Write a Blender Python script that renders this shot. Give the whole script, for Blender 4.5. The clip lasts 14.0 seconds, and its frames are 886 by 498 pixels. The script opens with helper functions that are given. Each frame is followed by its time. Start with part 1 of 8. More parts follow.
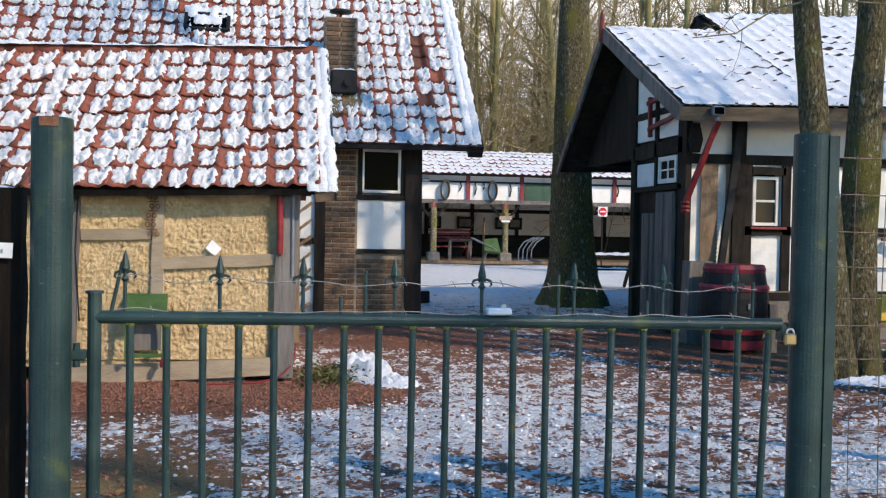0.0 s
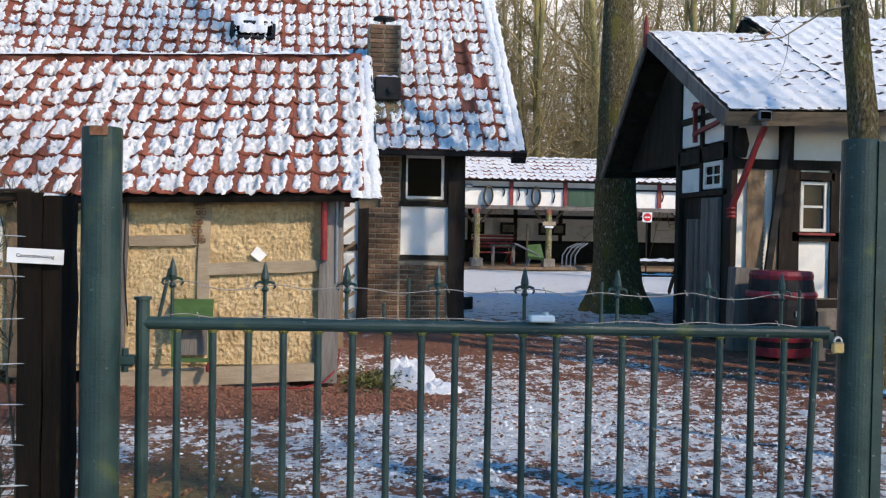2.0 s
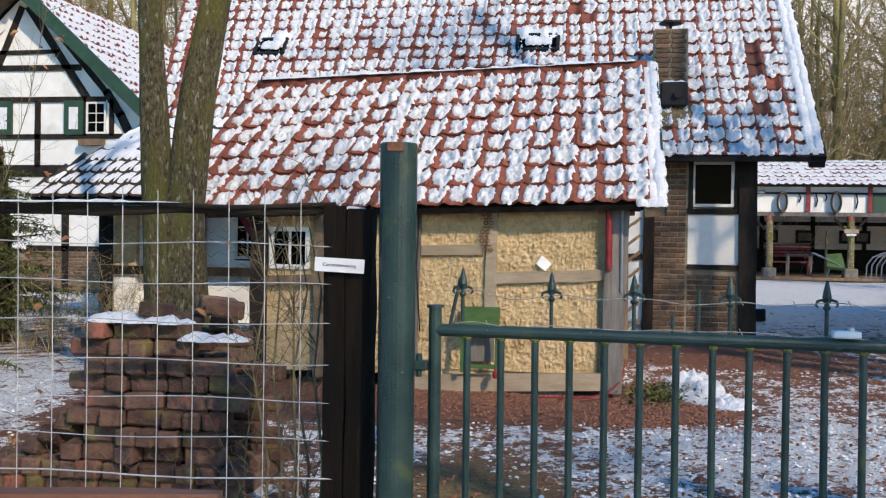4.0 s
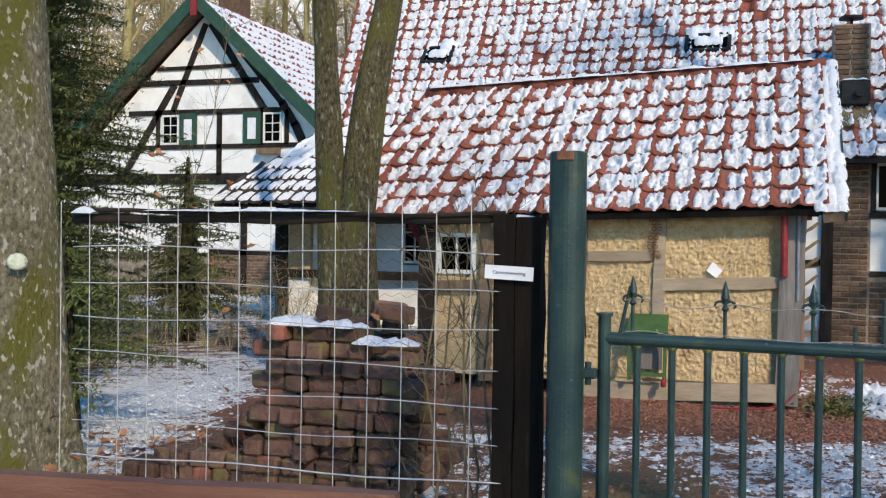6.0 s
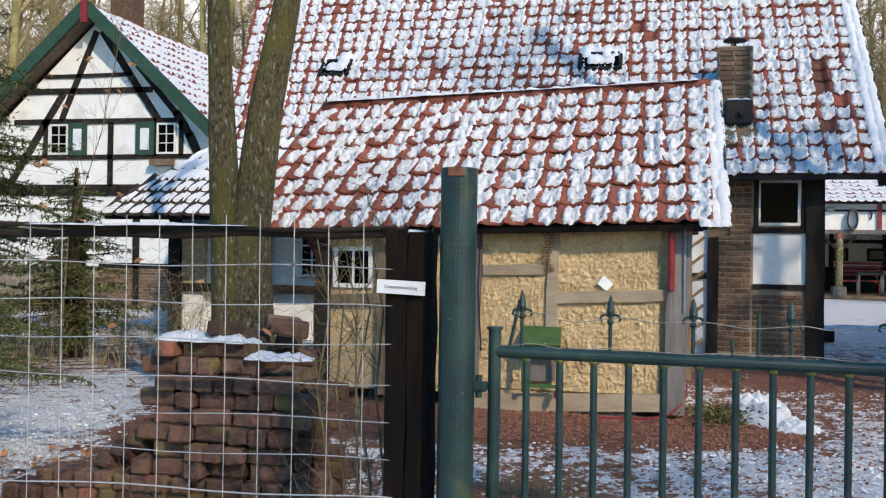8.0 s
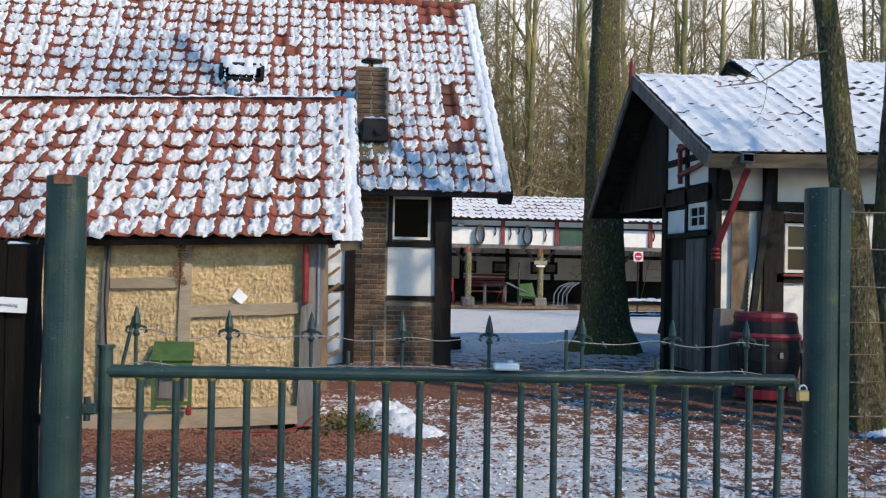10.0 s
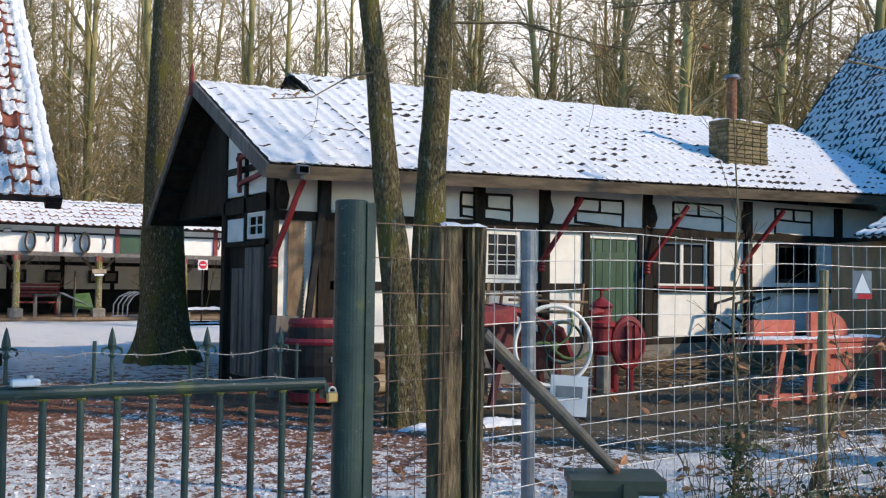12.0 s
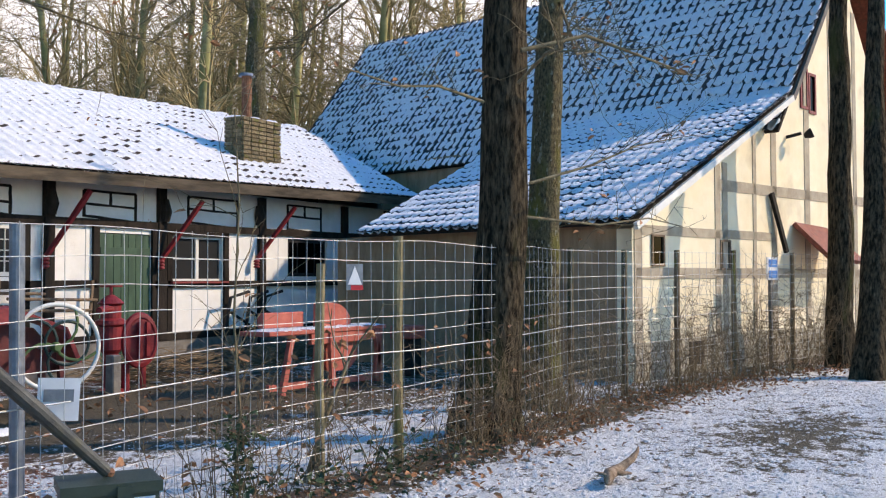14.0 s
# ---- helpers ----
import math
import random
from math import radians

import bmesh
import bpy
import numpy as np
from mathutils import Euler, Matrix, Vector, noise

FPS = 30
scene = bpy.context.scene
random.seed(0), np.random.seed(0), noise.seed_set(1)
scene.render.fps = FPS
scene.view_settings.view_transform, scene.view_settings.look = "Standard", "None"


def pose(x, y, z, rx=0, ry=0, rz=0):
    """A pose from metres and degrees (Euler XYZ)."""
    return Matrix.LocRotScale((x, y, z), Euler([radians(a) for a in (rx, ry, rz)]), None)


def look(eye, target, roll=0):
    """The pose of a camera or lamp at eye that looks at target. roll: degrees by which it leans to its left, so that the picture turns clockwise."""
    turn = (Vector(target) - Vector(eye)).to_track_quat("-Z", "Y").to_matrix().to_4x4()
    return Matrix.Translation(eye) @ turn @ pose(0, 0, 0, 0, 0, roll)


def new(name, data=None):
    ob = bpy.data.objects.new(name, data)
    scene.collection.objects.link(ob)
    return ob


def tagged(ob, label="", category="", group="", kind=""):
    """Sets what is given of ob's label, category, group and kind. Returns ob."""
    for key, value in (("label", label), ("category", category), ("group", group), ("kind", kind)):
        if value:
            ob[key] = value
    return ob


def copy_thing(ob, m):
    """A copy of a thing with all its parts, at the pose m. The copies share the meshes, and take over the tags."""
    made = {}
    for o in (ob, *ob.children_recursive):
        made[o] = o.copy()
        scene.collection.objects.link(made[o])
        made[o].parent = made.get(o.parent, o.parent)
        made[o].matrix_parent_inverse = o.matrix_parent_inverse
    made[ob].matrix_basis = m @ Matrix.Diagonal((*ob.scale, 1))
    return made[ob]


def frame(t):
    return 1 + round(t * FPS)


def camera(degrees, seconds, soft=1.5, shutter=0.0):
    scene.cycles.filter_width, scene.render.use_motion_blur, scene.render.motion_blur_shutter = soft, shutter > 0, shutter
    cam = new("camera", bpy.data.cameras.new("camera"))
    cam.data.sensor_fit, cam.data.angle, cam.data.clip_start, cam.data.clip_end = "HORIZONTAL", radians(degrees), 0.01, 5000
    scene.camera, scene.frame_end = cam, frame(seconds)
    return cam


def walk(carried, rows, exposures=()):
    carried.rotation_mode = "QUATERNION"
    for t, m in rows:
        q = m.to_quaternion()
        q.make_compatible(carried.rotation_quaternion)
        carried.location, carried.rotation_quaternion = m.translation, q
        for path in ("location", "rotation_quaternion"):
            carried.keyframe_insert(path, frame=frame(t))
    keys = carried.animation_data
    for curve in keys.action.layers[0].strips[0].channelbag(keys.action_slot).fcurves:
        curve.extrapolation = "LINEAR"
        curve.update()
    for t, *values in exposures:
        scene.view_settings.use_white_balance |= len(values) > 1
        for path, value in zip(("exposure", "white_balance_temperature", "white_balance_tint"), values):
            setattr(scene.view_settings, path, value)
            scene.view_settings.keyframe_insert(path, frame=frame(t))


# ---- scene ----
cam = camera(48.04, 14.0, soft=1.2)
# seconds, x, y, z, yaw, pitch, roll
PATH = [
    (0.0, 0.000, 0.000, 1.380, -9.87, -1.37, -1.04),
    (0.5, 0.001, -0.002, 1.381, -9.78, -1.33, -1.07),
    (1.0, -0.004, -0.003, 1.384, -9.74, -1.28, -1.10),
    (1.5, 0.000, -0.010, 1.385, -9.53, -1.17, -1.08),
    (2.0, -0.000, -0.012, 1.386, -7.38, -1.09, -1.02),
    (2.5, -0.005, -0.011, 1.386, -3.89, -1.02, -0.93),
    (3.0, -0.011, -0.001, 1.387, 0.39, -0.93, -0.81),
    (3.5, -0.016, 0.005, 1.389, 4.46, -0.87, -0.79),
    (4.0, -0.012, -0.002, 1.391, 8.84, -0.84, -0.80),
    (4.2, -0.013, -0.000, 1.393, 10.13, -0.83, -0.81),
    (6.3, -0.026, -0.053, 1.409, 18.49, -0.71, -0.80),
    (6.5, -0.026, -0.053, 1.410, 18.49, -0.67, -0.80),
    (7.0, -0.019, -0.063, 1.412, 17.85, -0.51, -0.87),
    (7.2, -0.019, -0.068, 1.412, 17.12, -0.42, -0.96),
    (9.3, 0.082, -0.035, 1.424, 0.59, 0.76, -0.78),
    (9.5, 0.086, -0.023, 1.425, -1.60, 0.83, -0.95),
    (10.0, 0.116, -0.041, 1.428, -7.67, 1.10, -1.06),
    (10.5, 0.136, -0.059, 1.428, -13.12, 1.32, -1.00),
    (11.0, 0.169, -0.070, 1.427, -19.35, 1.57, -0.99),
    (11.5, 0.208, -0.071, 1.426, -25.37, 1.79, -0.92),
    (12.0, 0.241, -0.082, 1.428, -32.15, 1.98, -0.76),
    (12.5, 0.263, -0.111, 1.428, -38.82, 2.12, -0.54),
    (13.0, 0.284, -0.136, 1.428, -45.88, 2.24, -0.26),
    (13.5, 0.321, -0.135, 1.427, -52.35, 2.31, -0.02),
    (14.0, 0.339, -0.160, 1.426, -59.13, 1.83, 0.21),
]
walk(cam, [(t, pose(x, y, z, 90 + p, r, yw)) for t, x, y, z, yw, p, r in PATH], exposures=[(0.0, -0.06, 7900, 15), (3.0, -0.18, 7900, 15), (6.5, -0.20, 7700, 13), (9.5, -0.25, 7700, 13), (12.0, -0.02, 8200, 15), (14.0, 0.06, 8300, 20)])

# ---------------------------------------------------------------- world and sun
world = bpy.data.worlds.new("winter_sky")
scene.world = world
world.use_nodes = True
wn = world.node_tree.nodes
sky = wn.new("ShaderNodeTexSky")
sky.sky_type = "NISHITA"
sky.sun_disc = False
SUN_AZ, SUN_EL = radians(41), radians(33.5)   # from -y towards +x
sun_dir = Vector((math.sin(SUN_AZ) * math.cos(SUN_EL), -math.cos(SUN_AZ) * math.cos(SUN_EL), math.sin(SUN_EL)))
sky.sun_elevation = SUN_EL
sky.sun_rotation = math.pi - SUN_AZ
sky.air_density, sky.dust_density, sky.ozone_density = 1.0, 0.4, 2.0
wn["Background"].inputs["Strength"].default_value = 0.29
deep = wn.new("ShaderNodeHueSaturation")      # clear cold air
deep.inputs["Saturation"].default_value = 1.7
world.node_tree.links.new(sky.outputs["Color"], deep.inputs["Color"])
world.node_tree.links.new(deep.outputs["Color"], wn["Background"].inputs["Color"])
sun = new("sun", bpy.data.lights.new("sun", "SUN"))
sun.data.energy, sun.data.angle, sun.data.color = 3.8, radians(0.7), (1.0, 0.93, 0.80)
sun.matrix_world = look(sun_dir * 60, (0, 0, 0))


# ---------------------------------------------------------------- materials
def mat(name, c1, c2, scale=6.0, rough=0.8, bump=0.3, bscale=45.0, metal=0.0, stretch=(1, 1, 1), rnd=0.0, c3=None, s3=1.2, t3=0.55, spec=0.4, edge=(0.34, 0.68), relief=0.02, c4=None, s4=9.0, t4=0.62):
    m = bpy.data.materials.new(name)
    m.use_nodes = True
    nt = m.node_tree
    n, ln = nt.nodes, nt.links
    b = n["Principled BSDF"]
    tc = n.new("ShaderNodeTexCoord")
    mp = n.new("ShaderNodeMapping")
    mp.inputs["Scale"].default_value = stretch
    ln.new(tc.outputs["Object"], mp.inputs["Vector"])
    oi = n.new("ShaderNodeObjectInfo")
    off = n.new("ShaderNodeVectorMath")
    off.operation = "MULTIPLY_ADD"
    comb = n.new("ShaderNodeCombineXYZ")
    ln.new(oi.outputs["Random"], comb.inputs["X"])
    ln.new(oi.outputs["Random"], comb.inputs["Z"])
    ln.new(comb.outputs["Vector"], off.inputs[0])
    off.inputs[1].default_value = (37.0, 11.0, 23.0)
    ln.new(mp.outputs["Vector"], off.inputs[2])
    vec = off.outputs["Vector"]
    nz = n.new("ShaderNodeTexNoise")
    nz.inputs["Scale"].default_value, nz.inputs["Detail"].default_value, nz.inputs["Roughness"].default_value = scale, 8.0, 0.65
    ln.new(vec, nz.inputs["Vector"])
    ramp = n.new("ShaderNodeValToRGB")
    ramp.color_ramp.elements[0].position, ramp.color_ramp.elements[1].position = edge
    ramp.color_ramp.elements[0].color, ramp.color_ramp.elements[1].color = (*c1, 1), (*c2, 1)
    ln.new(nz.outputs["Fac"], ramp.inputs["Fac"])
    col = ramp.outputs["Color"]
    for cx, sx, tx, wx in ((c3, s3, t3, 0.14), (c4, s4, t4, 0.05)):
        if not cx:
            continue
        n3 = n.new("ShaderNodeTexNoise")
        n3.inputs["Scale"].default_value, n3.inputs["Detail"].default_value = sx, 6.0
        ln.new(vec, n3.inputs["Vector"])
        r3 = n.new("ShaderNodeValToRGB")
        r3.color_ramp.elements[0].position, r3.color_ramp.elements[1].position = tx, tx + wx
        ln.new(n3.outputs["Fac"], r3.inputs["Fac"])
        mx = n.new("ShaderNodeMixRGB")
        ln.new(r3.outputs["Color"], mx.inputs["Fac"])
        ln.new(col, mx.inputs["Color1"])
        mx.inputs["Color2"].default_value = (*cx, 1)
        col = mx.outputs["Color"]
    if rnd:
        hs = n.new("ShaderNodeHueSaturation")
        mr = n.new("ShaderNodeMapRange")
        mr.inputs["To Min"].default_value, mr.inputs["To Max"].default_value = 1 - rnd, 1 + rnd
        ln.new(oi.outputs["Random"], mr.inputs["Value"])
        ln.new(mr.outputs["Result"], hs.inputs["Value"])
        ln.new(col, hs.inputs["Color"])
        col = hs.outputs["Color"]
    ln.new(col, b.inputs["Base Color"])
    b.inputs["Roughness"].default_value, b.inputs["Metallic"].default_value = rough, metal
    b.inputs["Specular IOR Level"].default_value = spec
    if bump:
        nb = n.new("ShaderNodeTexNoise")
        nb.inputs["Scale"].default_value, nb.inputs["Detail"].default_value, nb.inputs["Roughness"].default_value = bscale, 6.0, 0.7
        ln.new(vec, nb.inputs["Vector"])
        bp = n.new("ShaderNodeBump")
        bp.inputs["Strength"].default_value, bp.inputs["Distance"].default_value = bump, relief
        ln.new(nb.outputs["Fac"], bp.inputs["Height"])
        ln.new(bp.outputs["Normal"], b.inputs["Normal"])
    return m


M_TILE = mat("red_pantile", (0.13, 0.034, 0.025), (0.28, 0.080, 0.051), 14, 0.75, 0.3, 60, rnd=0.3, c3=(0.13, 0.07, 0.055), s3=5, t3=0.6)
M_TILE_DARK = mat("dark_pantile", (0.025, 0.02, 0.02), (0.07, 0.05, 0.045), 10, 0.7, 0.3, 60, rnd=0.3)
M_TILE_SOOT = mat("sooty_red_pantile", (0.06, 0.022, 0.018), (0.19, 0.06, 0.042), 10, 0.7, 0.3, 60, rnd=0.3)
M_TILE_BLUE = mat("blue_grey_pantile", (0.022, 0.03, 0.045), (0.05, 0.06, 0.08), 10, 0.6, 0.3, 60, rnd=0.25)
M_SNOW = mat("old_snow", (0.71, 0.755, 0.83), (0.91, 0.925, 0.945), 38, 0.65, 0.8, 60, spec=0.3, relief=0.03)
M_CRUMB = mat("dirty_trodden_snow", (0.56, 0.58, 0.62), (0.84, 0.855, 0.88), 30, 0.7, 0.5, 90, spec=0.25)
M_LOAM = mat("yellow_loam_plaster", (0.56, 0.39, 0.21), (0.78, 0.585, 0.345), 16, 0.95, 1.0, 60, c3=(0.42, 0.275, 0.14), s3=2.5, t3=0.6)
M_WHITE = mat("white_lime_plaster", (0.76, 0.755, 0.73), (0.87, 0.865, 0.84), 3, 0.9, 0.35, 30, c3=(0.58, 0.57, 0.53), s3=1.3, t3=0.62)
M_YELLOW = mat("cream_plaster", (0.85, 0.73, 0.51), (0.92, 0.83, 0.63), 2.0, 0.9, 0.35, 30, c3=(0.62, 0.53, 0.37), s3=0.9, t3=0.6)
M_TIMBER = mat("tarred_timber", (0.012, 0.010, 0.009), (0.04, 0.032, 0.027), 6, 0.75, 0.5, 40, stretch=(1, 1, 0.25), spec=0.12)
M_WOOD = mat("weathered_wood", (0.13, 0.085, 0.055), (0.27, 0.19, 0.125), 9, 0.85, 0.6, 40, stretch=(1, 1, 0.3), rnd=0.12)
M_GREYWOOD = mat("grey_weathered_wood", (0.09, 0.08, 0.075), (0.22, 0.20, 0.185), 9, 0.85, 0.6, 45, stretch=(1, 1, 0.15), rnd=0.15)
M_PALEWOOD = mat("bleached_beam", (0.26, 0.20, 0.14), (0.40, 0.32, 0.23), 8, 0.85, 0.5, 40, stretch=(0.3, 1, 1), rnd=0.1)
M_OLDPOST = mat("mossy_split_post", (0.055, 0.04, 0.025), (0.30, 0.22, 0.13), 26, 0.9, 1.0, 34, stretch=(1, 1, 0.22), c3=(0.055, 0.075, 0.045), s3=3.2, t3=0.52, relief=0.05, c4=(0.16, 0.15, 0.03), s4=7, t4=0.64)
M_DARKPOST = mat("black_wet_post", (0.004, 0.0035, 0.003), (0.017, 0.012, 0.009), 8, 0.9, 0.6, 30, stretch=(1, 1, 0.15), c3=(0.10, 0.11, 0.02), s3=5, t3=0.70, spec=0.15)
M_BRICK = mat("hand_made_brick", (0.095, 0.052, 0.035), (0.24, 0.145, 0.09), 16, 0.9, 0.6, 40, rnd=0.4)
M_PAVER = mat("stacked_clinker", (0.07, 0.038, 0.03), (0.17, 0.09, 0.064), 11, 0.85, 0.8, 30, rnd=0.45, c3=(0.16, 0.125, 0.045), s3=5, t3=0.54, c4=(0.26, 0.09, 0.06), s4=4, t4=0.62)
M_MORTAR = mat("lime_mortar", (0.20, 0.165, 0.125), (0.34, 0.29, 0.225), 10, 0.95, 0.5, 50)
M_CHIM = mat("mossy_brick_chimney", (0.10, 0.075, 0.042), (0.27, 0.21, 0.12), 14, 0.9, 0.9, 30, rnd=0.3, c3=(0.15, 0.145, 0.035), s3=3, t3=0.55)
M_STONE = mat("grey_plinth", (0.14, 0.125, 0.11), (0.27, 0.25, 0.22), 5, 0.9, 0.7, 25)
M_GREENSTEEL = mat("worn_green_paint", (0.014, 0.036, 0.035), (0.032, 0.064, 0.060), 7, 0.33, 0.25, 60, c3=(0.075, 0.10, 0.04), s3=6, t3=0.62, spec=0.35, c4=(0.12, 0.15, 0.14), s4=40, t4=0.68)
M_RUST = mat("rust", (0.16, 0.06, 0.03), (0.32, 0.15, 0.09), 20, 0.9, 0.5, 80)
M_WIRE = mat("galvanised_wire", (0.40, 0.41, 0.41), (0.62, 0.62, 0.61), 20, 0.45, 0.1, 60, metal=0.3)
M_BARB = mat("dull_barbed_wire", (0.22, 0.20, 0.18), (0.42, 0.39, 0.36), 30, 0.6, 0.1, 60, metal=0.2)
M_RUSTWIRE = mat("rusty_wire", (0.13, 0.08, 0.06), (0.28, 0.19, 0.15), 20, 0.7, 0.1, 60, metal=0.3)
M_GALV = mat("galvanised_pipe", (0.14, 0.16, 0.19), (0.24, 0.27, 0.31), 8, 0.45, 0.15, 60, metal=0.4)
M_RED = mat("red_paint", (0.17, 0.012, 0.017), (0.30, 0.028, 0.034), 7, 0.5, 0.2, 60, c3=(0.22, 0.06, 0.04), s3=5, t3=0.62)
M_FADED = mat("faded_red_paint", (0.38, 0.08, 0.062), (0.54, 0.155, 0.115), 6, 0.65, 0.2, 60, c3=(0.32, 0.12, 0.09), s3=4, t3=0.62)
M_DARKRED = mat("dark_red_paint", (0.16, 0.02, 0.022), (0.30, 0.05, 0.05), 7, 0.6, 0.2, 60)
M_GREEN = mat("green_door_paint", (0.022, 0.06, 0.038), (0.05, 0.112, 0.07), 4, 0.55, 0.25, 40, stretch=(1, 1, 0.3))
M_GREENBOX = mat("green_plastic", (0.022, 0.04, 0.03), (0.04, 0.062, 0.048), 8, 0.45, 0.15, 60)
M_FRESHGREEN = mat("grass_green_paint", (0.032, 0.085, 0.024), (0.07, 0.14, 0.045), 8, 0.6, 0.2, 60)
M_BARK = mat("mossy_bark", (0.042, 0.034, 0.017), (0.26, 0.215, 0.112), 46, 0.95, 1.0, 40, stretch=(1, 1, 0.42), c3=(0.17, 0.155, 0.038), s3=3.4, t3=0.50, edge=(0.36, 0.66), relief=0.10, c4=(0.34, 0.34, 0.25), s4=24, t4=0.61)
M_BARKGREY = mat("lichen_bark", (0.12, 0.10, 0.056), (0.46, 0.405, 0.27), 40, 0.95, 1.0, 46, stretch=(1, 1, 0.6), c3=(0.19, 0.175, 0.032), s3=3.0, t3=0.46, relief=0.08, c4=(0.62, 0.60, 0.50), s4=34, t4=0.59)
# Albedo set low: the trunks' shaded side is put into the bark colour.
M_BARKDARK = mat("dark_bark", (0.020, 0.016, 0.011), (0.15, 0.118, 0.08), 28, 0.95, 1.0, 30, stretch=(1, 1, 0.24), c3=(0.09, 0.092, 0.035), s3=2.4, t3=0.60, edge=(0.40, 0.64), relief=0.09, c4=(0.19, 0.17, 0.12), s4=14, t4=0.68, spec=0.05)
M_TWIG = mat("bare_twigs", (0.22, 0.17, 0.08), (0.45, 0.36, 0.20), 3, 0.9, 0, rnd=0.3)
M_FOREST = mat("forest_bark", (0.25, 0.215, 0.085), (0.50, 0.45, 0.22), 2, 0.95, 0.4, 12, rnd=0.35, c3=(0.24, 0.23, 0.09), s3=0.6, t3=0.5)
M_NEEDLE = mat("spruce_needles", (0.048, 0.068, 0.017), (0.135, 0.148, 0.043), 3, 0.7, 0, rnd=0.2)
M_LEAF = mat("dry_oak_leaf", (0.22, 0.095, 0.045), (0.42, 0.21, 0.11), 8, 0.8, 0.2, 50, rnd=0.3)
M_IVY = mat("ivy_leaf", (0.025, 0.05, 0.018), (0.06, 0.09, 0.035), 8, 0.5, 0, rnd=0.3)
M_WEED = mat("yellowed_weeds", (0.09, 0.10, 0.028), (0.22, 0.20, 0.075), 8, 0.7, 0, rnd=0.3)
M_GRAVEL = mat("red_brown_gravel", (0.13, 0.05, 0.033), (0.42, 0.19, 0.125), 60, 0.9, 0.5, 80)
M_WFRAME = mat("white_window_paint", (0.66, 0.66, 0.63), (0.78, 0.78, 0.75), 6, 0.5, 0.1, 60)
M_PAPER = mat("white_paper", (0.68, 0.69, 0.72), (0.80, 0.81, 0.83), 6, 0.7, 0)
M_BLACK = mat("black_paint", (0.01, 0.01, 0.012), (0.025, 0.025, 0.028), 6, 0.6, 0.1, 60, spec=0.2)
M_INK = mat("printed_ink", (0.03, 0.03, 0.06), (0.05, 0.05, 0.09), 6, 0.7, 0)
M_BLUE = mat("blue_print", (0.03, 0.19, 0.55), (0.05, 0.25, 0.62), 6, 0.5, 0)
M_SIGNRED = mat("sign_red", (0.55, 0.02, 0.03), (0.6, 0.03, 0.04), 6, 0.4, 0)
# Near-black that puts the shade of deep places into the colour.
M_DARKROOM = mat("interior_shade", (0.012, 0.011, 0.010), (0.03, 0.026, 0.022), 3, 0.9, 0.2, 20)
M_BRASS = mat("brass", (0.45, 0.33, 0.16), (0.6, 0.46, 0.25), 10, 0.35, 0, metal=0.9)
M_YELLOWP = mat("yellow_plastic", (0.6, 0.38, 0.04), (0.7, 0.46, 0.06), 6, 0.5, 0)


def glass_mat(name, level, tone=0.002):
    m = bpy.data.materials.new(name)
    m.use_nodes = True
    b = m.node_tree.nodes["Principled BSDF"]
    b.inputs["Base Color"].default_value = (tone, tone * 1.04, tone * 1.08, 1)
    b.inputs["Roughness"].default_value = 0.09
    b.inputs["Specular IOR Level"].default_value = level
    return m


# Barn panes have a lifted base tone in place of their grey reflections.
M_GLASS, M_OLDGLASS = glass_mat("window_glass", 0.02), glass_mat("grey_window_glass", 0.2, 0.03)


# ---------------------------------------------------------------- mesh helpers
def thing(name, label, category, loc=(0, 0, 0), group="", kind=""):
    ob = new(name)
    ob.location = loc
    ob.empty_display_size = 0.1
    tagged(ob, label, category, group, kind)
    THING_AT[ob] = Vector(loc)
    return ob


THING_AT = {}


def mesh_of(name, bm, material, smooth=False):
    me = bpy.data.meshes.new(name)
    bm.normal_update()
    bm.to_mesh(me)
    bm.free()
    me.materials.append(material)
    if smooth:
        me.polygons.foreach_set("use_smooth", [True] * len(me.polygons))
    return me


def part(name, bm, material, parent=None, label="", smooth=False, m=None, kind=""):
    if m is not None:
        bm.transform(m)
    ob = new(name, mesh_of(name, bm, material, smooth))
    if parent is not None:
        ob.parent = parent
        if parent in THING_AT:
            ob.matrix_parent_inverse = Matrix.Translation(-THING_AT[parent])
    if label:
        ob["label"] = label
    if kind:
        ob["kind"] = kind
    return ob


def piece(name, me, parent, m):
    ob = bpy.data.objects.new(name, me)
    scene.collection.objects.link(ob)
    ob.parent = parent
    ob.matrix_basis = m
    return ob


def BM():
    return bmesh.new()


def box(bm, x0, x1, y0, y1, z0, z1, m=None, bev=0.0):
    vs = [bm.verts.new((x, y, z)) for x in (x0, x1) for y in (y0, y1) for z in (z0, z1)]
    fs = [bm.faces.new([vs[i] for i in f]) for f in ((0, 1, 3, 2), (4, 6, 7, 5), (0, 4, 5, 1), (2, 3, 7, 6), (0, 2, 6, 4), (1, 5, 7, 3))]
    if bev:
        es = list({e for f in fs for e in f.edges})
        r = bmesh.ops.bevel(bm, geom=es, offset=bev, segments=1, affect="EDGES")
        vs = list({v for f in r["faces"] for v in f.verts} | {v for v in vs if v.is_valid})
    if m is not None:
        for v in vs:
            v.co = m @ v.co
    return bm


def prism_y(bm, pts, y0, y1):
    a = [bm.verts.new((x, y0, z)) for x, z in pts]
    b = [bm.verts.new((x, y1, z)) for x, z in pts]
    n = len(pts)
    bm.faces.new(a)
    bm.faces.new(b[::-1])
    for i in range(n):
        j = (i + 1) % n
        bm.faces.new((a[j], a[i], b[i], b[j]))
    return bm


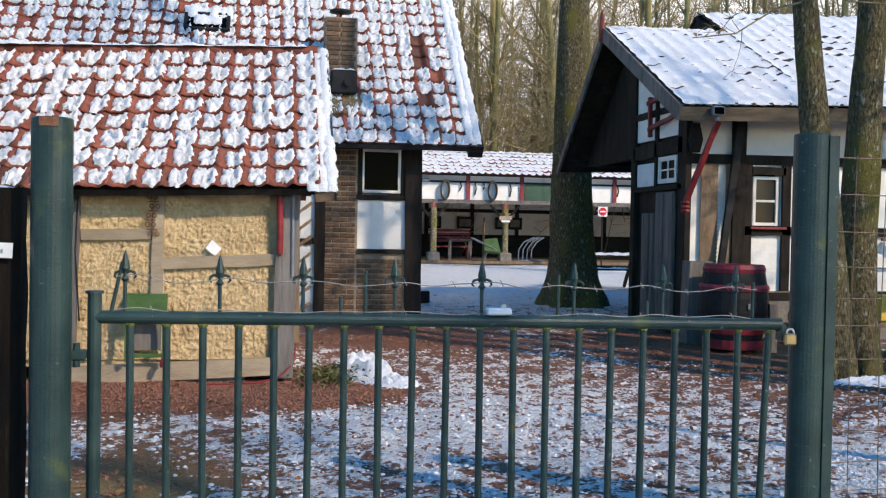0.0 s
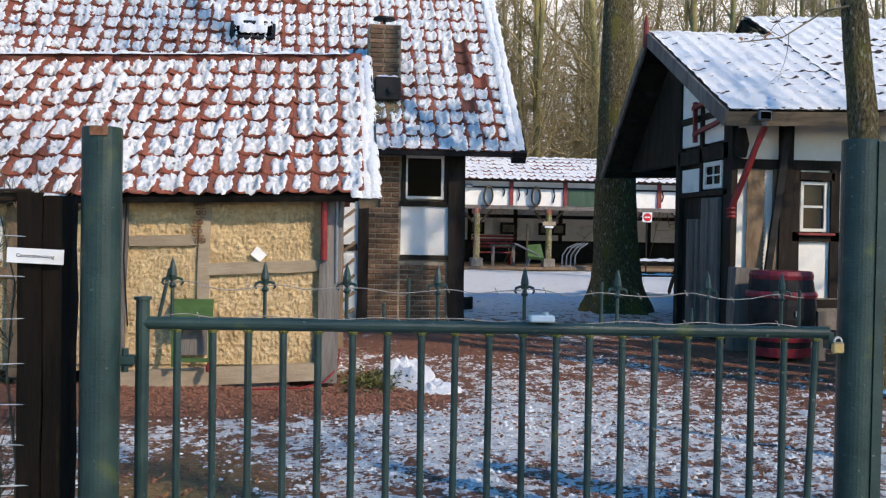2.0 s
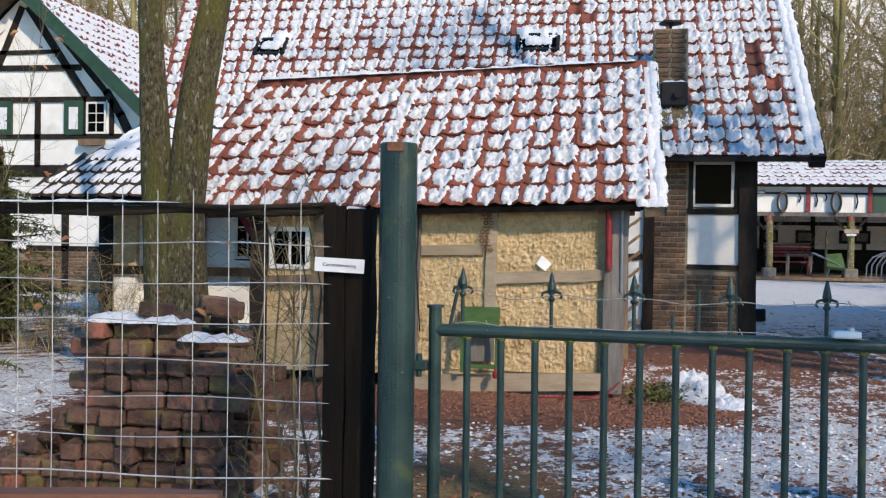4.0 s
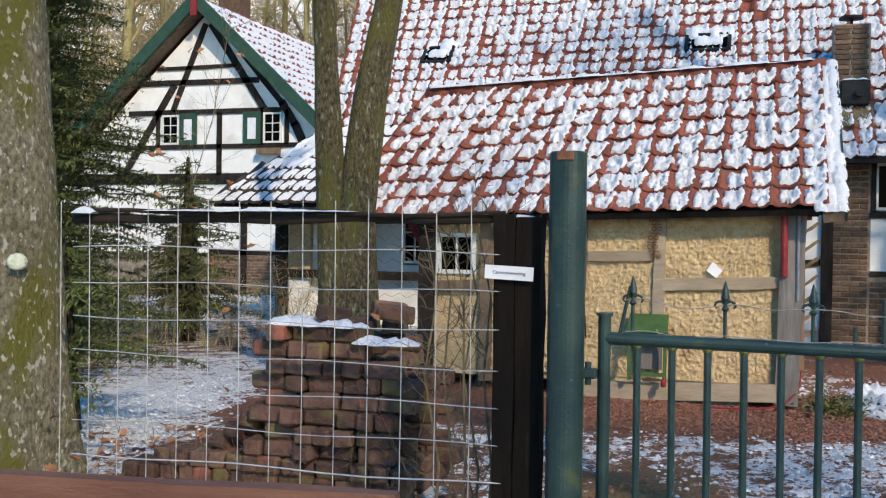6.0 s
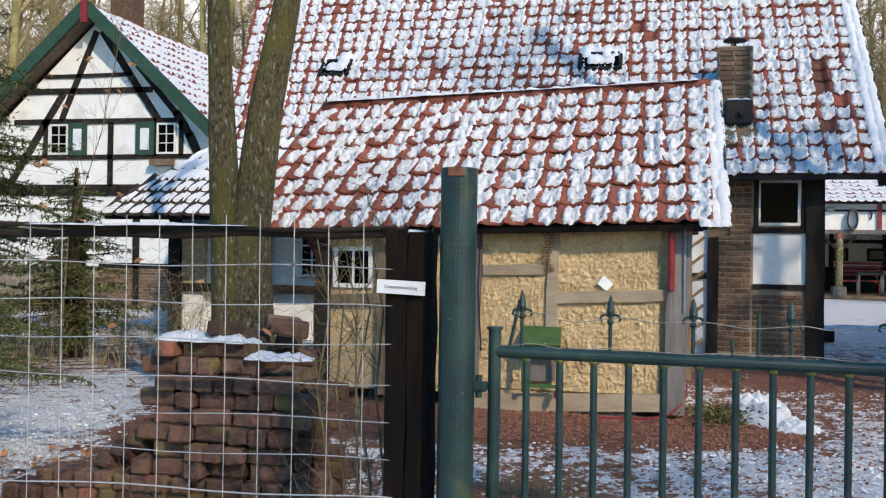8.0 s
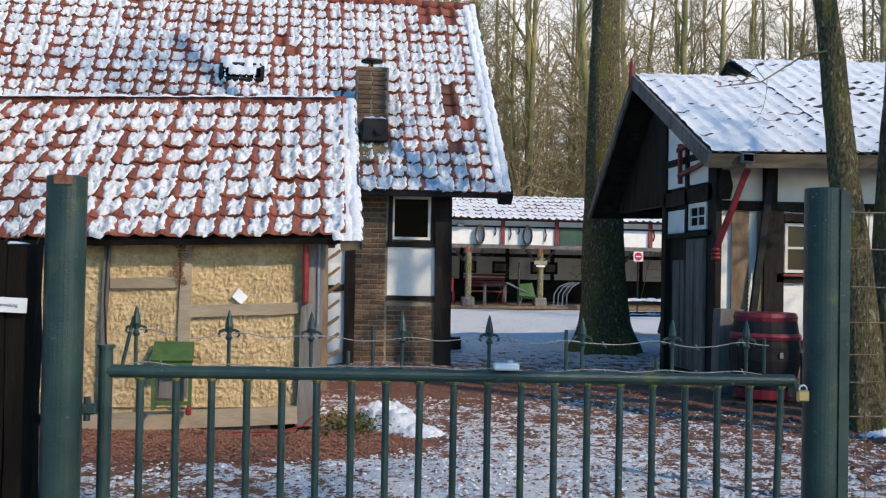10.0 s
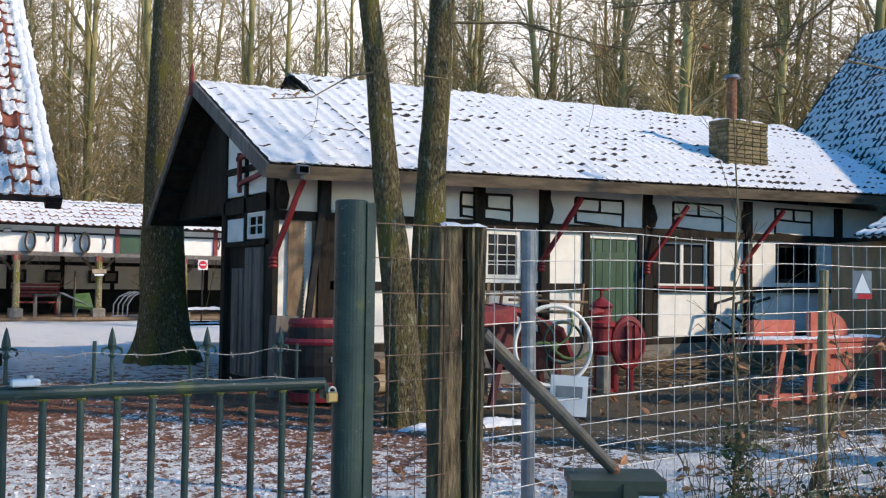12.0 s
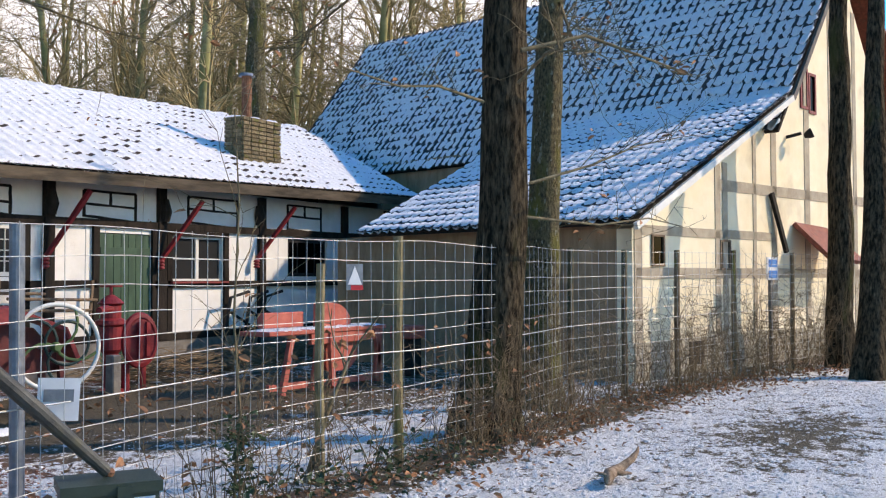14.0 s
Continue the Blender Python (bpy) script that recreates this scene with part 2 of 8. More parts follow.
def prism_x(bm, pts, x0, x1):
    a = [bm.verts.new((x0, y, z)) for y, z in pts]
    b = [bm.verts.new((x1, y, z)) for y, z in pts]
    n = len(pts)
    bm.faces.new(a)
    bm.faces.new(b[::-1])
    for i in range(n):
        j = (i + 1) % n
        bm.faces.new((a[j], a[i], b[i], b[j]))
    return bm


def slab(bm, p00, p10, p11, p01, t):
    """A thick sheet over four corners; t below it."""
    p = [Vector(q) for q in (p00, p10, p11, p01)]
    n = (p[1] - p[0]).cross(p[3] - p[0]).normalized()
    a = [bm.verts.new(q) for q in p]
    b = [bm.verts.new(q - n * t) for q in p]
    bm.faces.new(a)
    bm.faces.new(b[::-1])
    for i in range(4):
        j = (i + 1) % 4
        bm.faces.new((a[j], a[i], b[i], b[j]))
    return bm


RB = random.Random(5)


def beam(bm, a, b, w, d, n=(0, -1, 0), seg=4, wob=0.006):
    """A hewn timber from a to b, w wide, d deep, its face towards n, lying with its back at a-b."""
    a, b, n = Vector(a), Vector(b), Vector(n).normalized()
    s = (b - a).normalized().cross(n).normalized()
    rows = []
    for i in range(seg + 1):
        c = a.lerp(b, i / seg)
        j = [RB.uniform(-wob, wob) for _ in range(4)]
        rows.append([bm.verts.new(c + s * (w / 2 + j[0])), bm.verts.new(c - s * (w / 2 + j[1])), bm.verts.new(c - s * (w / 2 + j[2]) + n * d), bm.verts.new(c + s * (w / 2 + j[3]) + n * d)])
    for p, q in zip(rows, rows[1:]):
        for i in range(4):
            k = (i + 1) % 4
            bm.faces.new((p[i], p[k], q[k], q[i]))
    bm.faces.new(rows[0][::-1])
    bm.faces.new(rows[-1])
    return bm


def tube(bm, pts, radii, sides=8, caps=True):
    """A round rod along pts."""
    pts = [Vector(p) for p in pts]
    if not isinstance(radii, (list, tuple)):
        radii = [radii] * len(pts)
    ref = None
    rings = []
    for i, p in enumerate(pts):
        d = (pts[min(i + 1, len(pts) - 1)] - pts[max(i - 1, 0)])
        d = d.normalized() if d.length > 1e-9 else Vector((0, 0, 1))
        if ref is None:
            ref = d.orthogonal().normalized()
        ref = (ref - d * ref.dot(d)).normalized()
        o = d.cross(ref)
        rings.append([bm.verts.new(p + (ref * math.cos(k * math.tau / sides) + o * math.sin(k * math.tau / sides)) * radii[i]) for k in range(sides)])
    for a, b in zip(rings, rings[1:]):
        for k in range(sides):
            j = (k + 1) % sides
            bm.faces.new((a[k], a[j], b[j], b[k]))
    if caps and sides > 2:
        bm.faces.new(rings[0][::-1])
        bm.faces.new(rings[-1])
    return bm


def lathe(bm, prof, m=None, sides=20):
    """prof: (radius, z) pairs round the z axis."""
    rings = []
    for r, z in prof:
        rings.append([bm.verts.new((r * math.cos(k * math.tau / sides), r * math.sin(k * math.tau / sides), z)) for k in range(sides)])
    for a, b in zip(rings, rings[1:]):
        for k in range(sides):
            j = (k + 1) % sides
            bm.faces.new((a[k], a[j], b[j], b[k]))
    bm.faces.new(rings[0][::-1])
    bm.faces.new(rings[-1])
    if m is not None:
        for ring in rings:
            for v in ring:
                v.co = m @ v.co
    return bm


def torus(bm, R, r, m, seg=40, sides=8):
    rings = []
    for i in range(seg):
        a = i * math.tau / seg
        rings.append([bm.verts.new(m @ Vector(((R + r * math.cos(k * math.tau / sides)) * math.cos(a), (R + r * math.cos(k * math.tau / sides)) * math.sin(a), r * math.sin(k * math.tau / sides)))) for k in range(sides)])
    for i in range(seg):
        a, b = rings[i], rings[(i + 1) % seg]
        for k in range(sides):
            j = (k + 1) % sides
            bm.faces.new((a[k], b[k], b[j], a[j]))
    return bm


def wall_y(bm, y0, y1, x0, x1, z0, z1, holes=()):
    """A wall across y0..y1 with openings (x0, x1, z0, z1) through it."""
    xs = sorted({x0, x1, *[h[0] for h in holes], *[h[1] for h in holes]})
    zs = sorted({z0, z1, *[h[2] for h in holes], *[h[3] for h in holes]})
    for xa, xb in zip(xs, xs[1:]):
        for za, zb in zip(zs, zs[1:]):
            cx, cz = (xa + xb) / 2, (za + zb) / 2
            if not any(h[0] < cx < h[1] and h[2] < cz < h[3] for h in holes):
                box(bm, xa, xb, y0, y1, za, zb)
    bmesh.ops.remove_doubles(bm, verts=bm.verts, dist=0.0005)
    return bm


def mesh_data(name, verts, faces, material, smooth=True):
    me = bpy.data.meshes.new(name)
    me.from_pydata(verts, [], faces)
    me.materials.append(material)
    if smooth:
        me.polygons.foreach_set("use_smooth", [True] * len(me.polygons))
    me.update()
    return me


# ---------------------------------------------------------------- pantile roofs with snow
def tile_z(f, h):
    a = f * math.tau
    return h * (0.95 * math.cos(a) + 0.4 * math.cos(2 * a + 0.7))


def tile_mesh(name, w, L, material, h=0.024, t=0.016, step=0.034):
    vs, fs = [], []
    nx = 8
    for layer in (0, 1):
        for iy in (0, 1):
            for ix in range(nx + 1):
                f = ix / nx
                z = tile_z(f, h) + (step if iy == 0 else 0.0) - layer * t
                y = (-0.02 if iy == 0 else L + 0.05) + (-0.012 * math.cos(f * math.tau) if iy == 0 else 0)
                vs.append((-0.01 + f * (w + 0.012), y, z))
    r = nx + 1
    for ix in range(nx):
        fs.append((ix, ix + 1, r + ix + 1, r + ix))
        fs.append((2 * r + ix + 1, ix + 1, ix, 2 * r + ix))
    fs.append((0, r, 3 * r, 2 * r))
    fs.append((nx, 2 * r + nx, 3 * r + nx, r + nx))
    return mesh_data(name, vs, fs, material)


def roof(name, parent, c00, c10, c01, c11, w, L, material, label, snow=0.8, seed=1, pieces=0, keep=None, dark=None, snow_size=(0.43, 0.5), thick=0.03, back=0.06, h=0.024, fine=False, step=0.034, snow_label="lumpy snow lying on the pantiles"):
    """Pantiles over the sheet c00 (eave), c10 (eave), c01 (top), c11 (top), with patches of snow on them."""
    rnd = random.Random(seed)
    c00, c10, c01, c11 = (Vector(c) for c in (c00, c10, c01, c11))
    nu = max(1, round((c10 - c00).length / w))
    nv = max(1, round(((c01 - c00).length + (c11 - c10).length) / 2 / L))
    bm = BM()
    slab(bm, c00, c10, c11, c01, back)
    # Near-black deck: the shade under the tile ends is put into its colour.
    deck = part(name, bm, M_TIMBER, parent, label)
    base = tile_mesh("pantile", w, L, material, h, step=step)
    sooty = tile_mesh("pantile", w, L, dark[0], h) if dark else None
    tv = np.array([v.co[:] for v in base.vertices])
    tf = [tuple(p.vertices) for p in base.polygons]
    rv, rf, sv, sf = [], [], [], []
    made = 0
    for iv in range(nv):
        for iu in range(nu):
            u, v = iu / nu, iv / nv
            e0, e1 = c00.lerp(c10, u), c01.lerp(c11, u)
            p = e0.lerp(e1, v)
            ux = (c00.lerp(c01, v).lerp(c10.lerp(c11, v), 1.0) - c00.lerp(c01, v)) / nu
            vy = (e1 - e0) / nv
            if keep and not keep(p + ux * 0.5 + vy * 0.5):
                continue
            ex, n = ux.normalized(), ux.cross(vy).normalized()
            ey = n.cross(ex)
            sx, sy = ux.length / w, vy.length / L
            jz = rnd.uniform(-0.006, 0.006)
            p = p + n * (0.03 + jz) + ex * rnd.uniform(-0.006, 0.006) + ey * rnd.uniform(-0.01, 0.01)
            shear = vy.dot(ex) / vy.length
            m = Matrix(((ex.x * sx, (ey.x + ex.x * shear) * sy, n.x, p.x), (ex.y * sx, (ey.y + ex.y * shear) * sy, n.y, p.y), (ex.z * sx, (ey.z + ex.z * shear) * sy, n.z, p.z), (0, 0, 0, 1)))
            is_dark = dark and dark[1](p)
            if made < pieces:
                tile = bpy.data.objects.new("pantile", sooty if is_dark else base)
                scene.collection.objects.link(tile)
                tile.parent = deck
                tile.matrix_basis = m
                made += 1
            else:
                k = len(rv)
                a = np.array(m)
                rv.extend((tv @ a[:3, :3].T + a[:3, 3]).tolist())
                rf.extend(tuple(i + k for i in f) for f in tf)
            if snow <= 0 or is_dark and rnd.random() < 0.6:
                continue
            nn = noise.noise(p * 0.9 + Vector((seed * 7.1, 0, 0)))
            if rnd.random() > snow + 0.35 * nn:
                if rnd.random() < 0.45:
                    continue
                small = rnd.uniform(0.35, 0.7)
            else:
                small = rnd.uniform(0.8, 1.06)
            rx, ry = snow_size[0] * small * rnd.uniform(0.92, 1.1), snow_size[1] * small * rnd.uniform(0.9, 1.15)
            cx, cy = 0.56 + rnd.uniform(-0.04, 0.04), 0.43 + rnd.uniform(-0.05, 0.05) - 0.12 * (1 - min(small, 1))
            seg = 32 if fine else 13
            rings = ((0.25, 1.0), (0.5, 1.0), (0.72, 0.95), (0.9, 0.66), (1.02, -0.15)) if fine else ((0.6, 0.95), (0.95, 0.6), (1.03, -0.15))
            k = len(sv)
            ph = rnd.random() * 50
            am = np.array(m)
            loc = [(cx, cy, 1.0)]
            for r, hh in rings:
                for q in range(seg):
                    ang = q * math.tau / seg
                    sq = 1 / max(abs(math.cos(ang)), abs(math.sin(ang))) ** 0.55
                    lump = 1 + 0.26 * noise.noise(Vector((math.cos(ang) * 1.6, math.sin(ang) * 1.6, ph))) + 0.2 * noise.noise(Vector((math.cos(ang) * 4.2, math.sin(ang) * 4.2, ph)))
                    if fine:
                        lump += 0.24 * noise.noise(Vector((math.cos(ang) * 8, math.sin(ang) * 8, ph + 3))) * (0.6 + 0.4 * math.cos(ang)) + 0.26 * noise.noise(Vector((math.cos(ang) * 15, math.sin(ang) * 15, ph + 1))) * r
                    loc.append((cx + rx * r * math.cos(ang) * sq * lump, cy + ry * r * math.sin(ang) * sq * lump, hh))
            for x, y, hh in loc:
                zz = tile_z(min(max(x, -0.1), 1.1), h) + step * (1 - y) + hh * thick * (1 + 1.0 * noise.noise(Vector((x * 5.5, y * 5.5, ph + 9))) + (0.9 * noise.noise(Vector((x * 11, y * 11, ph + 5))) + 0.8 * noise.noise(Vector((x * 23, y * 23, ph + 7))) if fine else 0)) * small
                q = am[:3, :3] @ np.array((x * w, y * L, zz)) + am[:3, 3]
                sv.append(q.tolist())
            for q in range(seg):
                sf.append((k, k + 1 + q, k + 1 + (q + 1) % seg))
                for rr in range(len(rings) - 1):
                    o = k + 1 + rr * seg
                    sf.append((o + q, o + seg + q, o + seg + (q + 1) % seg, o + (q + 1) % seg))
    if rv:
        me = mesh_data("pantile_field", rv, rf, material)
        ob = new("pantile_field", me)
        ob.parent = deck
        tagged(ob, kind="stuff")
    if sv:
        ob = new("snow_cover", mesh_data("snow_cover", sv, sf, M_SNOW))
        tagged(ob, snow_label, "snow", kind="stuff")
    return deck


def snow_sheet(name, label, c00, c10, c01, c11, w, L, seed, h=0.015, step=0.021, depth=0.024, bite=0.5, cell=0.04, eave=0.0):
    """A nearly closed sheet of snow over pantiles: it follows the tiles and sinks below them where it has melted."""
    c00, c10, c01, c11 = (Vector(c) for c in (c00, c10, c01, c11))
    eu, ev = (c10 - c00).length, ((c01 - c00).length + (c11 - c10).length) / 2
    w, L = eu / max(1, round(eu / w)), ev / max(1, round(ev / L))
    nrm = (c10 - c00).cross(c01 - c00).normalized()
    nu, nv = int(eu / cell), int(ev / cell)
    odd = {}
    rnd = random.Random(seed)
    vs, fs = [], []
    for j in range(nv + 1):
        fv = -0.004 + 1.004 * j / nv
        a, b = c00.lerp(c01, fv), c10.lerp(c11, fv)
        y = fv * ev
        fy = (y / L) % 1.0
        front = math.exp(-((min(fy, 1 - fy) - 0.02) / 0.15) ** 2)
        for i in range(nu + 1):
            x = eu * i / nu
            key = (int(x / w), int(y / L + 0.5))
            if key not in odd:
                odd[key] = rnd.random()
            fx = (x / w) % 1.0
            patch = noise.noise(Vector((x * 0.45, y * 0.6, seed)))
            gone = max(0.0, odd[key] + 0.7 * patch - (1 - bite) + eave * max(0.0, 1 - y / 2.5)) * front * (0.55 - 0.45 * math.cos(math.tau * (fx - 0.12)))
            th = depth * (0.9 + 0.6 * noise.noise(Vector((x * 1.1, y * 1.1, seed + 4))) + 0.35 * noise.noise(Vector((x * 6.5, y * 6.5, seed))) + 0.55 * noise.noise(Vector((x * 15, y * 15, seed)))) - 0.085 * gone
            if j == 0:
                th = min(th, 0.004)
            p = a.lerp(b, i / nu) + nrm * (0.034 + 0.75 * tile_z(fx, h) + step * (1 - fy) * (1 if fy > 0.12 else fy / 0.12) + max(th, -0.03))
            vs.append(p.to_tuple())
    n = nu + 1
    for j in range(nv):
        for i in range(nu):
            o = j * n + i
            fs.append((o, o + 1, o + n + 1, o + n))
    return tagged(new(name, mesh_data(name, vs, fs, M_SNOW)), label, "snow", kind="stuff")


def snow_strip(name, a, b, width, height, seed=0, label="snow lying along the edge", gap=0.1, up=(0, 0, 1)):
    """A lumpy line of snow from a to b."""
    rnd = random.Random(seed)
    a, b = Vector(a), Vector(b)
    d = (b - a)
    n = max(4, int(d.length / 0.035))
    side = d.normalized().cross(Vector(up)).normalized()
    u = side.cross(d.normalized())
    vs, fs = [], []
    for i in range(n + 1):
        c = a + d * (i / n)
        k = 0.75 + 0.55 * noise.noise(Vector((i * 0.35, seed * 3.3, 1.7))) + 0.45 * noise.noise(Vector((i * 0.9, seed, 5)))
        if noise.noise(Vector((i * 0.13, seed * 1.7, 8.8))) < -0.42 + gap:
            k *= 0.45
        if i in (0, n):
            k *= 0.2
        for q in range(7):
            an = math.pi * q / 6
            vs.append((c + side * (math.cos(an) * width / 2 * (0.7 + 0.5 * k + 0.25 * noise.noise(Vector((i * 0.7, q * 0.9, seed)))) + 0.15 * width * noise.noise(Vector((i * 0.2, seed, 3)))) + u * (math.sin(an) * height * k - 0.006)).to_tuple())
    for i in range(n):
        for q in range(6):
            o = i * 7 + q
            fs.append((o, o + 7, o + 8, o + 1))
    ob = new(name, mesh_data(name, vs, fs, M_SNOW))
    return tagged(ob, label, "snow", kind="stuff")


def window(parent, x0, x1, z0, z1, y, cols=2, rows=2, fw=0.045, bar=0.022, material=None, depth=0.05, m=None, glass=None, name="window"):
    """A casement with a frame, bars and glass, its face at y, looking to -y."""
    material = material or M_WFRAME
    bm = BM()
    for a in ((x0, x1, z0, z0 + fw), (x0, x1, z1 - fw, z1), (x0, x0 + fw, z0 + fw, z1 - fw), (x1 - fw, x1, z0 + fw, z1 - fw)):
        box(bm, a[0], a[1], y, y + depth, a[2], a[3])
    win = part(name, bm, material, parent, m=m)
    for i in range(1, cols):
        x = x0 + fw + (x1 - x0 - 2 * fw) * i / cols
        bm = box(BM(), x - bar / 2, x + bar / 2, y + 0.008, y + depth - 0.01, z0 + fw, z1 - fw)
        part("glazing_bar", bm, material, win, m=m)
    for i in range(1, rows):
        z = z0 + fw + (z1 - z0 - 2 * fw) * i / rows
        bm = box(BM(), x0 + fw, x1 - fw, y + 0.011, y + depth - 0.013, z - bar / 2, z + bar / 2)
        part("glazing_bar", bm, material, win, m=m)
    bm = BM()
    box(bm, x0 + fw, x1 - fw, y + depth * 0.55, y + depth * 0.55 + 0.006, z0 + fw, z1 - fw)
    part("pane", bm, glass or M_GLASS, win, m=m)
    return win


# ---------------------------------------------------------------- ground
def bare_at(x, y):
    """How bare of snow the ground lies, 0 (white) to 1 (bare)."""
    b = 0.345
    b += 0.9 * (1 / (1 + math.exp(-(y - 7.6 - 0.1 * x) * 9))) * (1 / (1 + math.exp((y - 9.5) * 9))) * (1 / (1 + math.exp((x - 0.95) * 6))) * (1 if x > -4.2 else 0)          # gravel before the loam shed
    b += 0.3 * math.exp(-((x - 1.6) / 1.3) ** 2 - ((y - 12.2) / 1.6) ** 2)                            # soil by the brick wall
    b += 0.42 * math.exp(-((x - 8.8) / 3.4) ** 2 - ((y - 8.6) / 1.9) ** 2)                            # trodden ground before the barn
    b += 0.5 * math.exp(-((x - 4.9) / 1.0) ** 2 - ((y - 11.2) / 1.5) ** 2)
    b += 0.42 * math.exp(-((x + 0.72) / 0.42) ** 2 - ((y - 5.3) / 0.8) ** 2)                            # muddy track inside the gate
    b -= 0.35 * math.exp(-((x - 6.0) / 2.0) ** 2 - ((y - 5.0) / 0.7) ** 2)
    b -= 0.16 * math.exp(-((x - 1.4) / 1.5) ** 2 - ((y - 7.0) / 1.4) ** 2)
    b -= 0.22 * math.exp(-((x + 4.9) / 1.2) ** 2 - ((y - 7.0) / 3.0) ** 2) - 0.28 * math.exp(-((x + 3.1 + 0.33 * (y - 5)) / 0.55) ** 2 - ((y - 7.0) / 2.5) ** 2)                            # unswept snow under the spruces
    if y > 14:
        b -= 0.17 * min(1, (y - 14) / 4)
    if y < 3.6 and x > 4:
        b += 0.27 * math.exp(-((x - 10.2) / 1.6) ** 2 - ((y - 1.6 - 0.02 * x) / 0.7) ** 2) - 0.12
    b += 0.16 * math.exp(-((y - 4.2 + 0.09 * max(0, x - 8)) / 0.5) ** 2) * (1 if x > 3 else 0)          # litter along the fence
    b -= 0.26 * math.exp(-((y - 5.3) / 0.6) ** 2) * (1 if x > 3.2 else 0)
    return b


def ground_height(x, y):
    z = 0.035 * noise.noise(Vector((x * 0.5, y * 0.5, 0))) + 0.012 * noise.noise(Vector((x * 2.2, y * 2.2, 3)))
    z += 0.10 * math.exp(-((x - 1.3) / 0.9) ** 2 - ((y - 13.4) / 1.3) ** 2)
    return z - 0.02


def smooth_step(v, a, b):
    f = min(1.0, max(0.0, (v - a) / (b - a)))
    return f * f * (3 - 2 * f)


def build_ground():
    xs = np.concatenate([np.array([-900, -300, -120, -60, -35, -24, -18, -14]), np.arange(-12, -4.6, 0.14), np.arange(-4.6, 6.0, 0.042), np.arange(6.0, 18.01, 0.075), np.array([20, 23, 27, 33, 45, 70, 130, 300, 900])])
    ys = np.concatenate([np.array([-900, -300, -120, -50, -20, -8, -3, -1]), np.arange(0, 1.6, 0.14), np.arange(1.6, 10.0, 0.045), np.arange(10.0, 20.0, 0.12), np.arange(20, 37, 0.5), np.array([40, 46, 55, 70, 100, 160, 320, 900])])
    vs, cov, lump, ochre, grey = [], [], [], [], []
    for y in ys:
        y = float(y)
        for x in xs:
            x = float(x)
            near = -12 <= x <= 18 and 0 <= y <= 37
            b = bare_at(x, y) if near else 0.42
            q = 0.0
            if near and y < 20:
                q = noise.noise(Vector((x * 7.5, y * 7.5, 1))) + 0.7 * noise.noise(Vector((x * 16, y * 16, 5))) + 0.35 * noise.noise(Vector((x * 33, y * 33, 2)))
            z = (ground_height(x, y) if near else -0.02) + 0.017 * q * max(0.3, 1 - b)
            vs.append((x, y, z))
            cov.append(b)
            lump.append(q)
            ochre.append(math.exp(-((x + 0.7) / 0.55) ** 2 - ((y - 4.9) / 1.3) ** 2) if near else 0.0)
            grey.append(max(smooth_step(x, 4.6, 6.2) * (1 - smooth_step(y, 10.8, 11.6)), 1 - smooth_step(y, 3.5, 4.1)) if near else 0.6)
    n = len(xs)
    fs = [(j * n + i, j * n + i + 1, (j + 1) * n + i + 1, (j + 1) * n + i) for j in range(len(ys) - 1) for i in range(n - 1)]
    m = bpy.data.materials.new("trodden_snow_and_soil")
    m.use_nodes = True
    nt = m.node_tree
    nd, ln = nt.nodes, nt.links
    bs = nd["Principled BSDF"]
    at = nd.new("ShaderNodeAttribute")
    at.attribute_name = "bare"
    tc = nd.new("ShaderNodeTexCoord")

    def nz(scale, detail=8.0, rough=0.65):
        q = nd.new("ShaderNodeTexNoise")
        q.inputs["Scale"].default_value, q.inputs["Detail"].default_value, q.inputs["Roughness"].default_value = scale, detail, rough
        ln.new(tc.outputs["Object"], q.inputs["Vector"])
        return q.outputs["Fac"]

    def math_node(op, a, b):
        q = nd.new("ShaderNodeMath")
        q.operation = op
        for i, v in enumerate((a, b)):
            if isinstance(v, float):
                q.inputs[i].default_value = v
            else:
                ln.new(v, q.inputs[i])
        return q.outputs[0]

    def ramp(fac, p0, c0, p1, c1):
        q = nd.new("ShaderNodeValToRGB")
        q.color_ramp.elements[0].position, q.color_ramp.elements[1].position = p0, p1
        q.color_ramp.elements[0].color, q.color_ramp.elements[1].color = (*c0, 1), (*c1, 1)
        ln.new(fac, q.inputs["Fac"])
        return q.outputs["Color"]

    def attr(name):
        q = nd.new("ShaderNodeAttribute")
        q.attribute_name = name
        return q.outputs["Fac"]

    def mix(fac, a, b):
        q = nd.new("ShaderNodeMixRGB")
        ln.new(fac, q.inputs["Fac"])
        ln.new(a, q.inputs["Color1"])
        ln.new(b, q.inputs["Color2"])
        return q.outputs["Color"]

    fine, mid = nz(26.0, 7.0, 0.72), nz(2.6, 6.0)
    mask = math_node("ADD", math_node("MULTIPLY", fine, 0.85), math_node("MULTIPLY", mid, 0.6))
    mask = math_node("ADD", mask, math_node("ADD", math_node("MULTIPLY", attr("lump"), 0.19), 0.175))
    mask = math_node("SUBTRACT", mask, math_node("MULTIPLY", at.outputs["Fac"], 0.85))
    snow_fac = ramp(mask, 0.59, (0, 0, 0), 0.65, (1, 1, 1))
    soil = ramp(nz(42.0), 0.32, (0.095, 0.04, 0.027), 0.68, (0.37, 0.17, 0.11))
    soil = mix(attr("grey"), soil, ramp(nz(30.0), 0.32, (0.045, 0.036, 0.024), 0.7, (0.19, 0.155, 0.105)))
    soil = mix(attr("ochre"), soil, ramp(nz(30.0), 0.3, (0.19, 0.13, 0.05), 0.7, (0.42, 0.31, 0.14)))
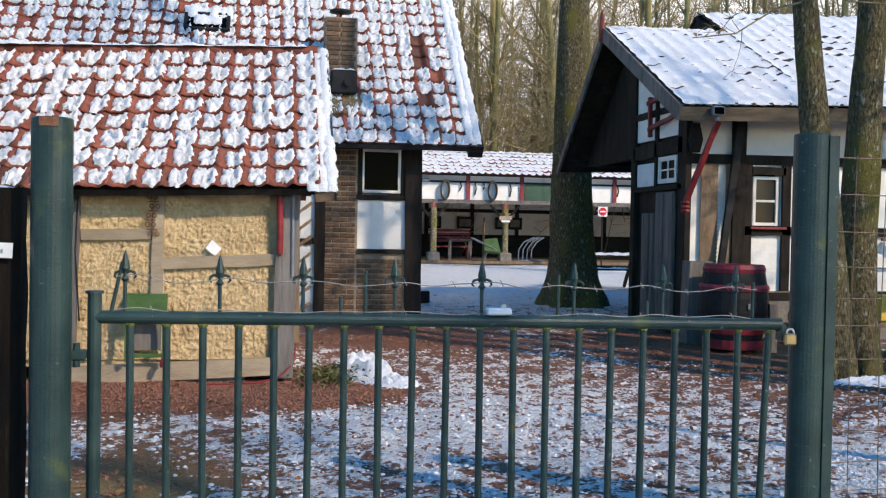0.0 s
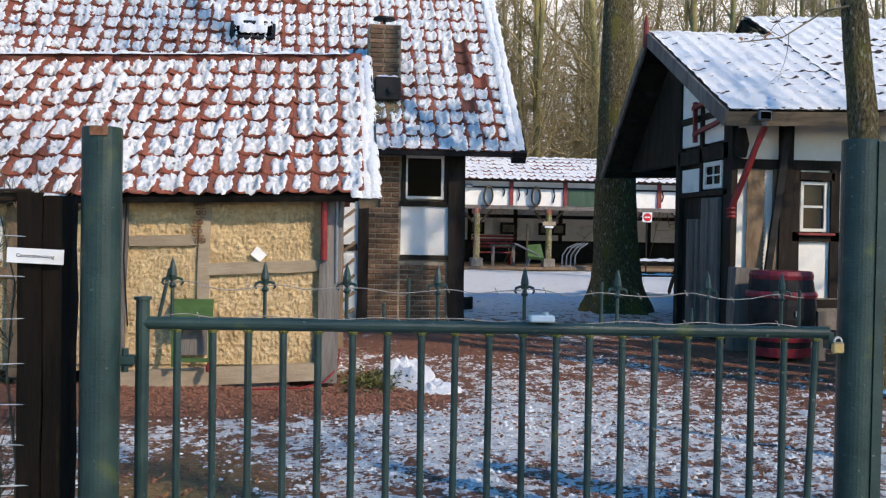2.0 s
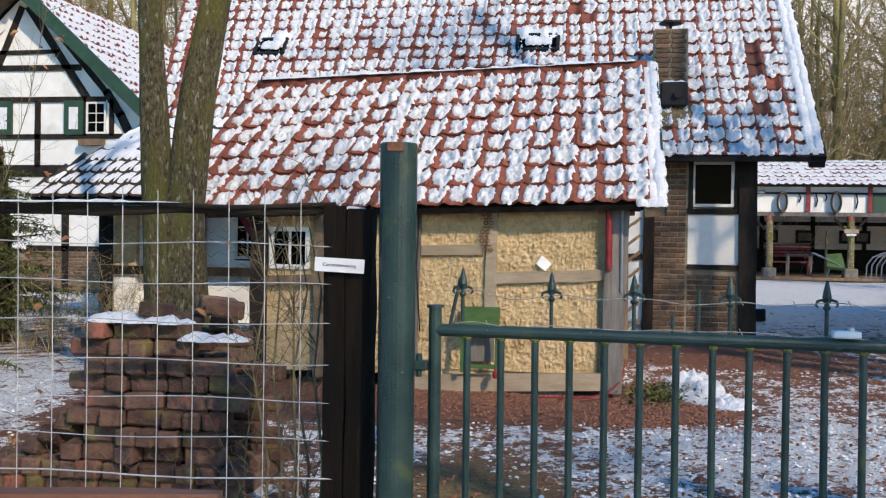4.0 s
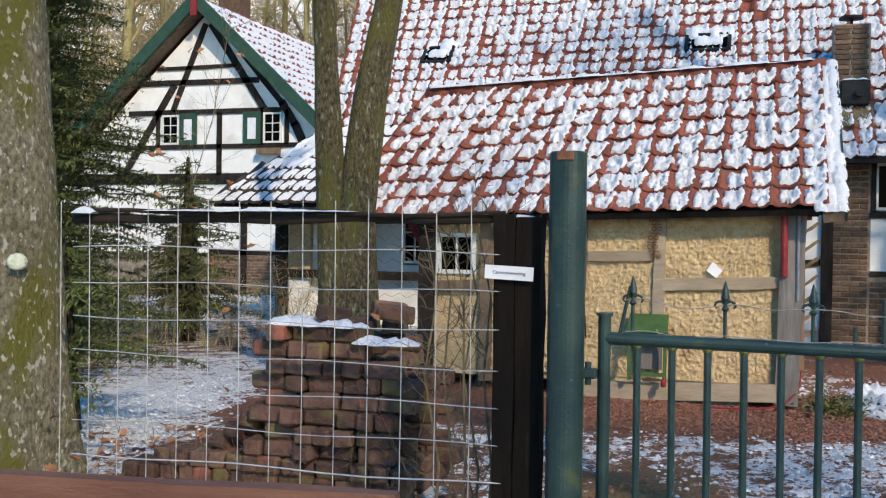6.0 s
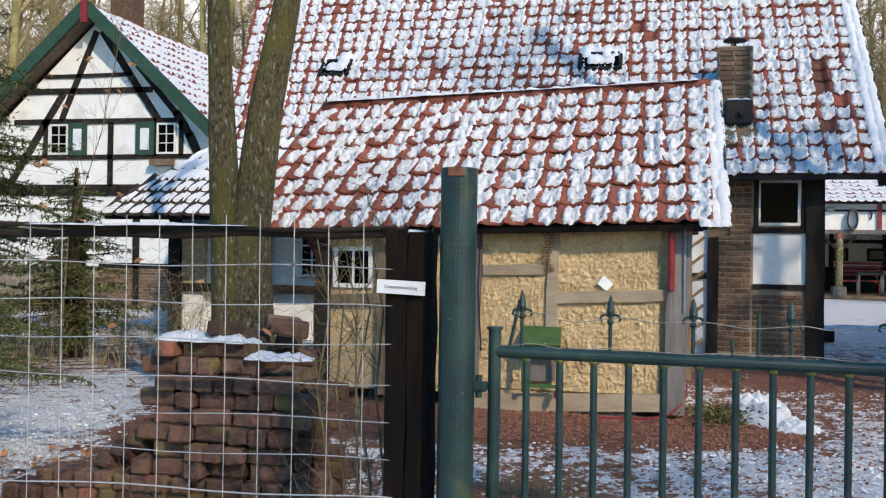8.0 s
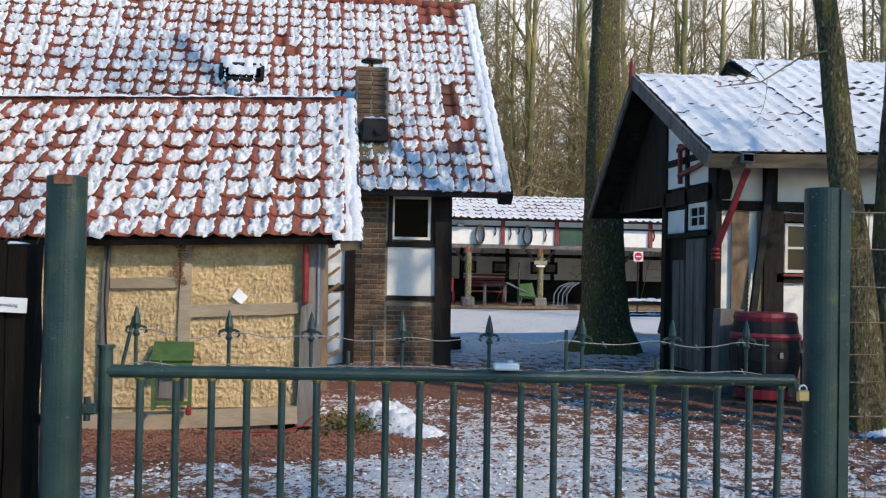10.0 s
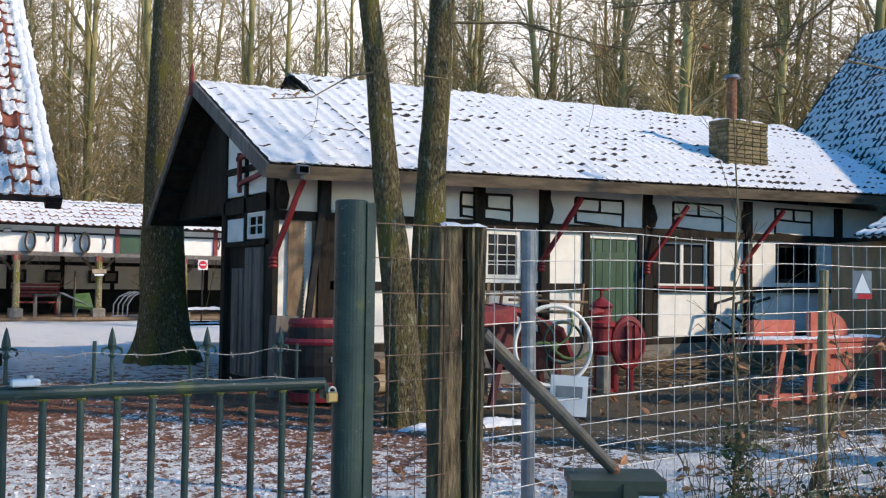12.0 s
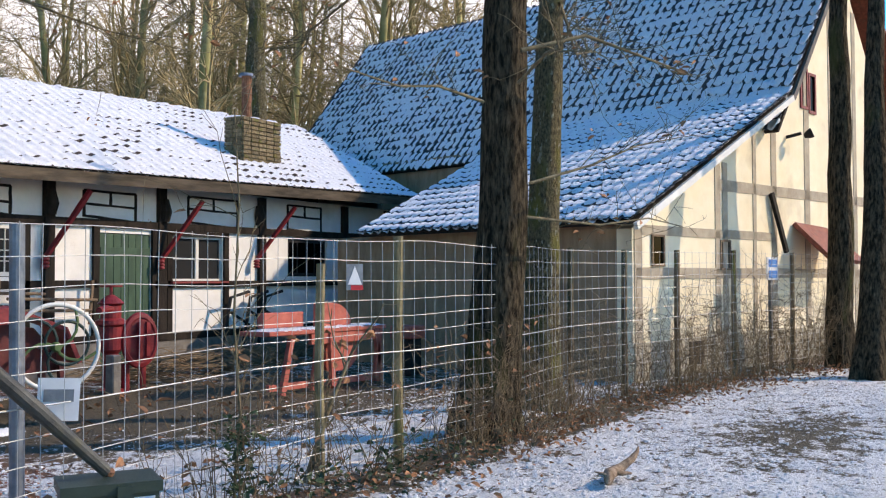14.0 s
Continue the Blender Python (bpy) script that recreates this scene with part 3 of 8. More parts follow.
    snow = ramp(nz(34.0), 0.34, (0.60, 0.61, 0.63), 0.56, (0.90, 0.915, 0.93))
    ln.new(mix(snow_fac, soil, snow), bs.inputs["Base Color"])
    bs.inputs["Roughness"].default_value = 0.7
    bs.inputs["Specular IOR Level"].default_value = 0.25
    bp = nd.new("ShaderNodeBump")
    bp.inputs["Strength"].default_value, bp.inputs["Distance"].default_value = 1.0, 0.06
    ln.new(math_node("ADD", mask, math_node("MULTIPLY", nz(30.0), 0.35)), bp.inputs["Height"])
    ln.new(bp.outputs["Normal"], bs.inputs["Normal"])
    me = mesh_data("ground", vs, fs, m)
    a = me.attributes.new("bare", "FLOAT", "POINT")
    a.data.foreach_set("value", cov)
    for key, values in (("lump", lump), ("ochre", ochre), ("grey", grey)):
        me.attributes.new(key, "FLOAT", "POINT").data.foreach_set("value", values)
    tagged(new("ground", me), "trodden snow over brown soil and gravel", "ground", kind="structure")


build_ground()


def snow_crumbs(name, label, region, count, seed, size=(0.007, 0.02), material=None, category="snow"):
    """Trodden snow or soil broken into small lumps, too many to count."""
    rnd = random.Random(seed)
    vs, fs = [], []
    while count > 0:
        x, y = region(rnd)
        cover = 0.62 - bare_at(x, y) + 0.35 * noise.noise(Vector((x * 1.8, y * 1.8, 4))) + 0.3 * noise.noise(Vector((x * 7.5, y * 7.5, 1)))
        if material:
            cover = 1 - cover
        count -= 1
        if rnd.random() > cover:
            continue
        r = size[0] + (size[1] - size[0]) * rnd.random() ** 2
        h = r * rnd.uniform(0.2, 0.5)
        z, a0 = ground_height(x, y), rnd.random() * 6.3
        k = len(vs)
        for ring, (f, g) in enumerate(((1.0, -0.6), (0.85, 0.45), (0.4, 1.0))):
            for q in range(6):
                a = a0 + q * math.tau / 6
                w = r * f * rnd.uniform(0.7, 1.25)
                vs.append((x + w * math.cos(a), y + w * math.sin(a), z + 0.008 + h * g * rnd.uniform(0.8, 1.2)))
        for ring in range(2):
            for q in range(6):
                o, p = k + ring * 6 + q, k + ring * 6 + (q + 1) % 6
                fs.append((o, p, p + 6, o + 6))
        fs.append(tuple(k + 12 + q for q in range(6)))
    tagged(new(name, mesh_data(name, vs, fs, material or M_CRUMB, False)), label, category, kind="stuff")


snow_crumbs("snow_crumbs", "crumbled trodden snow across the yard", lambda r: (r.uniform(-1.6, 5.6), 4.7 + 6.3 * r.random() ** 1.4), 24000, 701)
snow_crumbs("snow_crumbs", "crumbled snow at the edge of the lane", lambda r: (r.uniform(4.6, 15), r.uniform(0.9, 3.7)), 17000, 702)
snow_crumbs("snow_crumbs", "crumbled snow beside the brick stack", lambda r: (r.uniform(-5.2, -2.8), r.uniform(4.4, 9.0)), 4500, 703)
snow_crumbs("snow_crumbs", "crumbled snow patches behind the wire fence", lambda r: (r.uniform(3.0, 11.5), r.uniform(4.4, 8.0)), 6500, 704)
snow_crumbs("gravel", "loose red-brown gravel before the loam shed", lambda r: (r.uniform(-3.2, 1.2), r.uniform(7.4, 9.0)), 9000, 705, (0.006, 0.016), M_GRAVEL, "gravel")
snow_crumbs("gravel", "brown soil crumbs between the trodden snow", lambda r: (r.uniform(-1.4, 5.4), r.uniform(5.0, 12.5)), 12000, 706, (0.006, 0.018), M_GRAVEL, "gravel")


# ---------------------------------------------------------------- the loam shed (front)
SY = 8.98


def timber(parent, a, b, w, d, material=None, name="beam", n=(0, -1, 0), m=None):
    return part(name, beam(BM(), a, b, w, d, n), material or M_TIMBER, parent, m=m)


def loam_shed():
    s = thing("shed", "small loam-plastered shed with snowy red pantile roof", "shed", (-1.4, 9.6, 0))
    bm = BM()
    wall_y(bm, SY + 0.03, SY + 0.2, -3.12, 0.16, 0.1, 1.72, [(-3.06, -2.67, 1.05, 1.44)])
    wall = part("front_wall", bm, M_LOAM, s, "rough straw-flecked loam plaster")
    bm = BM()
    prism_x(bm, [(SY + 0.2, 0), (SY + 0.2, 1.75), (10.55, 2.9), (12.0, 1.75), (12.0, 0)], 0.0, 0.14)
    part("side_wall", bm, M_WHITE, s)
    bm = BM()
    prism_x(bm, [(SY + 0.2, 0), (SY + 0.2, 1.75), (10.55, 2.85), (12.0, 1.75), (12.0, 0)], -3.12, -2.98)
    part("side_wall", bm, M_WHITE, s)
    bm = BM()
    box(bm, -3.12, 0.16, 11.9, 12.0, 0, 1.9)
    part("back_wall", bm, M_WHITE, s)
    # lumps of loam that stand out of the plaster
    vs, fs = [], []
    nx, nz_ = 240, 140
    for j in range(nz_ + 1):
        for i in range(nx + 1):
            x, z = -2.6 + 2.6 * i / nx, 0.16 + 1.5 * j / nz_
            q = 0.25 * abs(noise.noise(Vector((x * 13, z * 10, 2)))) + 0.5 * abs(noise.noise(Vector((x * 30, z * 22, 6)))) + 0.5 * abs(noise.noise(Vector((x * 55, z * 42, 4)))) + 0.3 * noise.noise(Vector((x * 4, z * 4, 1)))
            vs.append((x, SY + 0.016 - 0.06 * q, z))
    for j in range(nz_):
        for i in range(nx):
            o = j * (nx + 1) + i
            fs.append((o, o + 1, o + nx + 2, o + nx + 1))
    ob = new("plaster_coat", mesh_data("plaster_coat", vs, fs, M_LOAM))
    ob.parent = s
    ob.matrix_parent_inverse = Matrix.Translation(-THING_AT[s])
    # posts, sills and rails
    timber(s, (0.12, SY + 0.02, 0), (0.17, SY + 0.02, 1.7), 0.19, 0.09, M_GREYWOOD, "corner_post")
    timber(s, (-3.16, SY + 0.02, 0), (-3.14, SY + 0.02, 1.62), 0.14, 0.09, M_TIMBER, "corner_post")
    timber(s, (-2.56, SY + 0.02, 0.05), (-2.56, SY + 0.02, 1.62), 0.12, 0.05, M_WOOD, "post")
    timber(s, (-1.66, SY - 0.01, 0.05), (-1.63, SY - 0.01, 1.66), 0.05, 0.05, M_GREYWOOD, "post")
    timber(s, (-0.97, SY - 0.0, 0.62), (-0.95, SY - 0.0, 1.62), 0.10, 0.035, M_PALEWOOD, "stud")
    timber(s, (-1.6, SY - 0.0, 1.24), (-1.02, SY - 0.0, 1.26), 0.09, 0.035, M_PALEWOOD, "rail")
    timber(s, (-0.93, SY - 0.005, 1.0), (0.05, SY - 0.005, 1.05), 0.10, 0.035, M_PALEWOOD, "rail")
    timber(s, (-1.9, SY - 0.01, 0.02), (0.04, SY - 0.01, 0.1), 0.15, 0.07, M_PALEWOOD, "sill_beam")
    timber(s, (-1.9, SY + 0.02, -0.06), (-0.2, SY + 0.02, -0.02), 0.09, 0.05, M_GREYWOOD, "sill_beam")
    timber(s, (-3.14, SY - 0.005, 0.93), (-2.56, SY - 0.005, 0.96), 0.09, 0.04, M_WOOD, "rail")
    timber(s, (-3.8, SY - 0.12, 1.60), (0.36, SY - 0.12, 1.68), 0.09, 0.07, M_TIMBER, "wall_plate")
    part("wall_plate", box(BM(), -3.4, 0.36, SY - 0.02, SY + 0.1, 1.62, 1.72), M_TIMBER, s)
    # stove pipe and red trims
    part("red_trim", tube(BM(), [(0.09, SY - 0.08, 1.1), (0.085, SY - 0.1, 1.66)], 0.03, 10), M_RED, s, "round red wooden batten")
    part("drain_pipe", tube(BM(), [(0.2, SY - 0.07, 0.9), (0.2, SY - 0.08, 1.66)], 0.014, 8), M_GALV, s)
    part("cable", tube(BM(), [(-1.62, SY - 0.06, 1.6), (-1.64, SY - 0.06, 1.1), (-1.6, SY - 0.07, 0.5)], 0.007, 6), M_BLACK, s)
    window(s, -3.06, -2.67, 1.05, 1.44, SY + 0.0, 2, 1, 0.04, 0.02, depth=0.06)
    # the roof
    roof("roof", s, (-4.0, 8.73, 1.55), (0.43, 8.73, 1.675), (-3.75, 10.62, 2.97), (0.43, 10.62, 3.15), 0.22, 0.285, M_TILE, "red pantile roof under melting snow", 1.06, 3, 200, keep=lambda p: p.x > -4.05 + 0.42 * max(0.0, p.z - 2.2), thick=0.042, snow_size=(0.43, 0.44), fine=True)
    bm = BM()
    slab(bm, (-3.7, 10.66, 2.95), (0.43, 10.66, 3.13), (0.43, 12.4, 1.7), (-3.7, 12.4, 1.6), 0.06)
    part("back_roof", bm, M_TILE, s)
    bm = BM()
    for i in range(15):
        a, b = -3.75 + i * 0.28, -3.75 + i * 0.28 + 0.30
        z = 3.0 + 0.175 * (i / 15)
        tube(bm, [(a, 10.63, z), (b, 10.63, z + 0.013)], [0.085, 0.075], 10)
    part("ridge_tiles", bm, M_TILE, s, smooth=True)
    # verge board on the right end, capped with snow
    bm = BM()
    slab(bm, (0.38, 8.66, 1.63), (0.55, 8.66, 1.65), (0.55, 10.66, 3.22), (0.38, 10.66, 3.20), 0.09)
    part("verge_board", bm, M_WOOD, s, "dark green verge board")
    bm = BM()
    slab(bm, (0.552, 8.64, 1.66), (0.57, 8.64, 1.66), (0.57, 10.66, 3.23), (0.552, 10.66, 3.23), 0.11)
    part("verge_trim", bm, M_GREENSTEEL, s)
    rnd = random.Random(4)
    for k in range(3):
        x = (0.37, 0.45, 0.52)[k]
        snow_strip("snow_cap", (x, 8.64, 1.65), (x, 10.68, 3.21), 0.11, 0.06, 30 + k, "snow lying on the verge board", 0.0, (0, -0.6, 0.8))
    snow_strip("snow_cap", (-3.7, 10.6, 3.07), (0.36, 10.6, 3.225), 0.15, 0.05, 7, "snow lying on the shed's ridge tiles", 0.34)
    # hanging chains, paper and the green flap table
    for x in (-0.98, -1.03):
        c = thing("chain", "rusty iron chain hanging on the loam wall", "chain", (x, SY - 0.06, 1.3))
        bm = BM()
        for i in range(9):
            mm = pose(x + 0.02 * math.sin(i * 0.9), SY - 0.05, 1.58 - i * 0.04, 90 if i % 2 else 0, 0, 90 if i % 2 else 0)
            torus(bm, 0.018, 0.005, mm @ pose(0, 0, 0, 90), 10, 5)
        part("chain_length", bm, M_RUST, c)
    p = thing("paper", "weathered sheet of paper pinned to loam", "paper", (-0.5, SY - 0.04, 1.15))
    bm = BM()
    slab(bm, (-0.555, SY - 0.05, 1.14), (-0.47, SY - 0.055, 1.075), (-0.415, SY - 0.035, 1.14), (-0.5, SY - 0.03, 1.215), 0.003)
    part("sheet", bm, M_PAPER, p)
    t = thing("flap_table", "small green wooden hanging box on the loam wall", "box", (-1.05, SY - 0.1, 0.3))
    part("lid", slab(BM(), (-1.22, SY - 0.22, 0.59), (-0.86, SY - 0.22, 0.59), (-0.87, SY - 0.04, 0.74), (-1.21, SY - 0.04, 0.74), 0.025), M_FRESHGREEN, t)
    part("front_board", box(BM(), -1.21, -0.87, SY - 0.2, SY - 0.17, 0.50, 0.598, bev=0.004), M_FRESHGREEN, t)
    for x in (-1.21, -0.9):
        part("leg", box(BM(), x, x + 0.03, SY - 0.19, SY - 0.16, 0.16, 0.5), M_FRESHGREEN, t)
    part("stretcher", box(BM(), -1.18, -0.9, SY - 0.185, SY - 0.165, 0.2, 0.235), M_FRESHGREEN, t)
    part("back_board", box(BM(), -1.16, -0.92, SY - 0.07, SY - 0.03, 0.25, 0.5), M_GREYWOOD, t)
    part("red_bottle", lathe(BM(), [(0.02, 0), (0.025, 0.01), (0.025, 0.05), (0.012, 0.065), (0.012, 0.085)], pose(-0.89, SY - 0.21, 0.12), 10), M_RED, t)


loam_shed()


# ---------------------------------------------------------------- the long brick house behind it
HY = 14.32


def brick_wall(parent, x0, x1, z0, z1, y, name="brick_wall"):
    bm = BM()
    box(bm, x0, x1, y + 0.012, y + 0.16, z0, z1)
    w = part(name, bm, M_MORTAR, parent, "hand-made brown brick with wide lime joints")
    me = mesh_of("brick", box(BM(), 0, 0.212, 0, 0.08, 0, 0.058, bev=0.006), M_BRICK)
    half = mesh_of("brick", box(BM(), 0, 0.1, 0, 0.08, 0, 0.058, bev=0.006), M_BRICK)
    rnd = random.Random(9)
    rows = int((z1 - z0) / 0.074)
    for r in range(rows):
        x = x0
        first = r % 2
        while x < x1 - 0.05:
            short = first or x + 0.225 > x1
            b = piece("brick", half if short else me, w, pose(x + rnd.uniform(0, 0.004), y + rnd.uniform(-0.006, 0.004), z0 + r * 0.074 + rnd.uniform(-0.003, 0.003), rnd.uniform(-1, 1), rnd.uniform(-1.2, 1.2), rnd.uniform(-1, 1)))
            x += 0.112 if short else 0.224
            first = False
    return w


def long_house():
    h = thing("farmhouse", "half-timbered brick farmhouse with snowy red pantile roof", "house", (-2.8, 16, 0))
    part("wall", wall_y(BM(), HY + 0.14, HY + 0.3, -6.45, 2.1, 0, 2.6, [(1.3, 1.84, 1.84, 2.45), (-5.46, -5.02, 0.95, 1.75)]), M_WHITE, h)
    part("wall", box(BM(), -7.6, -6.453, HY + 0.14, HY + 0.3, 0, 1.85), M_WHITE, h)
    bm = BM()
    prism_x(bm, [(HY + 0.14, 0), (HY + 0.14, 2.6), (17.5, 5.85), (20.8, 2.6), (20.8, 0)], 1.95, 2.12)
    part("gable_wall", bm, M_WHITE, h)
    bm = BM()
    prism_x(bm, [(HY + 0.14, 0), (HY + 0.14, 2.3), (17.5, 5.75), (20.8, 2.5), (20.8, 0)], -6.62, -6.45)
    part("gable_wall", bm, M_WHITE, h)
    part("back_wall", box(BM(), -7.3, 2.1, 20.7, 20.85, 0, 2.7), M_WHITE, h)
    part("infill", box(BM(), 1.24, 1.95, HY + 0.02, HY + 0.14, 1.02, 1.72), M_WHITE, h, "white plaster infill panel")
    part("infill", box(BM(), 0.3, 0.64, HY + 0.04, HY + 0.14, 0.2, 2.3), M_WHITE, h)
    brick_wall(h, 0.77, 1.24, 0, 2.45, HY)
    brick_wall(h, 1.24, 1.95, 0, 0.95, HY)
    timber(h, (2.06, HY + 0.06, 0), (2.04, HY + 0.06, 2.6), 0.24, 0.1, M_TIMBER, "corner_post")
    timber(h, (0.70, HY + 0.08, 0), (0.70, HY + 0.08, 2.4), 0.15, 0.1, M_TIMBER, "post")
    timber(h, (1.24, HY + 0.06, 0.985), (1.96, HY + 0.06, 0.985), 0.06, 0.08, M_TIMBER, "rail")
    timber(h, (1.22, HY + 0.06, 1.765), (1.96, HY + 0.06, 1.765), 0.07, 0.08, M_TIMBER, "rail")
    timber(h, (0.3, HY + 0.08, 1.1), (0.62, HY + 0.08, 1.12), 0.09, 0.07, M_TIMBER, "rail")
    timber(h, (1.27, HY + 0.07, 1.8), (1.27, HY + 0.07, 2.5), 0.06, 0.08, M_TIMBER, "post")
    timber(h, (1.9, HY + 0.07, 1.8), (1.9, HY + 0.07, 2.5), 0.08, 0.08, M_TIMBER, "post")
    part("lintel", box(BM(), 0.6, 2.1, HY - 0.02, HY + 0.13, 2.46, 2.62), M_TIMBER, h)
    window(h, 1.29, 1.86, 1.83, 2.46, HY + 0.0, 1, 1, 0.04, depth=0.06, name="window")
    # left end: posts and panels under the low eave
    for x0, x1, z0, z1, mt in ((-7.36, -7.0, 0.85, 1.62, M_LOAM), (-7.36, -7.02, 0.1, 0.72, M_WHITE)):
        part("infill", box(BM(), x0, x1, HY + 0.02, HY + 0.13, z0, z1), mt, h)
    for x in (-7.48, -5.98, -4.6):
        timber(h, (x, HY + 0.04, 0), (x, HY + 0.04, 1.9), 0.18, 0.1, M_TIMBER, "post")
    for z in (0.78, 1.7):
        timber(h, (-7.5, HY + 0.05, z), (-4.5, HY + 0.05, z), 0.13, 0.09, M_TIMBER, "rail")
    window(h, -5.44, -5.04, 0.98, 1.72, HY + 0.06, 2, 3, 0.04, depth=0.05)
    timber(h, (-4.9, HY - 0.1, 1.05), (-5.08, HY - 0.5, 1.6), 0.1, 0.09, M_RED, "bracket")
    # roof: one steep sheet, reaching lower at the left end
    DARK = (M_TILE_SOOT, lambda p: p.z > 3.0 and 2.06 - 0.16 * max(0.0, p.z - 4.3) < p.x < 2.32 + 0.06 * (p.z - 4) and noise.noise(p * 1.9) > -0.22)
    roof("roof", h, (-3.0, 13.92, 2.49), (2.80, 13.92, 2.49), (-3.0, 17.5, 6.06), (2.80, 17.5, 6.06), 0.222, 0.30, M_TILE, "red pantile roof under melting snow", 1.08, 8, 280,
         dark=DARK, thick=0.042, snow_size=(0.445, 0.465), fine=True)
    roof("upper_roof", h, (-6.75, 14.53, 3.10), (-3.0, 14.53, 3.10), (-7.5, 17.5, 6.06), (-3.0, 17.5, 6.06), 0.222, 0.30, M_TILE, "red pantiles above the low hip", 1.08, 9, 60,
         thick=0.042, snow_size=(0.445, 0.465), fine=True)
    HIP = ((-8.12, 13.28, 1.85), (-3.0, 13.28, 1.85), (-6.75, 14.52, 3.09), (-3.0, 14.52, 3.09))
    # Dark tiles here put the trees' shade on the hip into the colour.
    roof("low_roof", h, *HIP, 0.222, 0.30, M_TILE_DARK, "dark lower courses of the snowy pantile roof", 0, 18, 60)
    snow_sheet("snow_sheet", "bluish snow over the low end of the roof", *HIP, 0.222, 0.30, 19, h=0.024, step=0.034, bite=0.40, eave=0.3)
    part("hip_board", beam(BM(), (-8.16, 13.26, 1.84), (-6.78, 14.52, 3.10), 0.06, 0.07, (0, 0, 1)), M_TIMBER, h, "dark board along the hip")
    bm = BM()
    slab(bm, (-7.4, 17.52, 6.05), (2.80, 17.52, 6.05), (2.80, 21.1, 2.5), (-7.4, 21.1, 2.5), 0.06)
    part("back_roof", bm, M_TILE, h)
    bm = BM()
    for i in range(36):
        a = -7.4 + i * 0.285
        tube(bm, [(a, 17.5, 6.1), (a + 0.3, 17.5, 6.115)], [0.09, 0.08], 10)
    part("ridge_tiles", bm, M_TILE, h, smooth=True)
    part("eave_board", slab(BM(), (0.4, 13.88, 2.50), (2.95, 13.88, 2.50), (2.95, 14.3, 2.62), (0.4, 14.3, 2.62), 0.07), M_BLACK, h)
    bm = BM()
    slab(bm, (2.78, 13.84, 2.50), (2.98, 13.84, 2.50), (2.98, 17.5, 6.14), (2.78, 17.5, 6.14), 0.2)
    part("verge_board", bm, M_BLACK, h)
    for k, x in enumerate((2.80, 2.90)):
        snow_strip("snow_cap", (x, 13.86, 2.54), (x, 17.5, 6.17), 0.12, 0.05, 40 + k, "snow lying on the farmhouse verge", 0.02, (0, -0.7, 0.7))
    snow_strip("snow_cap", (0.4, 13.9, 2.53), (2.9, 13.9, 2.53), 0.08, 0.04, 50, "snow along the eave", 0.1)
    # rooflights
    for x, w in ((-5.36, 0.24), (-0.99, 0.32)):
        rl = part("rooflight", BM_rooflight(x, w, 0), M_BLACK, h, "small black cast-iron rooflight")
        part("pane", BM_rooflight(x, w, 1), M_GLASS, rl)
        snow_strip("snow_cap", (x - w * 0.62, 15.71, 4.46), (x + w * 0.7, 15.71, 4.46), 0.2, 0.05, int(60 + x), "snow on the rooflight", 0.0, (0, -0.7, 0.7))
        snow_strip("snow_cap", (x - w * 1.1, 15.93, 4.6), (x + w * 1.2, 15.93, 4.6), 0.3, 0.1, int(80 + x), "snow drift above the rooflight", 0.0, (0, -0.7, 0.7))
    # chimney with its small metal hood
    ch = part("chimney", box(BM(), 0.76, 1.24, 14.78, 15.2, 3.0, 4.42, bev=0.01), M_MORTAR, h, "slim brick chimney")
    me = mesh_of("brick", box(BM(), 0, 0.2, 0, 0.05, 0, 0.055, bev=0.005), M_BRICK)
    rnd = random.Random(3)
    for r in range(16):
        for k in range(2):
            piece("brick", me, ch, pose(0.77 + k * 0.225 + (0.02 if r % 2 else 0), 14.755 + rnd.uniform(0, 0.008), 3.3 + r * 0.07))
    part("chimney_cap", lathe(BM(), [(0.02, 0), (0.02, 0.1), (0.17, 0.11), (0.16, 0.14), (0.03, 0.16)], pose(1.0, 15.0, 4.42), 14), M_BLACK, h)
    vent = part("roof_vent", box(BM(), 0.84, 1.22, 14.46, 14.77, 3.26, 3.60, bev=0.02), M_BLACK, h, "black metal roof vent")
    part("mossy_foot", slab(BM(), (0.80, 14.28, 2.96), (1.28, 14.28, 2.96), (1.26, 14.6, 3.28), (0.82, 14.6, 3.28), 0.05), M_CHIM, vent)
    part("nozzle", tube(BM(), [(1.08, 14.5, 3.42), (1.08, 14.40, 3.42)], 0.055, 14), M_BLACK, vent)
    snow_strip("snow_cap", (0.86, 14.6, 3.61), (1.2, 14.6, 3.61), 0.26, 0.05, 66, "snow on the roof vent")


def BM_rooflight(x, w, k):
    bm = BM()
    n = Vector((0, -1, 1)).normalized()
    s = Vector((0, 1, 1)).normalized()
    c = Vector((x, 15.8, 4.37)) + n * 0.08
    hh = 0.2
    if k:
        slab(bm, c + Vector((-w + .03, 0, 0)) - s * hh + n * .02, c + Vector((w - .03, 0, 0)) - s * hh + n * .02, c + Vector((w - .03, 0, 0)) + s * hh + n * .02, c + Vector((-w + .03, 0, 0)) + s * hh + n * .02, 0.01)
    else:
        for a, b in (((-w, -hh), (w, -hh)), ((w, -hh), (w, hh)), ((w, hh), (-w, hh)), ((-w, hh), (-w, -hh)), ((0, -hh), (0, hh))):
            beam(bm, c + Vector((a[0], 0, 0)) + s * a[1] - n * 0.1, c + Vector((b[0], 0, 0)) + s * b[1] - n * 0.1, 0.05, 0.14, n, 1, 0.001)
    return bm


long_house()


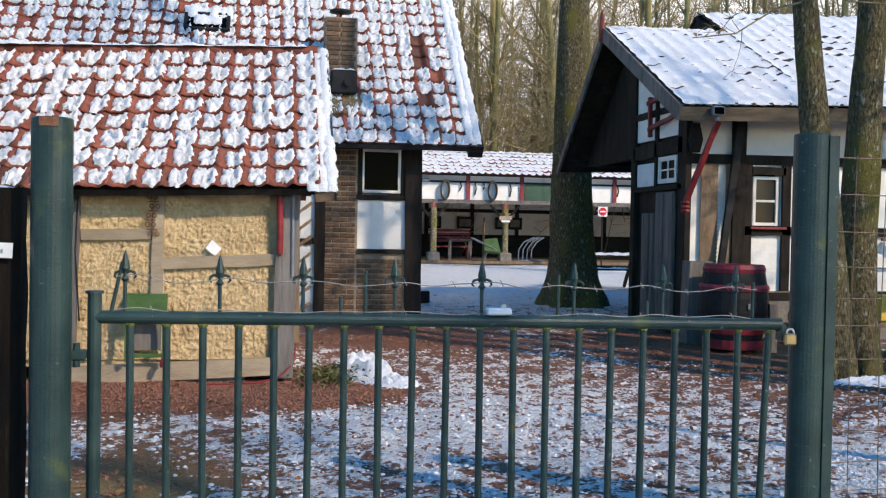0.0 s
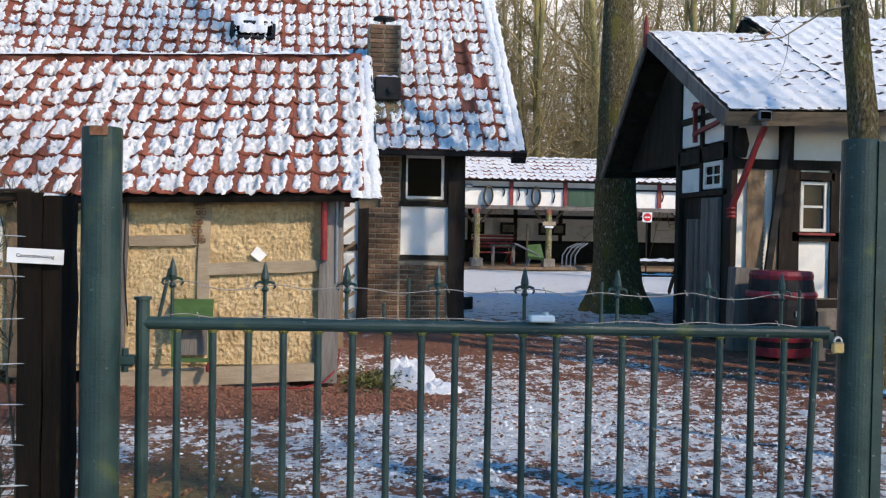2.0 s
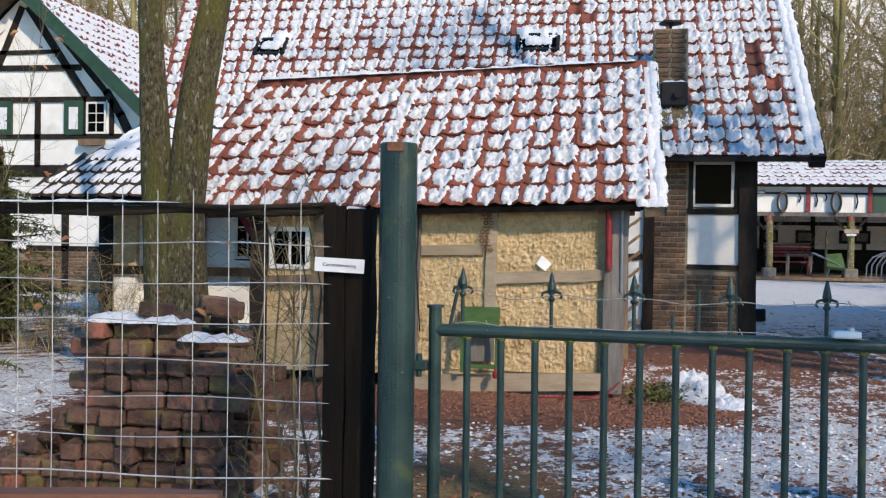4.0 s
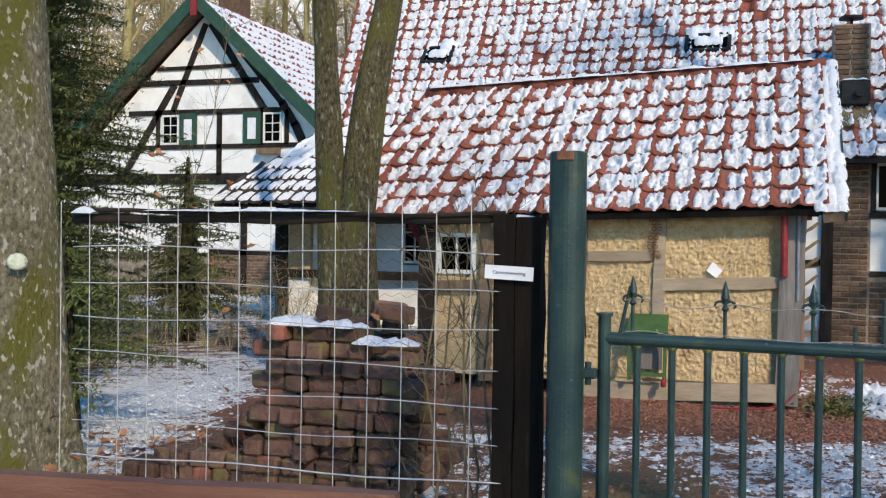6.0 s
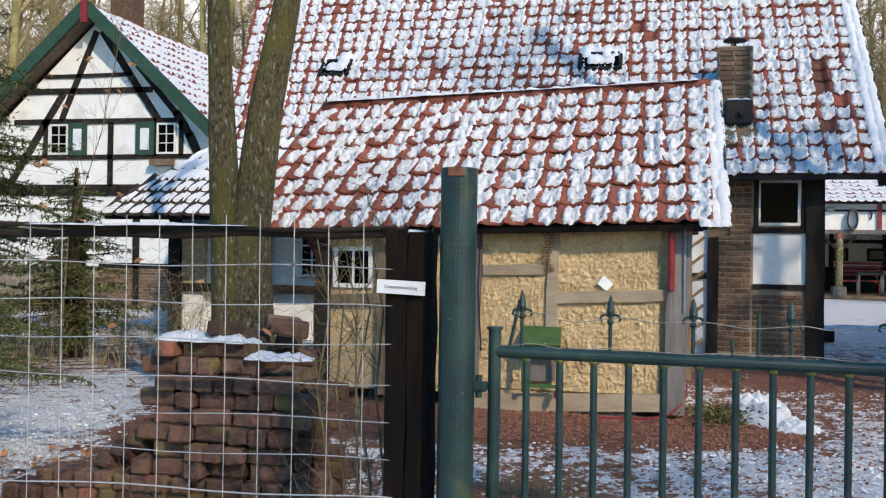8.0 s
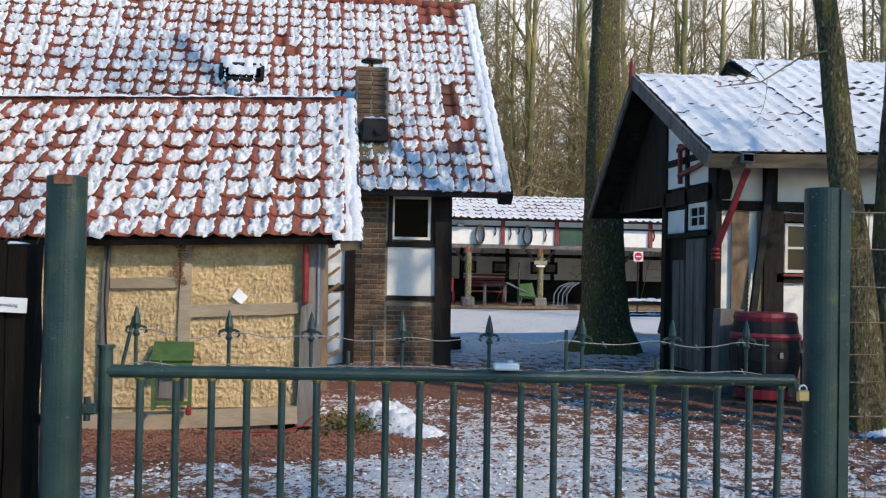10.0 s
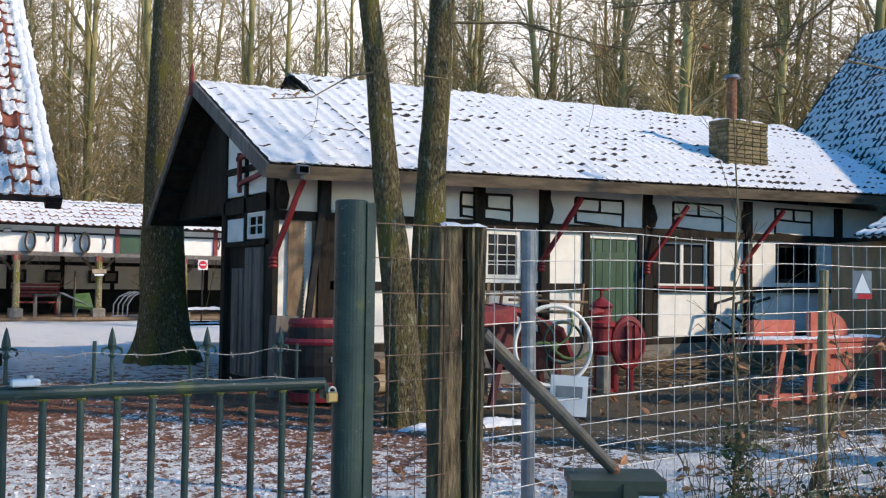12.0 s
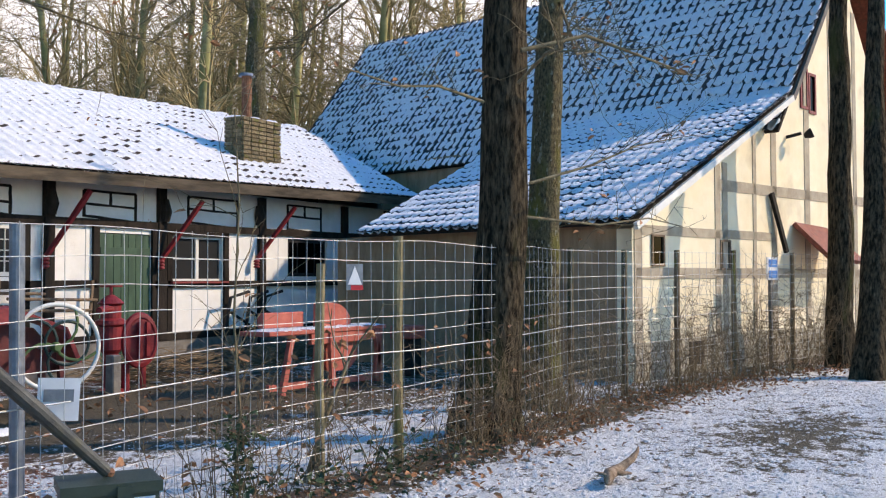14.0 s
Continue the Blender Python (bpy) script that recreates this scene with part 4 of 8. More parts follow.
# ---------------------------------------------------------------- gate and its posts
def gate():
    for x, y, top, r, lab in ((-0.785, 3.82, 1.745, 0.073, "round green steel gate post with rusty open top"), (2.21, 3.81, 1.785, 0.072, "round dark green steel gate post beside wire fence")):
        g = thing("gate_post", lab, "gate post", (x, y, 0), "gate posts")
        part("pipe", lathe(BM(), [(r, -0.3), (r, top - 0.005), (r - 0.004, top), (r - 0.012, top), (r - 0.013, top - 0.3)], pose(x, y, 0), 28), M_GREENSTEEL, g, smooth=False)
        if x < 0:
            part("rust_patch", box(BM(), x - 0.03, x + 0.035, y - 0.077, y - 0.07, top - 0.035, top - 0.003), M_RUST, g)
        else:
            # Added strip that stands in for the lit highlight on the post's right side.
            part("edge_strip", box(BM(), x + 0.045, x + 0.088, y - 0.064, y - 0.03, 0, top - 0.01), M_GREENSTEEL, g)
    g = thing("gate", "green tubular steel gate with barbed wire and spear finials", "gate", (-0.645, 3.92, 0.2))
    L, R = Vector((-0.645, 3.90, 1.012)), Vector((2.085, 3.80, 0.995))
    part("stile", tube(BM(), [(-0.645, 3.90, 0.12), (-0.645, 3.90, 1.10)], 0.026, 14), M_GREENSTEEL, g)
    part("stile_cap", tube(BM(), [(-0.645, 3.90, 1.10), (-0.645, 3.90, 1.112)], 0.034, 14), M_GREENSTEEL, g)
    part("top_rail", tube(BM(), [L, R], 0.0255, 14), M_GREENSTEEL, g)
    part("bottom_rail", tube(BM(), [L - Vector((0, 0, 0.85)), R - Vector((0, 0, 0.85))], 0.0255, 14), M_GREENSTEEL, g)
    n = 20
    for i in range(n):
        p = L.lerp(R, (0.989 * i + 0.96) / (n + 0.13))
        tilt = 0.028 if i == n - 1 else RB.uniform(-0.004, 0.004)
        part("bar", tube(BM(), [p - Vector((tilt, 0, 0.84)), p - Vector((0, 0, 0.02))], 0.0145, 10), M_GREENSTEEL, g)
        part("weld", lathe(BM(), [(0.016, -0.012), (0.021, -0.004), (0.021, 0.0)], pose(p.x, p.y, p.z - 0.022), 8), M_YMOSS, g)

    def spear(x, h, lean=0.0, broken=False):
        f = (x - L.x) / (R.x - L.x)
        p = L.lerp(R, f) + Vector((0, 0, 0.02))
        q = p + Vector((lean, 0, h))
        ob = part("finial", tube(BM(), [p, p.lerp(q, 0.5), q], 0.0075, 8), M_GREENSTEEL, g)
        if broken:
            return
        mm = Matrix.Translation(q) @ pose(0, 0, 0, 0, math.degrees(math.atan2(lean, h)))
        bm = BM()
        lathe(bm, [(0.008, -0.05), (0.016, -0.04), (0.009, -0.03), (0.010, -0.015), (0.017, 0.0), (0.014, 0.02), (0.006, 0.055), (0.001, 0.068)], mm, 8)
        for sgn in (-1, 1):
            tube(bm, [mm @ Vector((0, 0, -0.02)), mm @ Vector((0.018 * sgn, 0, -0.01)), mm @ Vector((0.034 * sgn, 0, -0.016)), mm @ Vector((0.039 * sgn, 0, -0.03)), mm @ Vector((0.031 * sgn, 0, -0.038))], [0.006, 0.006, 0.006, 0.005, 0.003], 6)
        part("spear_tip", bm, M_GREENSTEEL, ob)

    spear(-0.535, 0.165, 0.0)
    spear(-0.585, 0.19, 0.04, True)
    for x in (-0.185, 0.13, 0.485, 0.83, 1.205, 1.575, 1.885):
        spear(x, 0.155)
    for x, h in ((0.275, 0.07), (0.37, 0.17), (1.14, 0.17), (1.51, 0.07), (1.96, 0.15)):
        spear(x, h, 0, True)
    for z0, amp in ((0.145, 0.02), (0.028, 0.012)):
        pts = []
        for i in range(120):
            p = L.lerp(R, 0.03 + 0.93 * i / 119)
            pts.append(p + Vector((0, -0.006, z0 + amp * math.sin(i * 0.4) * 0.3 + amp * noise.noise(Vector((i * 0.13, z0 * 9, 0))))))
        w = part("barbed_wire", tube(BM(), pts, 0.0022, 5), M_BARB, g)
        for i in range(6, 118, 9):
            bm = BM()
            for s in (-1, 1):
                tube(bm, [pts[i] + Vector((-0.006, 0.008 * s, 0.012)), pts[i] + Vector((0.006, -0.008 * s, -0.012))], 0.0014, 4)
            part("barb", bm, M_BARB, w)
    for z in (0.875, 0.3):
        part("hinge", box(BM(), -0.725, -0.665, 3.83, 3.875, z - 0.02, z + 0.02, bev=0.006), M_GREENSTEEL, g)
        part("hinge_pin", tube(BM(), [(-0.70, 3.85, z - 0.045), (-0.70, 3.85, z + 0.045)], 0.013, 10), M_GREENSTEEL, g)
    part("latch_plate", box(BM(), 2.075, 2.10, 3.775, 3.825, 0.93, 1.0, bev=0.004), M_GREENSTEEL, g)
    lk = thing("padlock", "brass padlock on the gate", "padlock", (2.105, 3.76, 0.93))
    part("lock_body", box(BM(), 2.08, 2.13, 3.745, 3.77, 0.915, 0.962, bev=0.006), M_BRASS, lk)
    part("shackle", torus(BM(), 0.016, 0.0045, pose(2.105, 3.757, 0.965, 90), 16, 6), M_WIRE, lk)
    cl = thing("gate_clip", "white metal clamp fixed on the top rail", "clamp", (0.895, 3.84, 1.03))
    part("clamp_body", box(BM(), 0.845, 0.945, 3.8, 3.85, 1.03, 1.058, bev=0.006), M_PAPER, cl)
    part("clamp_knob", lathe(BM(), [(0.013, 0), (0.013, 0.012), (0.009, 0.016)], pose(0.91, 3.82, 1.056), 10), M_WIRE, cl)


M_YMOSS = mat("moss_on_welds", (0.10, 0.11, 0.03), (0.2, 0.2, 0.06), 20, 0.95, 0.5, 90)
gate()


# ---------------------------------------------------------------- the long barn on the right
NY = 12.0


M_FASCIA = mat("weathered_fascia", (0.06, 0.048, 0.036), (0.19, 0.15, 0.11), 9, 0.9, 0.6, 40, stretch=(0.15, 1, 1))


M_HOOP = mat("crimson_hoop_paint", (0.15, 0.010, 0.020), (0.27, 0.024, 0.042), 8, 0.5, 0.2, 60)


def barn():
    h = thing("barn", "long half-timbered white barn with snow-covered roof", "barn", (11.5, 14, 0))
    holes = [(6.13, 6.56, 1.42, 2.12), (8.56, 9.23, 1.50, 2.24), (10.57, 11.60, 0.0, 2.18), (12.04, 13.25, 1.42, 2.19), (15.0, 16.2, 1.52, 2.24)]
    part("wall", wall_y(BM(), NY + 0.03, NY + 0.2, 5.25, 18.4, 0.0, 2.98, holes), M_WHITE, h, "uneven white limewashed plaster")
    part("plinth", wall_y(BM(), NY - 0.03, NY + 0.028, 6.0, 18.4, 0.0, 0.5, [(10.57, 11.6, -0.1, 0.6)]), M_STONE, h, "grey stone plinth")
    for x0, x1 in ((6.0, 10.5), (11.66, 18.4)):
        timber(h, (x0, NY + 0.03, 0.53), (x1, NY + 0.03, 0.57), 0.11, 0.07, M_TIMBER, "sill_beam")
        timber(h, (x0, NY + 0.03, 1.38), (x1, NY + 0.03, 1.40), 0.11, 0.05, M_TIMBER, "rail")
    timber(h, (5.2, NY + 0.03, 2.29), (18.4, NY + 0.03, 2.36), 0.12, 0.055, M_TIMBER, "rail")
    for x in (5.94, 8.44, 9.66, 11.80, 14.22, 16.75, 18.3):
        timber(h, (x, NY + 0.03, 0.0 if x < 6 else 0.5), (x, NY + 0.03, 2.95), 0.17, 0.075, M_TIMBER, "post")
    for x in (6.08, 6.62, 10.5, 11.66, 11.98, 13.3, 9.3):
        timber(h, (x, NY + 0.03, 0.55 if x not in (10.5, 11.66) else 0), (x, NY + 0.03, 2.3), 0.11, 0.05, M_TIMBER, "post")
    timber(h, (6.12, NY + 0.03, 2.16), (6.6, NY + 0.03, 2.16), 0.1, 0.05, M_TIMBER, "lintel")
    timber(h, (12.0, NY + 0.03, 2.23), (13.3, NY + 0.03, 2.23), 0.08, 0.05, M_TIMBER, "lintel")
    # little timber frames under the eave
    for x0, x1, zt in ((8.14, 9.05, 2.76), (10.29, 11.28, 2.80), (12.41, 13.6, 2.85), (14.98, 16.0, 2.87)):
        for a, b in (((x0, 2.42), (x1, 2.36)), ((x0, zt), (x1, zt)), ((x0, 2.40), (x0, zt)), ((x1, 2.36), (x1, zt)), ((x0, zt - 0.2), (x1, zt - 0.22)), (((x0 + x1) / 2, zt - 0.2), ((x0 + x1) / 2, zt))):
            timber(h, (a[0], NY + 0.03, a[1]), (b[0], NY + 0.03, b[1]), 0.035, 0.025, M_TIMBER, "batten")
    # carved red brackets
    for xa, xb, za in ((9.55, 10.0, 1.78), (11.72, 12.25, 1.78), (14.0, 14.6, 1.82), (5.2, 5.42, 1.75)):
        br = timber(h, (xa, NY - 0.05, za), (xb, NY - 0.45, za + 0.98), 0.06, 0.06, M_RED, "bracket", (0, -0.9, -0.4))
        bm = BM()
        for k in range(3):
            lathe(bm, [(0.02, -0.03), (0.055, -0.015), (0.06, 0), (0.055, 0.015), (0.02, 0.03)], pose(xa - 0.01, NY - 0.09, za - 0.03 - k * 0.05), 10)
        part("carved_end", bm, M_RED, br)
        part("post_head", tube(BM(), [(xa + 0.12, NY - 0.04, za + 0.62), (xa + 0.12, NY - 0.06, za + 0.78), (xa + 0.12, NY - 0.04, za + 0.98)], [0.07, 0.1, 0.06], 8), M_TIMBER, h)
    # windows and door
    w = window(h, 6.17, 6.53, 1.45, 2.09, NY + 0.03, 1, 2, 0.04, 0.03, glass=M_OLDGLASS)
    part("red_sill", box(BM(), 6.1, 6.6, NY - 0.07, NY + 0.03, 1.40, 1.435, bev=0.006), M_DARKRED, h)
    window(h, 8.57, 9.22, 1.51, 2.23, NY + 0.02, 3, 4, 0.06, 0.012, glass=M_OLDGLASS)
    window(h, 12.06, 12.65, 1.44, 2.18, NY + 0.05, 1, 2, 0.035, 0.022, glass=M_OLDGLASS)
    window(h, 12.65, 13.23, 1.44, 2.18, NY + 0.05, 1, 2, 0.035, 0.022, glass=M_OLDGLASS)
    part("red_sill", box(BM(), 11.98, 13.3, NY - 0.08, NY + 0.04, 1.395, 1.43, bev=0.006), M_DARKRED, h)
    window(h, 15.02, 16.18, 1.54, 2.22, NY + 0.06, 4, 2, 0.05, 0.03, M_BLACK)
    d = part("door", box(BM(), 10.57, 11.6, NY + 0.06, NY + 0.12, 0.02, 2.17), M_GREEN, h, "green plank door")
    for i in range(7):
        part("plank", box(BM(), 10.575 + i * 0.146, 10.575 + i * 0.146 + 0.14, NY + 0.035, NY + 0.059, 0.03, 2.16, bev=0.004), M_GREEN, d)
    for z in (0.4, 1.85):
        part("door_rail", box(BM(), 10.6, 11.58, NY + 0.012, NY + 0.034, z, z + 0.11, bev=0.004), M_GREEN, d)
    # gable end facing the yard
    G = 5.25
    bm = BM()
    prism_x(bm, [(NY + 0.2, 0), (NY + 0.2, 2.75), (14.2, 4.15), (16.3, 2.42), (13.95, 2.42), (13.95, 0)], G + 0.04, G + 0.2)
    part("gable_wall", bm, M_TIMBER, h)
    for y0, y1, z0, z1 in ((12.3, 13.0, 3.02, 3.4), (13.02, 13.8, 3.0, 3.55), (12.32, 12.95, 2.62, 2.95), (13.05, 13.78, 2.62, 2.93), (12.98, 13.02, 2.0, 2.1), (13.12, 13.76, 1.98, 2.3)):
        part("infill", box(BM(), G - 0.005, G + 0.038, y0, y1, z0, z1), M_WHITE, h)
    for a, b, wd in (((12.1, 0), (12.1, 3.2), 0.26), ((13.85, 0), (13.85, 3.7), 0.14), ((13.0, 1.95), (13.0, 3.75), 0.07), ((12.1, 2.98), (13.85, 2.98), 0.08), ((12.1, 2.48), (13.85, 2.46), 0.2), ((12.1, 1.94), (13.85, 1.94), 0.07), ((12.1, 3.05), (14.2, 4.05), 0.18)):
        timber(h, (G + 0.04, a[0], a[1]), (G + 0.04, b[0], b[1]), wd, 0.08, M_TIMBER, "beam", (-1, 0, 0))
    mg = Matrix.Translation((G - 0.02, 0, 0)) @ pose(0, 0, 0, 0, 0, -90)
    window(h, -12.95, -12.33, 2.0, 2.36, 0.0, 2, 2, 0.06, 0.02, m=mg)
    for i, (y, ww) in enumerate(((12.32, 0.3), (12.64, 0.3), (12.98, 0.12), (13.14, 0.3))):
        dd = part("shutter_door", box(BM(), G - 0.05, G - 0.01, y, y + ww, 0.12, 1.88 if i < 2 else 1.6, bev=0.006), M_GREYWOOD, h, "grey weathered plank door")
        for k in range(int(ww / 0.1)):
            part("plank", box(BM(), G - 0.068, G - 0.051, y + 0.005 + k * 0.1, y + 0.095 + k * 0.1, 0.14, 1.86 if i < 2 else 1.58, bev=0.003), M_GREYWOOD, dd)
    tr = thing("sawhorse_frame", "red-brown wooden rack hung on the barn gable", "rack", (G - 0.1, 12.6, 2.9))
    for a, b in (((12.3, 3.22), (13.2, 3.12)), ((12.25, 2.86), (13.15, 2.76)), ((13.1, 2.65), (13.12, 3.2))):
        part("bar", beam(BM(), (G - 0.06, a[0], a[1]), (G - 0.06, b[0], b[1]), 0.055, 0.05, (-1, 0, 0)), M_DARKRED, tr)
    # roof
    for x0, x1, xt, z0, z1, y1, zt0, zt1, sd in ((4.88, 6.75, 6.75, 2.86, 2.91, 14.3, 4.33, 4.37, 21), (6.75, 18.6, 19.2, 2.91, 3.22, 15.2, 4.84, 5.12, 22)):
        roof("roof", h, (x0, 11.38, z0), (x1, 11.38, z1), (x0, y1, zt0), (xt, y1, zt1), 0.225, 0.3, M_TILE_DARK, "old pantiles under a nearly closed sheet of snow", 0, sd, 100 if sd == 21 else 200, h=0.015, back=0.02, step=0.021)
        snow_sheet("snow_sheet", "nearly closed sheet of snow on the barn roof", (x0, 11.38, z0), (x1, 11.38, z1), (x0, y1, zt0), (xt, y1, zt1), 0.225, 0.3, sd, bite=0.40 if sd == 21 else 0.44)
    bm = BM()
    slab(bm, (6.7, 15.2, 4.78), (19.2, 15.2, 5.1), (19.2, 19, 3.2), (6.7, 19, 2.9), 0.05)
    slab(bm, (4.88, 14.32, 4.33), (6.75, 14.32, 4.36), (6.75, 16.5, 2.40), (4.88, 16.5, 2.36), 0.05)
    part("back_roof", bm, M_TIMBER, h)
    bm = BM()
    prism_x(bm, [(14.25, 4.3), (15.22, 4.83), (16.2, 4.2), (16.2, 3.0), (14.25, 3.9)], 6.72, 6.78)
    part("step_gable", bm, M_TIMBER, h)
    part("soffit", slab(BM(), (4.95, 11.42, 2.80), (18.5, 11.42, 3.14), (18.5, 12.2, 3.45), (4.95, 12.2, 3.16), 0.02), M_TIMBER, h)
    part("back_wall", box(BM(), 5.45, 18.2, 13.8, 13.95, 0, 4.0), M_TIMBER, h)
    part("end_wall", prism_x(BM(), [(12.2, 0), (12.2, 3.1), (15.2, 4.8), (16.0, 4.2), (16.0, 0)], 18.25, 18.4), M_WHITE, h)
    part("eave_board", slab(BM(), (4.86, 11.345, 2.86), (18.6, 11.345, 3.22), (18.6, 11.38, 3.23), (4.86, 11.38, 2.87), 0.17), M_FASCIA, h, "weathered eave board")
    n = (-1, 0, 0)
    part("verge_board", beam(BM(), (4.87, 11.36, 2.79), (4.87, 14.3, 4.29), 0.19, 0.04, n, 6, 0.004), M_GREYWOOD, h)
    part("verge_board", beam(BM(), (4.87, 14.25, 4.28), (4.87, 16.5, 2.33), 0.12, 0.04, n, 6, 0.004), M_GREYWOOD, h)
    part("finial", tube(BM(), [(4.83, 14.26, 4.15), (4.83, 14.26, 4.5), (4.83, 14.26, 4.62)], [0.05, 0.035, 0.01], 8), M_DARKRED, h)
    for k in range(5):
        yy = 14.7 + k * 0.4
        timber(h, (4.9, yy, 3.96 - k * 0.36), (6.7, yy, 3.96 - k * 0.36), 0.1, 0.1, M_TIMBER, "purlin", (0, -0.5, -1))
    snow_strip("snow_cap", (4.95, 14.3, 4.37), (6.7, 14.3, 4.39), 0.16, 0.06, 71, "snow on the barn ridge")
    snow_strip("snow_cap", (6.75, 15.2, 4.84), (19.2, 15.2, 5.16), 0.2, 0.07, 72, "snow on the barn ridge")
    snow_strip("snow_cap", (4.9, 11.37, 2.90), (18.5, 11.37, 3.26), 0.09, 0.05, 73, "snow along the barn eave", 0.05)
    # brick chimney with a rusty stove pipe
    c = part("chimney", box(BM(), 14.15, 15.22, 12.4, 12.85, 3.2, 4.5, bev=0.03), M_CHIM, h, "squat mossy brick chimney")
    brick = mesh_of("brick", box(BM(), 0, 0.2, 0, 0.05, 0, 0.062, bev=0.006), M_CHIM)
    rnd = random.Random(41)
    for row in range(14):
        z = 3.42 + row * 0.077
        for k in range(5):
            piece("brick", brick, c, pose(14.155 + k * 0.213 - (0.006 if row % 2 else 0) + rnd.uniform(-0.004, 0.004), 12.372 + rnd.uniform(-0.006, 0.006), z + rnd.uniform(-0.004, 0.004), 0, rnd.uniform(-1.5, 1.5)))
        for k in range(2):
            piece("brick", brick, c, pose(14.125 + rnd.uniform(-0.006, 0.006), 12.62 + k * 0.215, z + rnd.uniform(-0.004, 0.004), 0, 0, -90))
    part("stove_pipe", tube(BM(), [(14.5, 12.62, 4.4), (14.5, 12.62, 5.3)], 0.095, 14), M_RUST, h)
    part("pipe_cap", lathe(BM(), [(0.16, 0), (0.12, 0.06), (0.02, 0.08)], pose(14.5, 12.62, 5.3), 14), M_GALV, h)
    snow_strip("snow_cap", (14.2, 12.62, 4.49), (15.2, 12.62, 4.49), 0.4, 0.05, 74, "snow on the chimney")
    # lamp
    s = thing("floodlight", "small grey floodlight under the barn eave", "lamp", (5.31, 11.3, 2.8))
    part("housing", box(BM(), 5.23, 5.39, 11.26, 11.33, 2.76, 2.88, bev=0.012), M_GALV, s)
    part("glass", box(BM(), 5.25, 5.37, 11.25, 11.259, 2.78, 2.86), M_GLASS, s)
    part("sensor", lathe(BM(), [(0.02, -0.05), (0.03, -0.02), (0.02, 0)], pose(5.31, 11.3, 2.75), 10), M_GALV, s)
    # two long saws and a beam leaning on the wall
    for k, (xa, xb, m_) in enumerate(((5.53, 5.57, M_WOOD), (5.84, 5.80, M_WOOD))):
        t = thing("pit_saw", "long brown two-man saw blade against the barn", "saw", (xb, 11.9, 0.6))
        bm = BM()
        w2 = 0.1 if k == 0 else 0.07
        pts = [(xa - w2, 2.28), (xa - w2, 0.95)]
        pts += [(xb + w2 * 0.8 + (0.018 if i % 2 else 0), 0.95 + i * 0.028) for i in range(48)]
        prism_y(bm, pts, 11.985, 12.0)
        part("blade", bm, m_, t)
    t = thing("leaning_beam", "black squared timber leaning on the barn", "beam", (5.6, 11.5, 0))
    part("timber", beam(BM(), (5.56, 11.9, 0.0), (5.93, 11.96, 2.75), 0.09, 0.05, (0, -1, 0.1)), M_BLACK, t)
    t = thing("tree_stump_post", "short weathered wooden post beside the barn door", "post", (5.1, 11.4, 0))
    part("post", beam(BM(), (5.12, 11.5, 0), (5.14, 11.5, 1.0), 0.3, 0.22), M_GREYWOOD, t)
    # barrel
    b = thing("barrel", "black wooden barrel with red hoops", "barrel", (5.28, 10.75, 0))
    prof = [(0.27, 0.03), (0.30, 0.2), (0.345, 0.45), (0.345, 0.6), (0.31, 0.85), (0.285, 0.97), (0.26, 0.97), (0.26, 0.93)]
    part("barrel_body", lathe(BM(), prof, pose(5.30, 10.75, 0) @ Matrix.Diagonal((1.14, 1.14, 1.02, 1)), 24), M_BLACK, b)
    for z0, z1, r in ((0.03, 0.13, 0.293), (0.2, 0.26, 0.318), (0.68, 0.75, 0.345), (0.88, 0.97, 0.306)):
        part("hoop", lathe(BM(), [(r, z0), (r + 0.006, (z0 + z1) / 2), (r - 0.012 if z1 > 0.6 else r + 0.01, z1)], pose(5.30, 10.75, 0) @ Matrix.Diagonal((1.14, 1.14, 1.02, 1)), 24), M_HOOP, b)
    part("tap", box(BM(), 5.28, 5.32, 10.34, 10.38, 0.5, 0.56), M_GALV, b)
    bo = thing("board", "grey board standing beside the barrel", "board", (5.65, 10.45, 0))
    part("plank", box(BM(), 5.6, 5.7, 10.45, 10.5, 0, 0.55), M_GREYWOOD, bo)


barn()


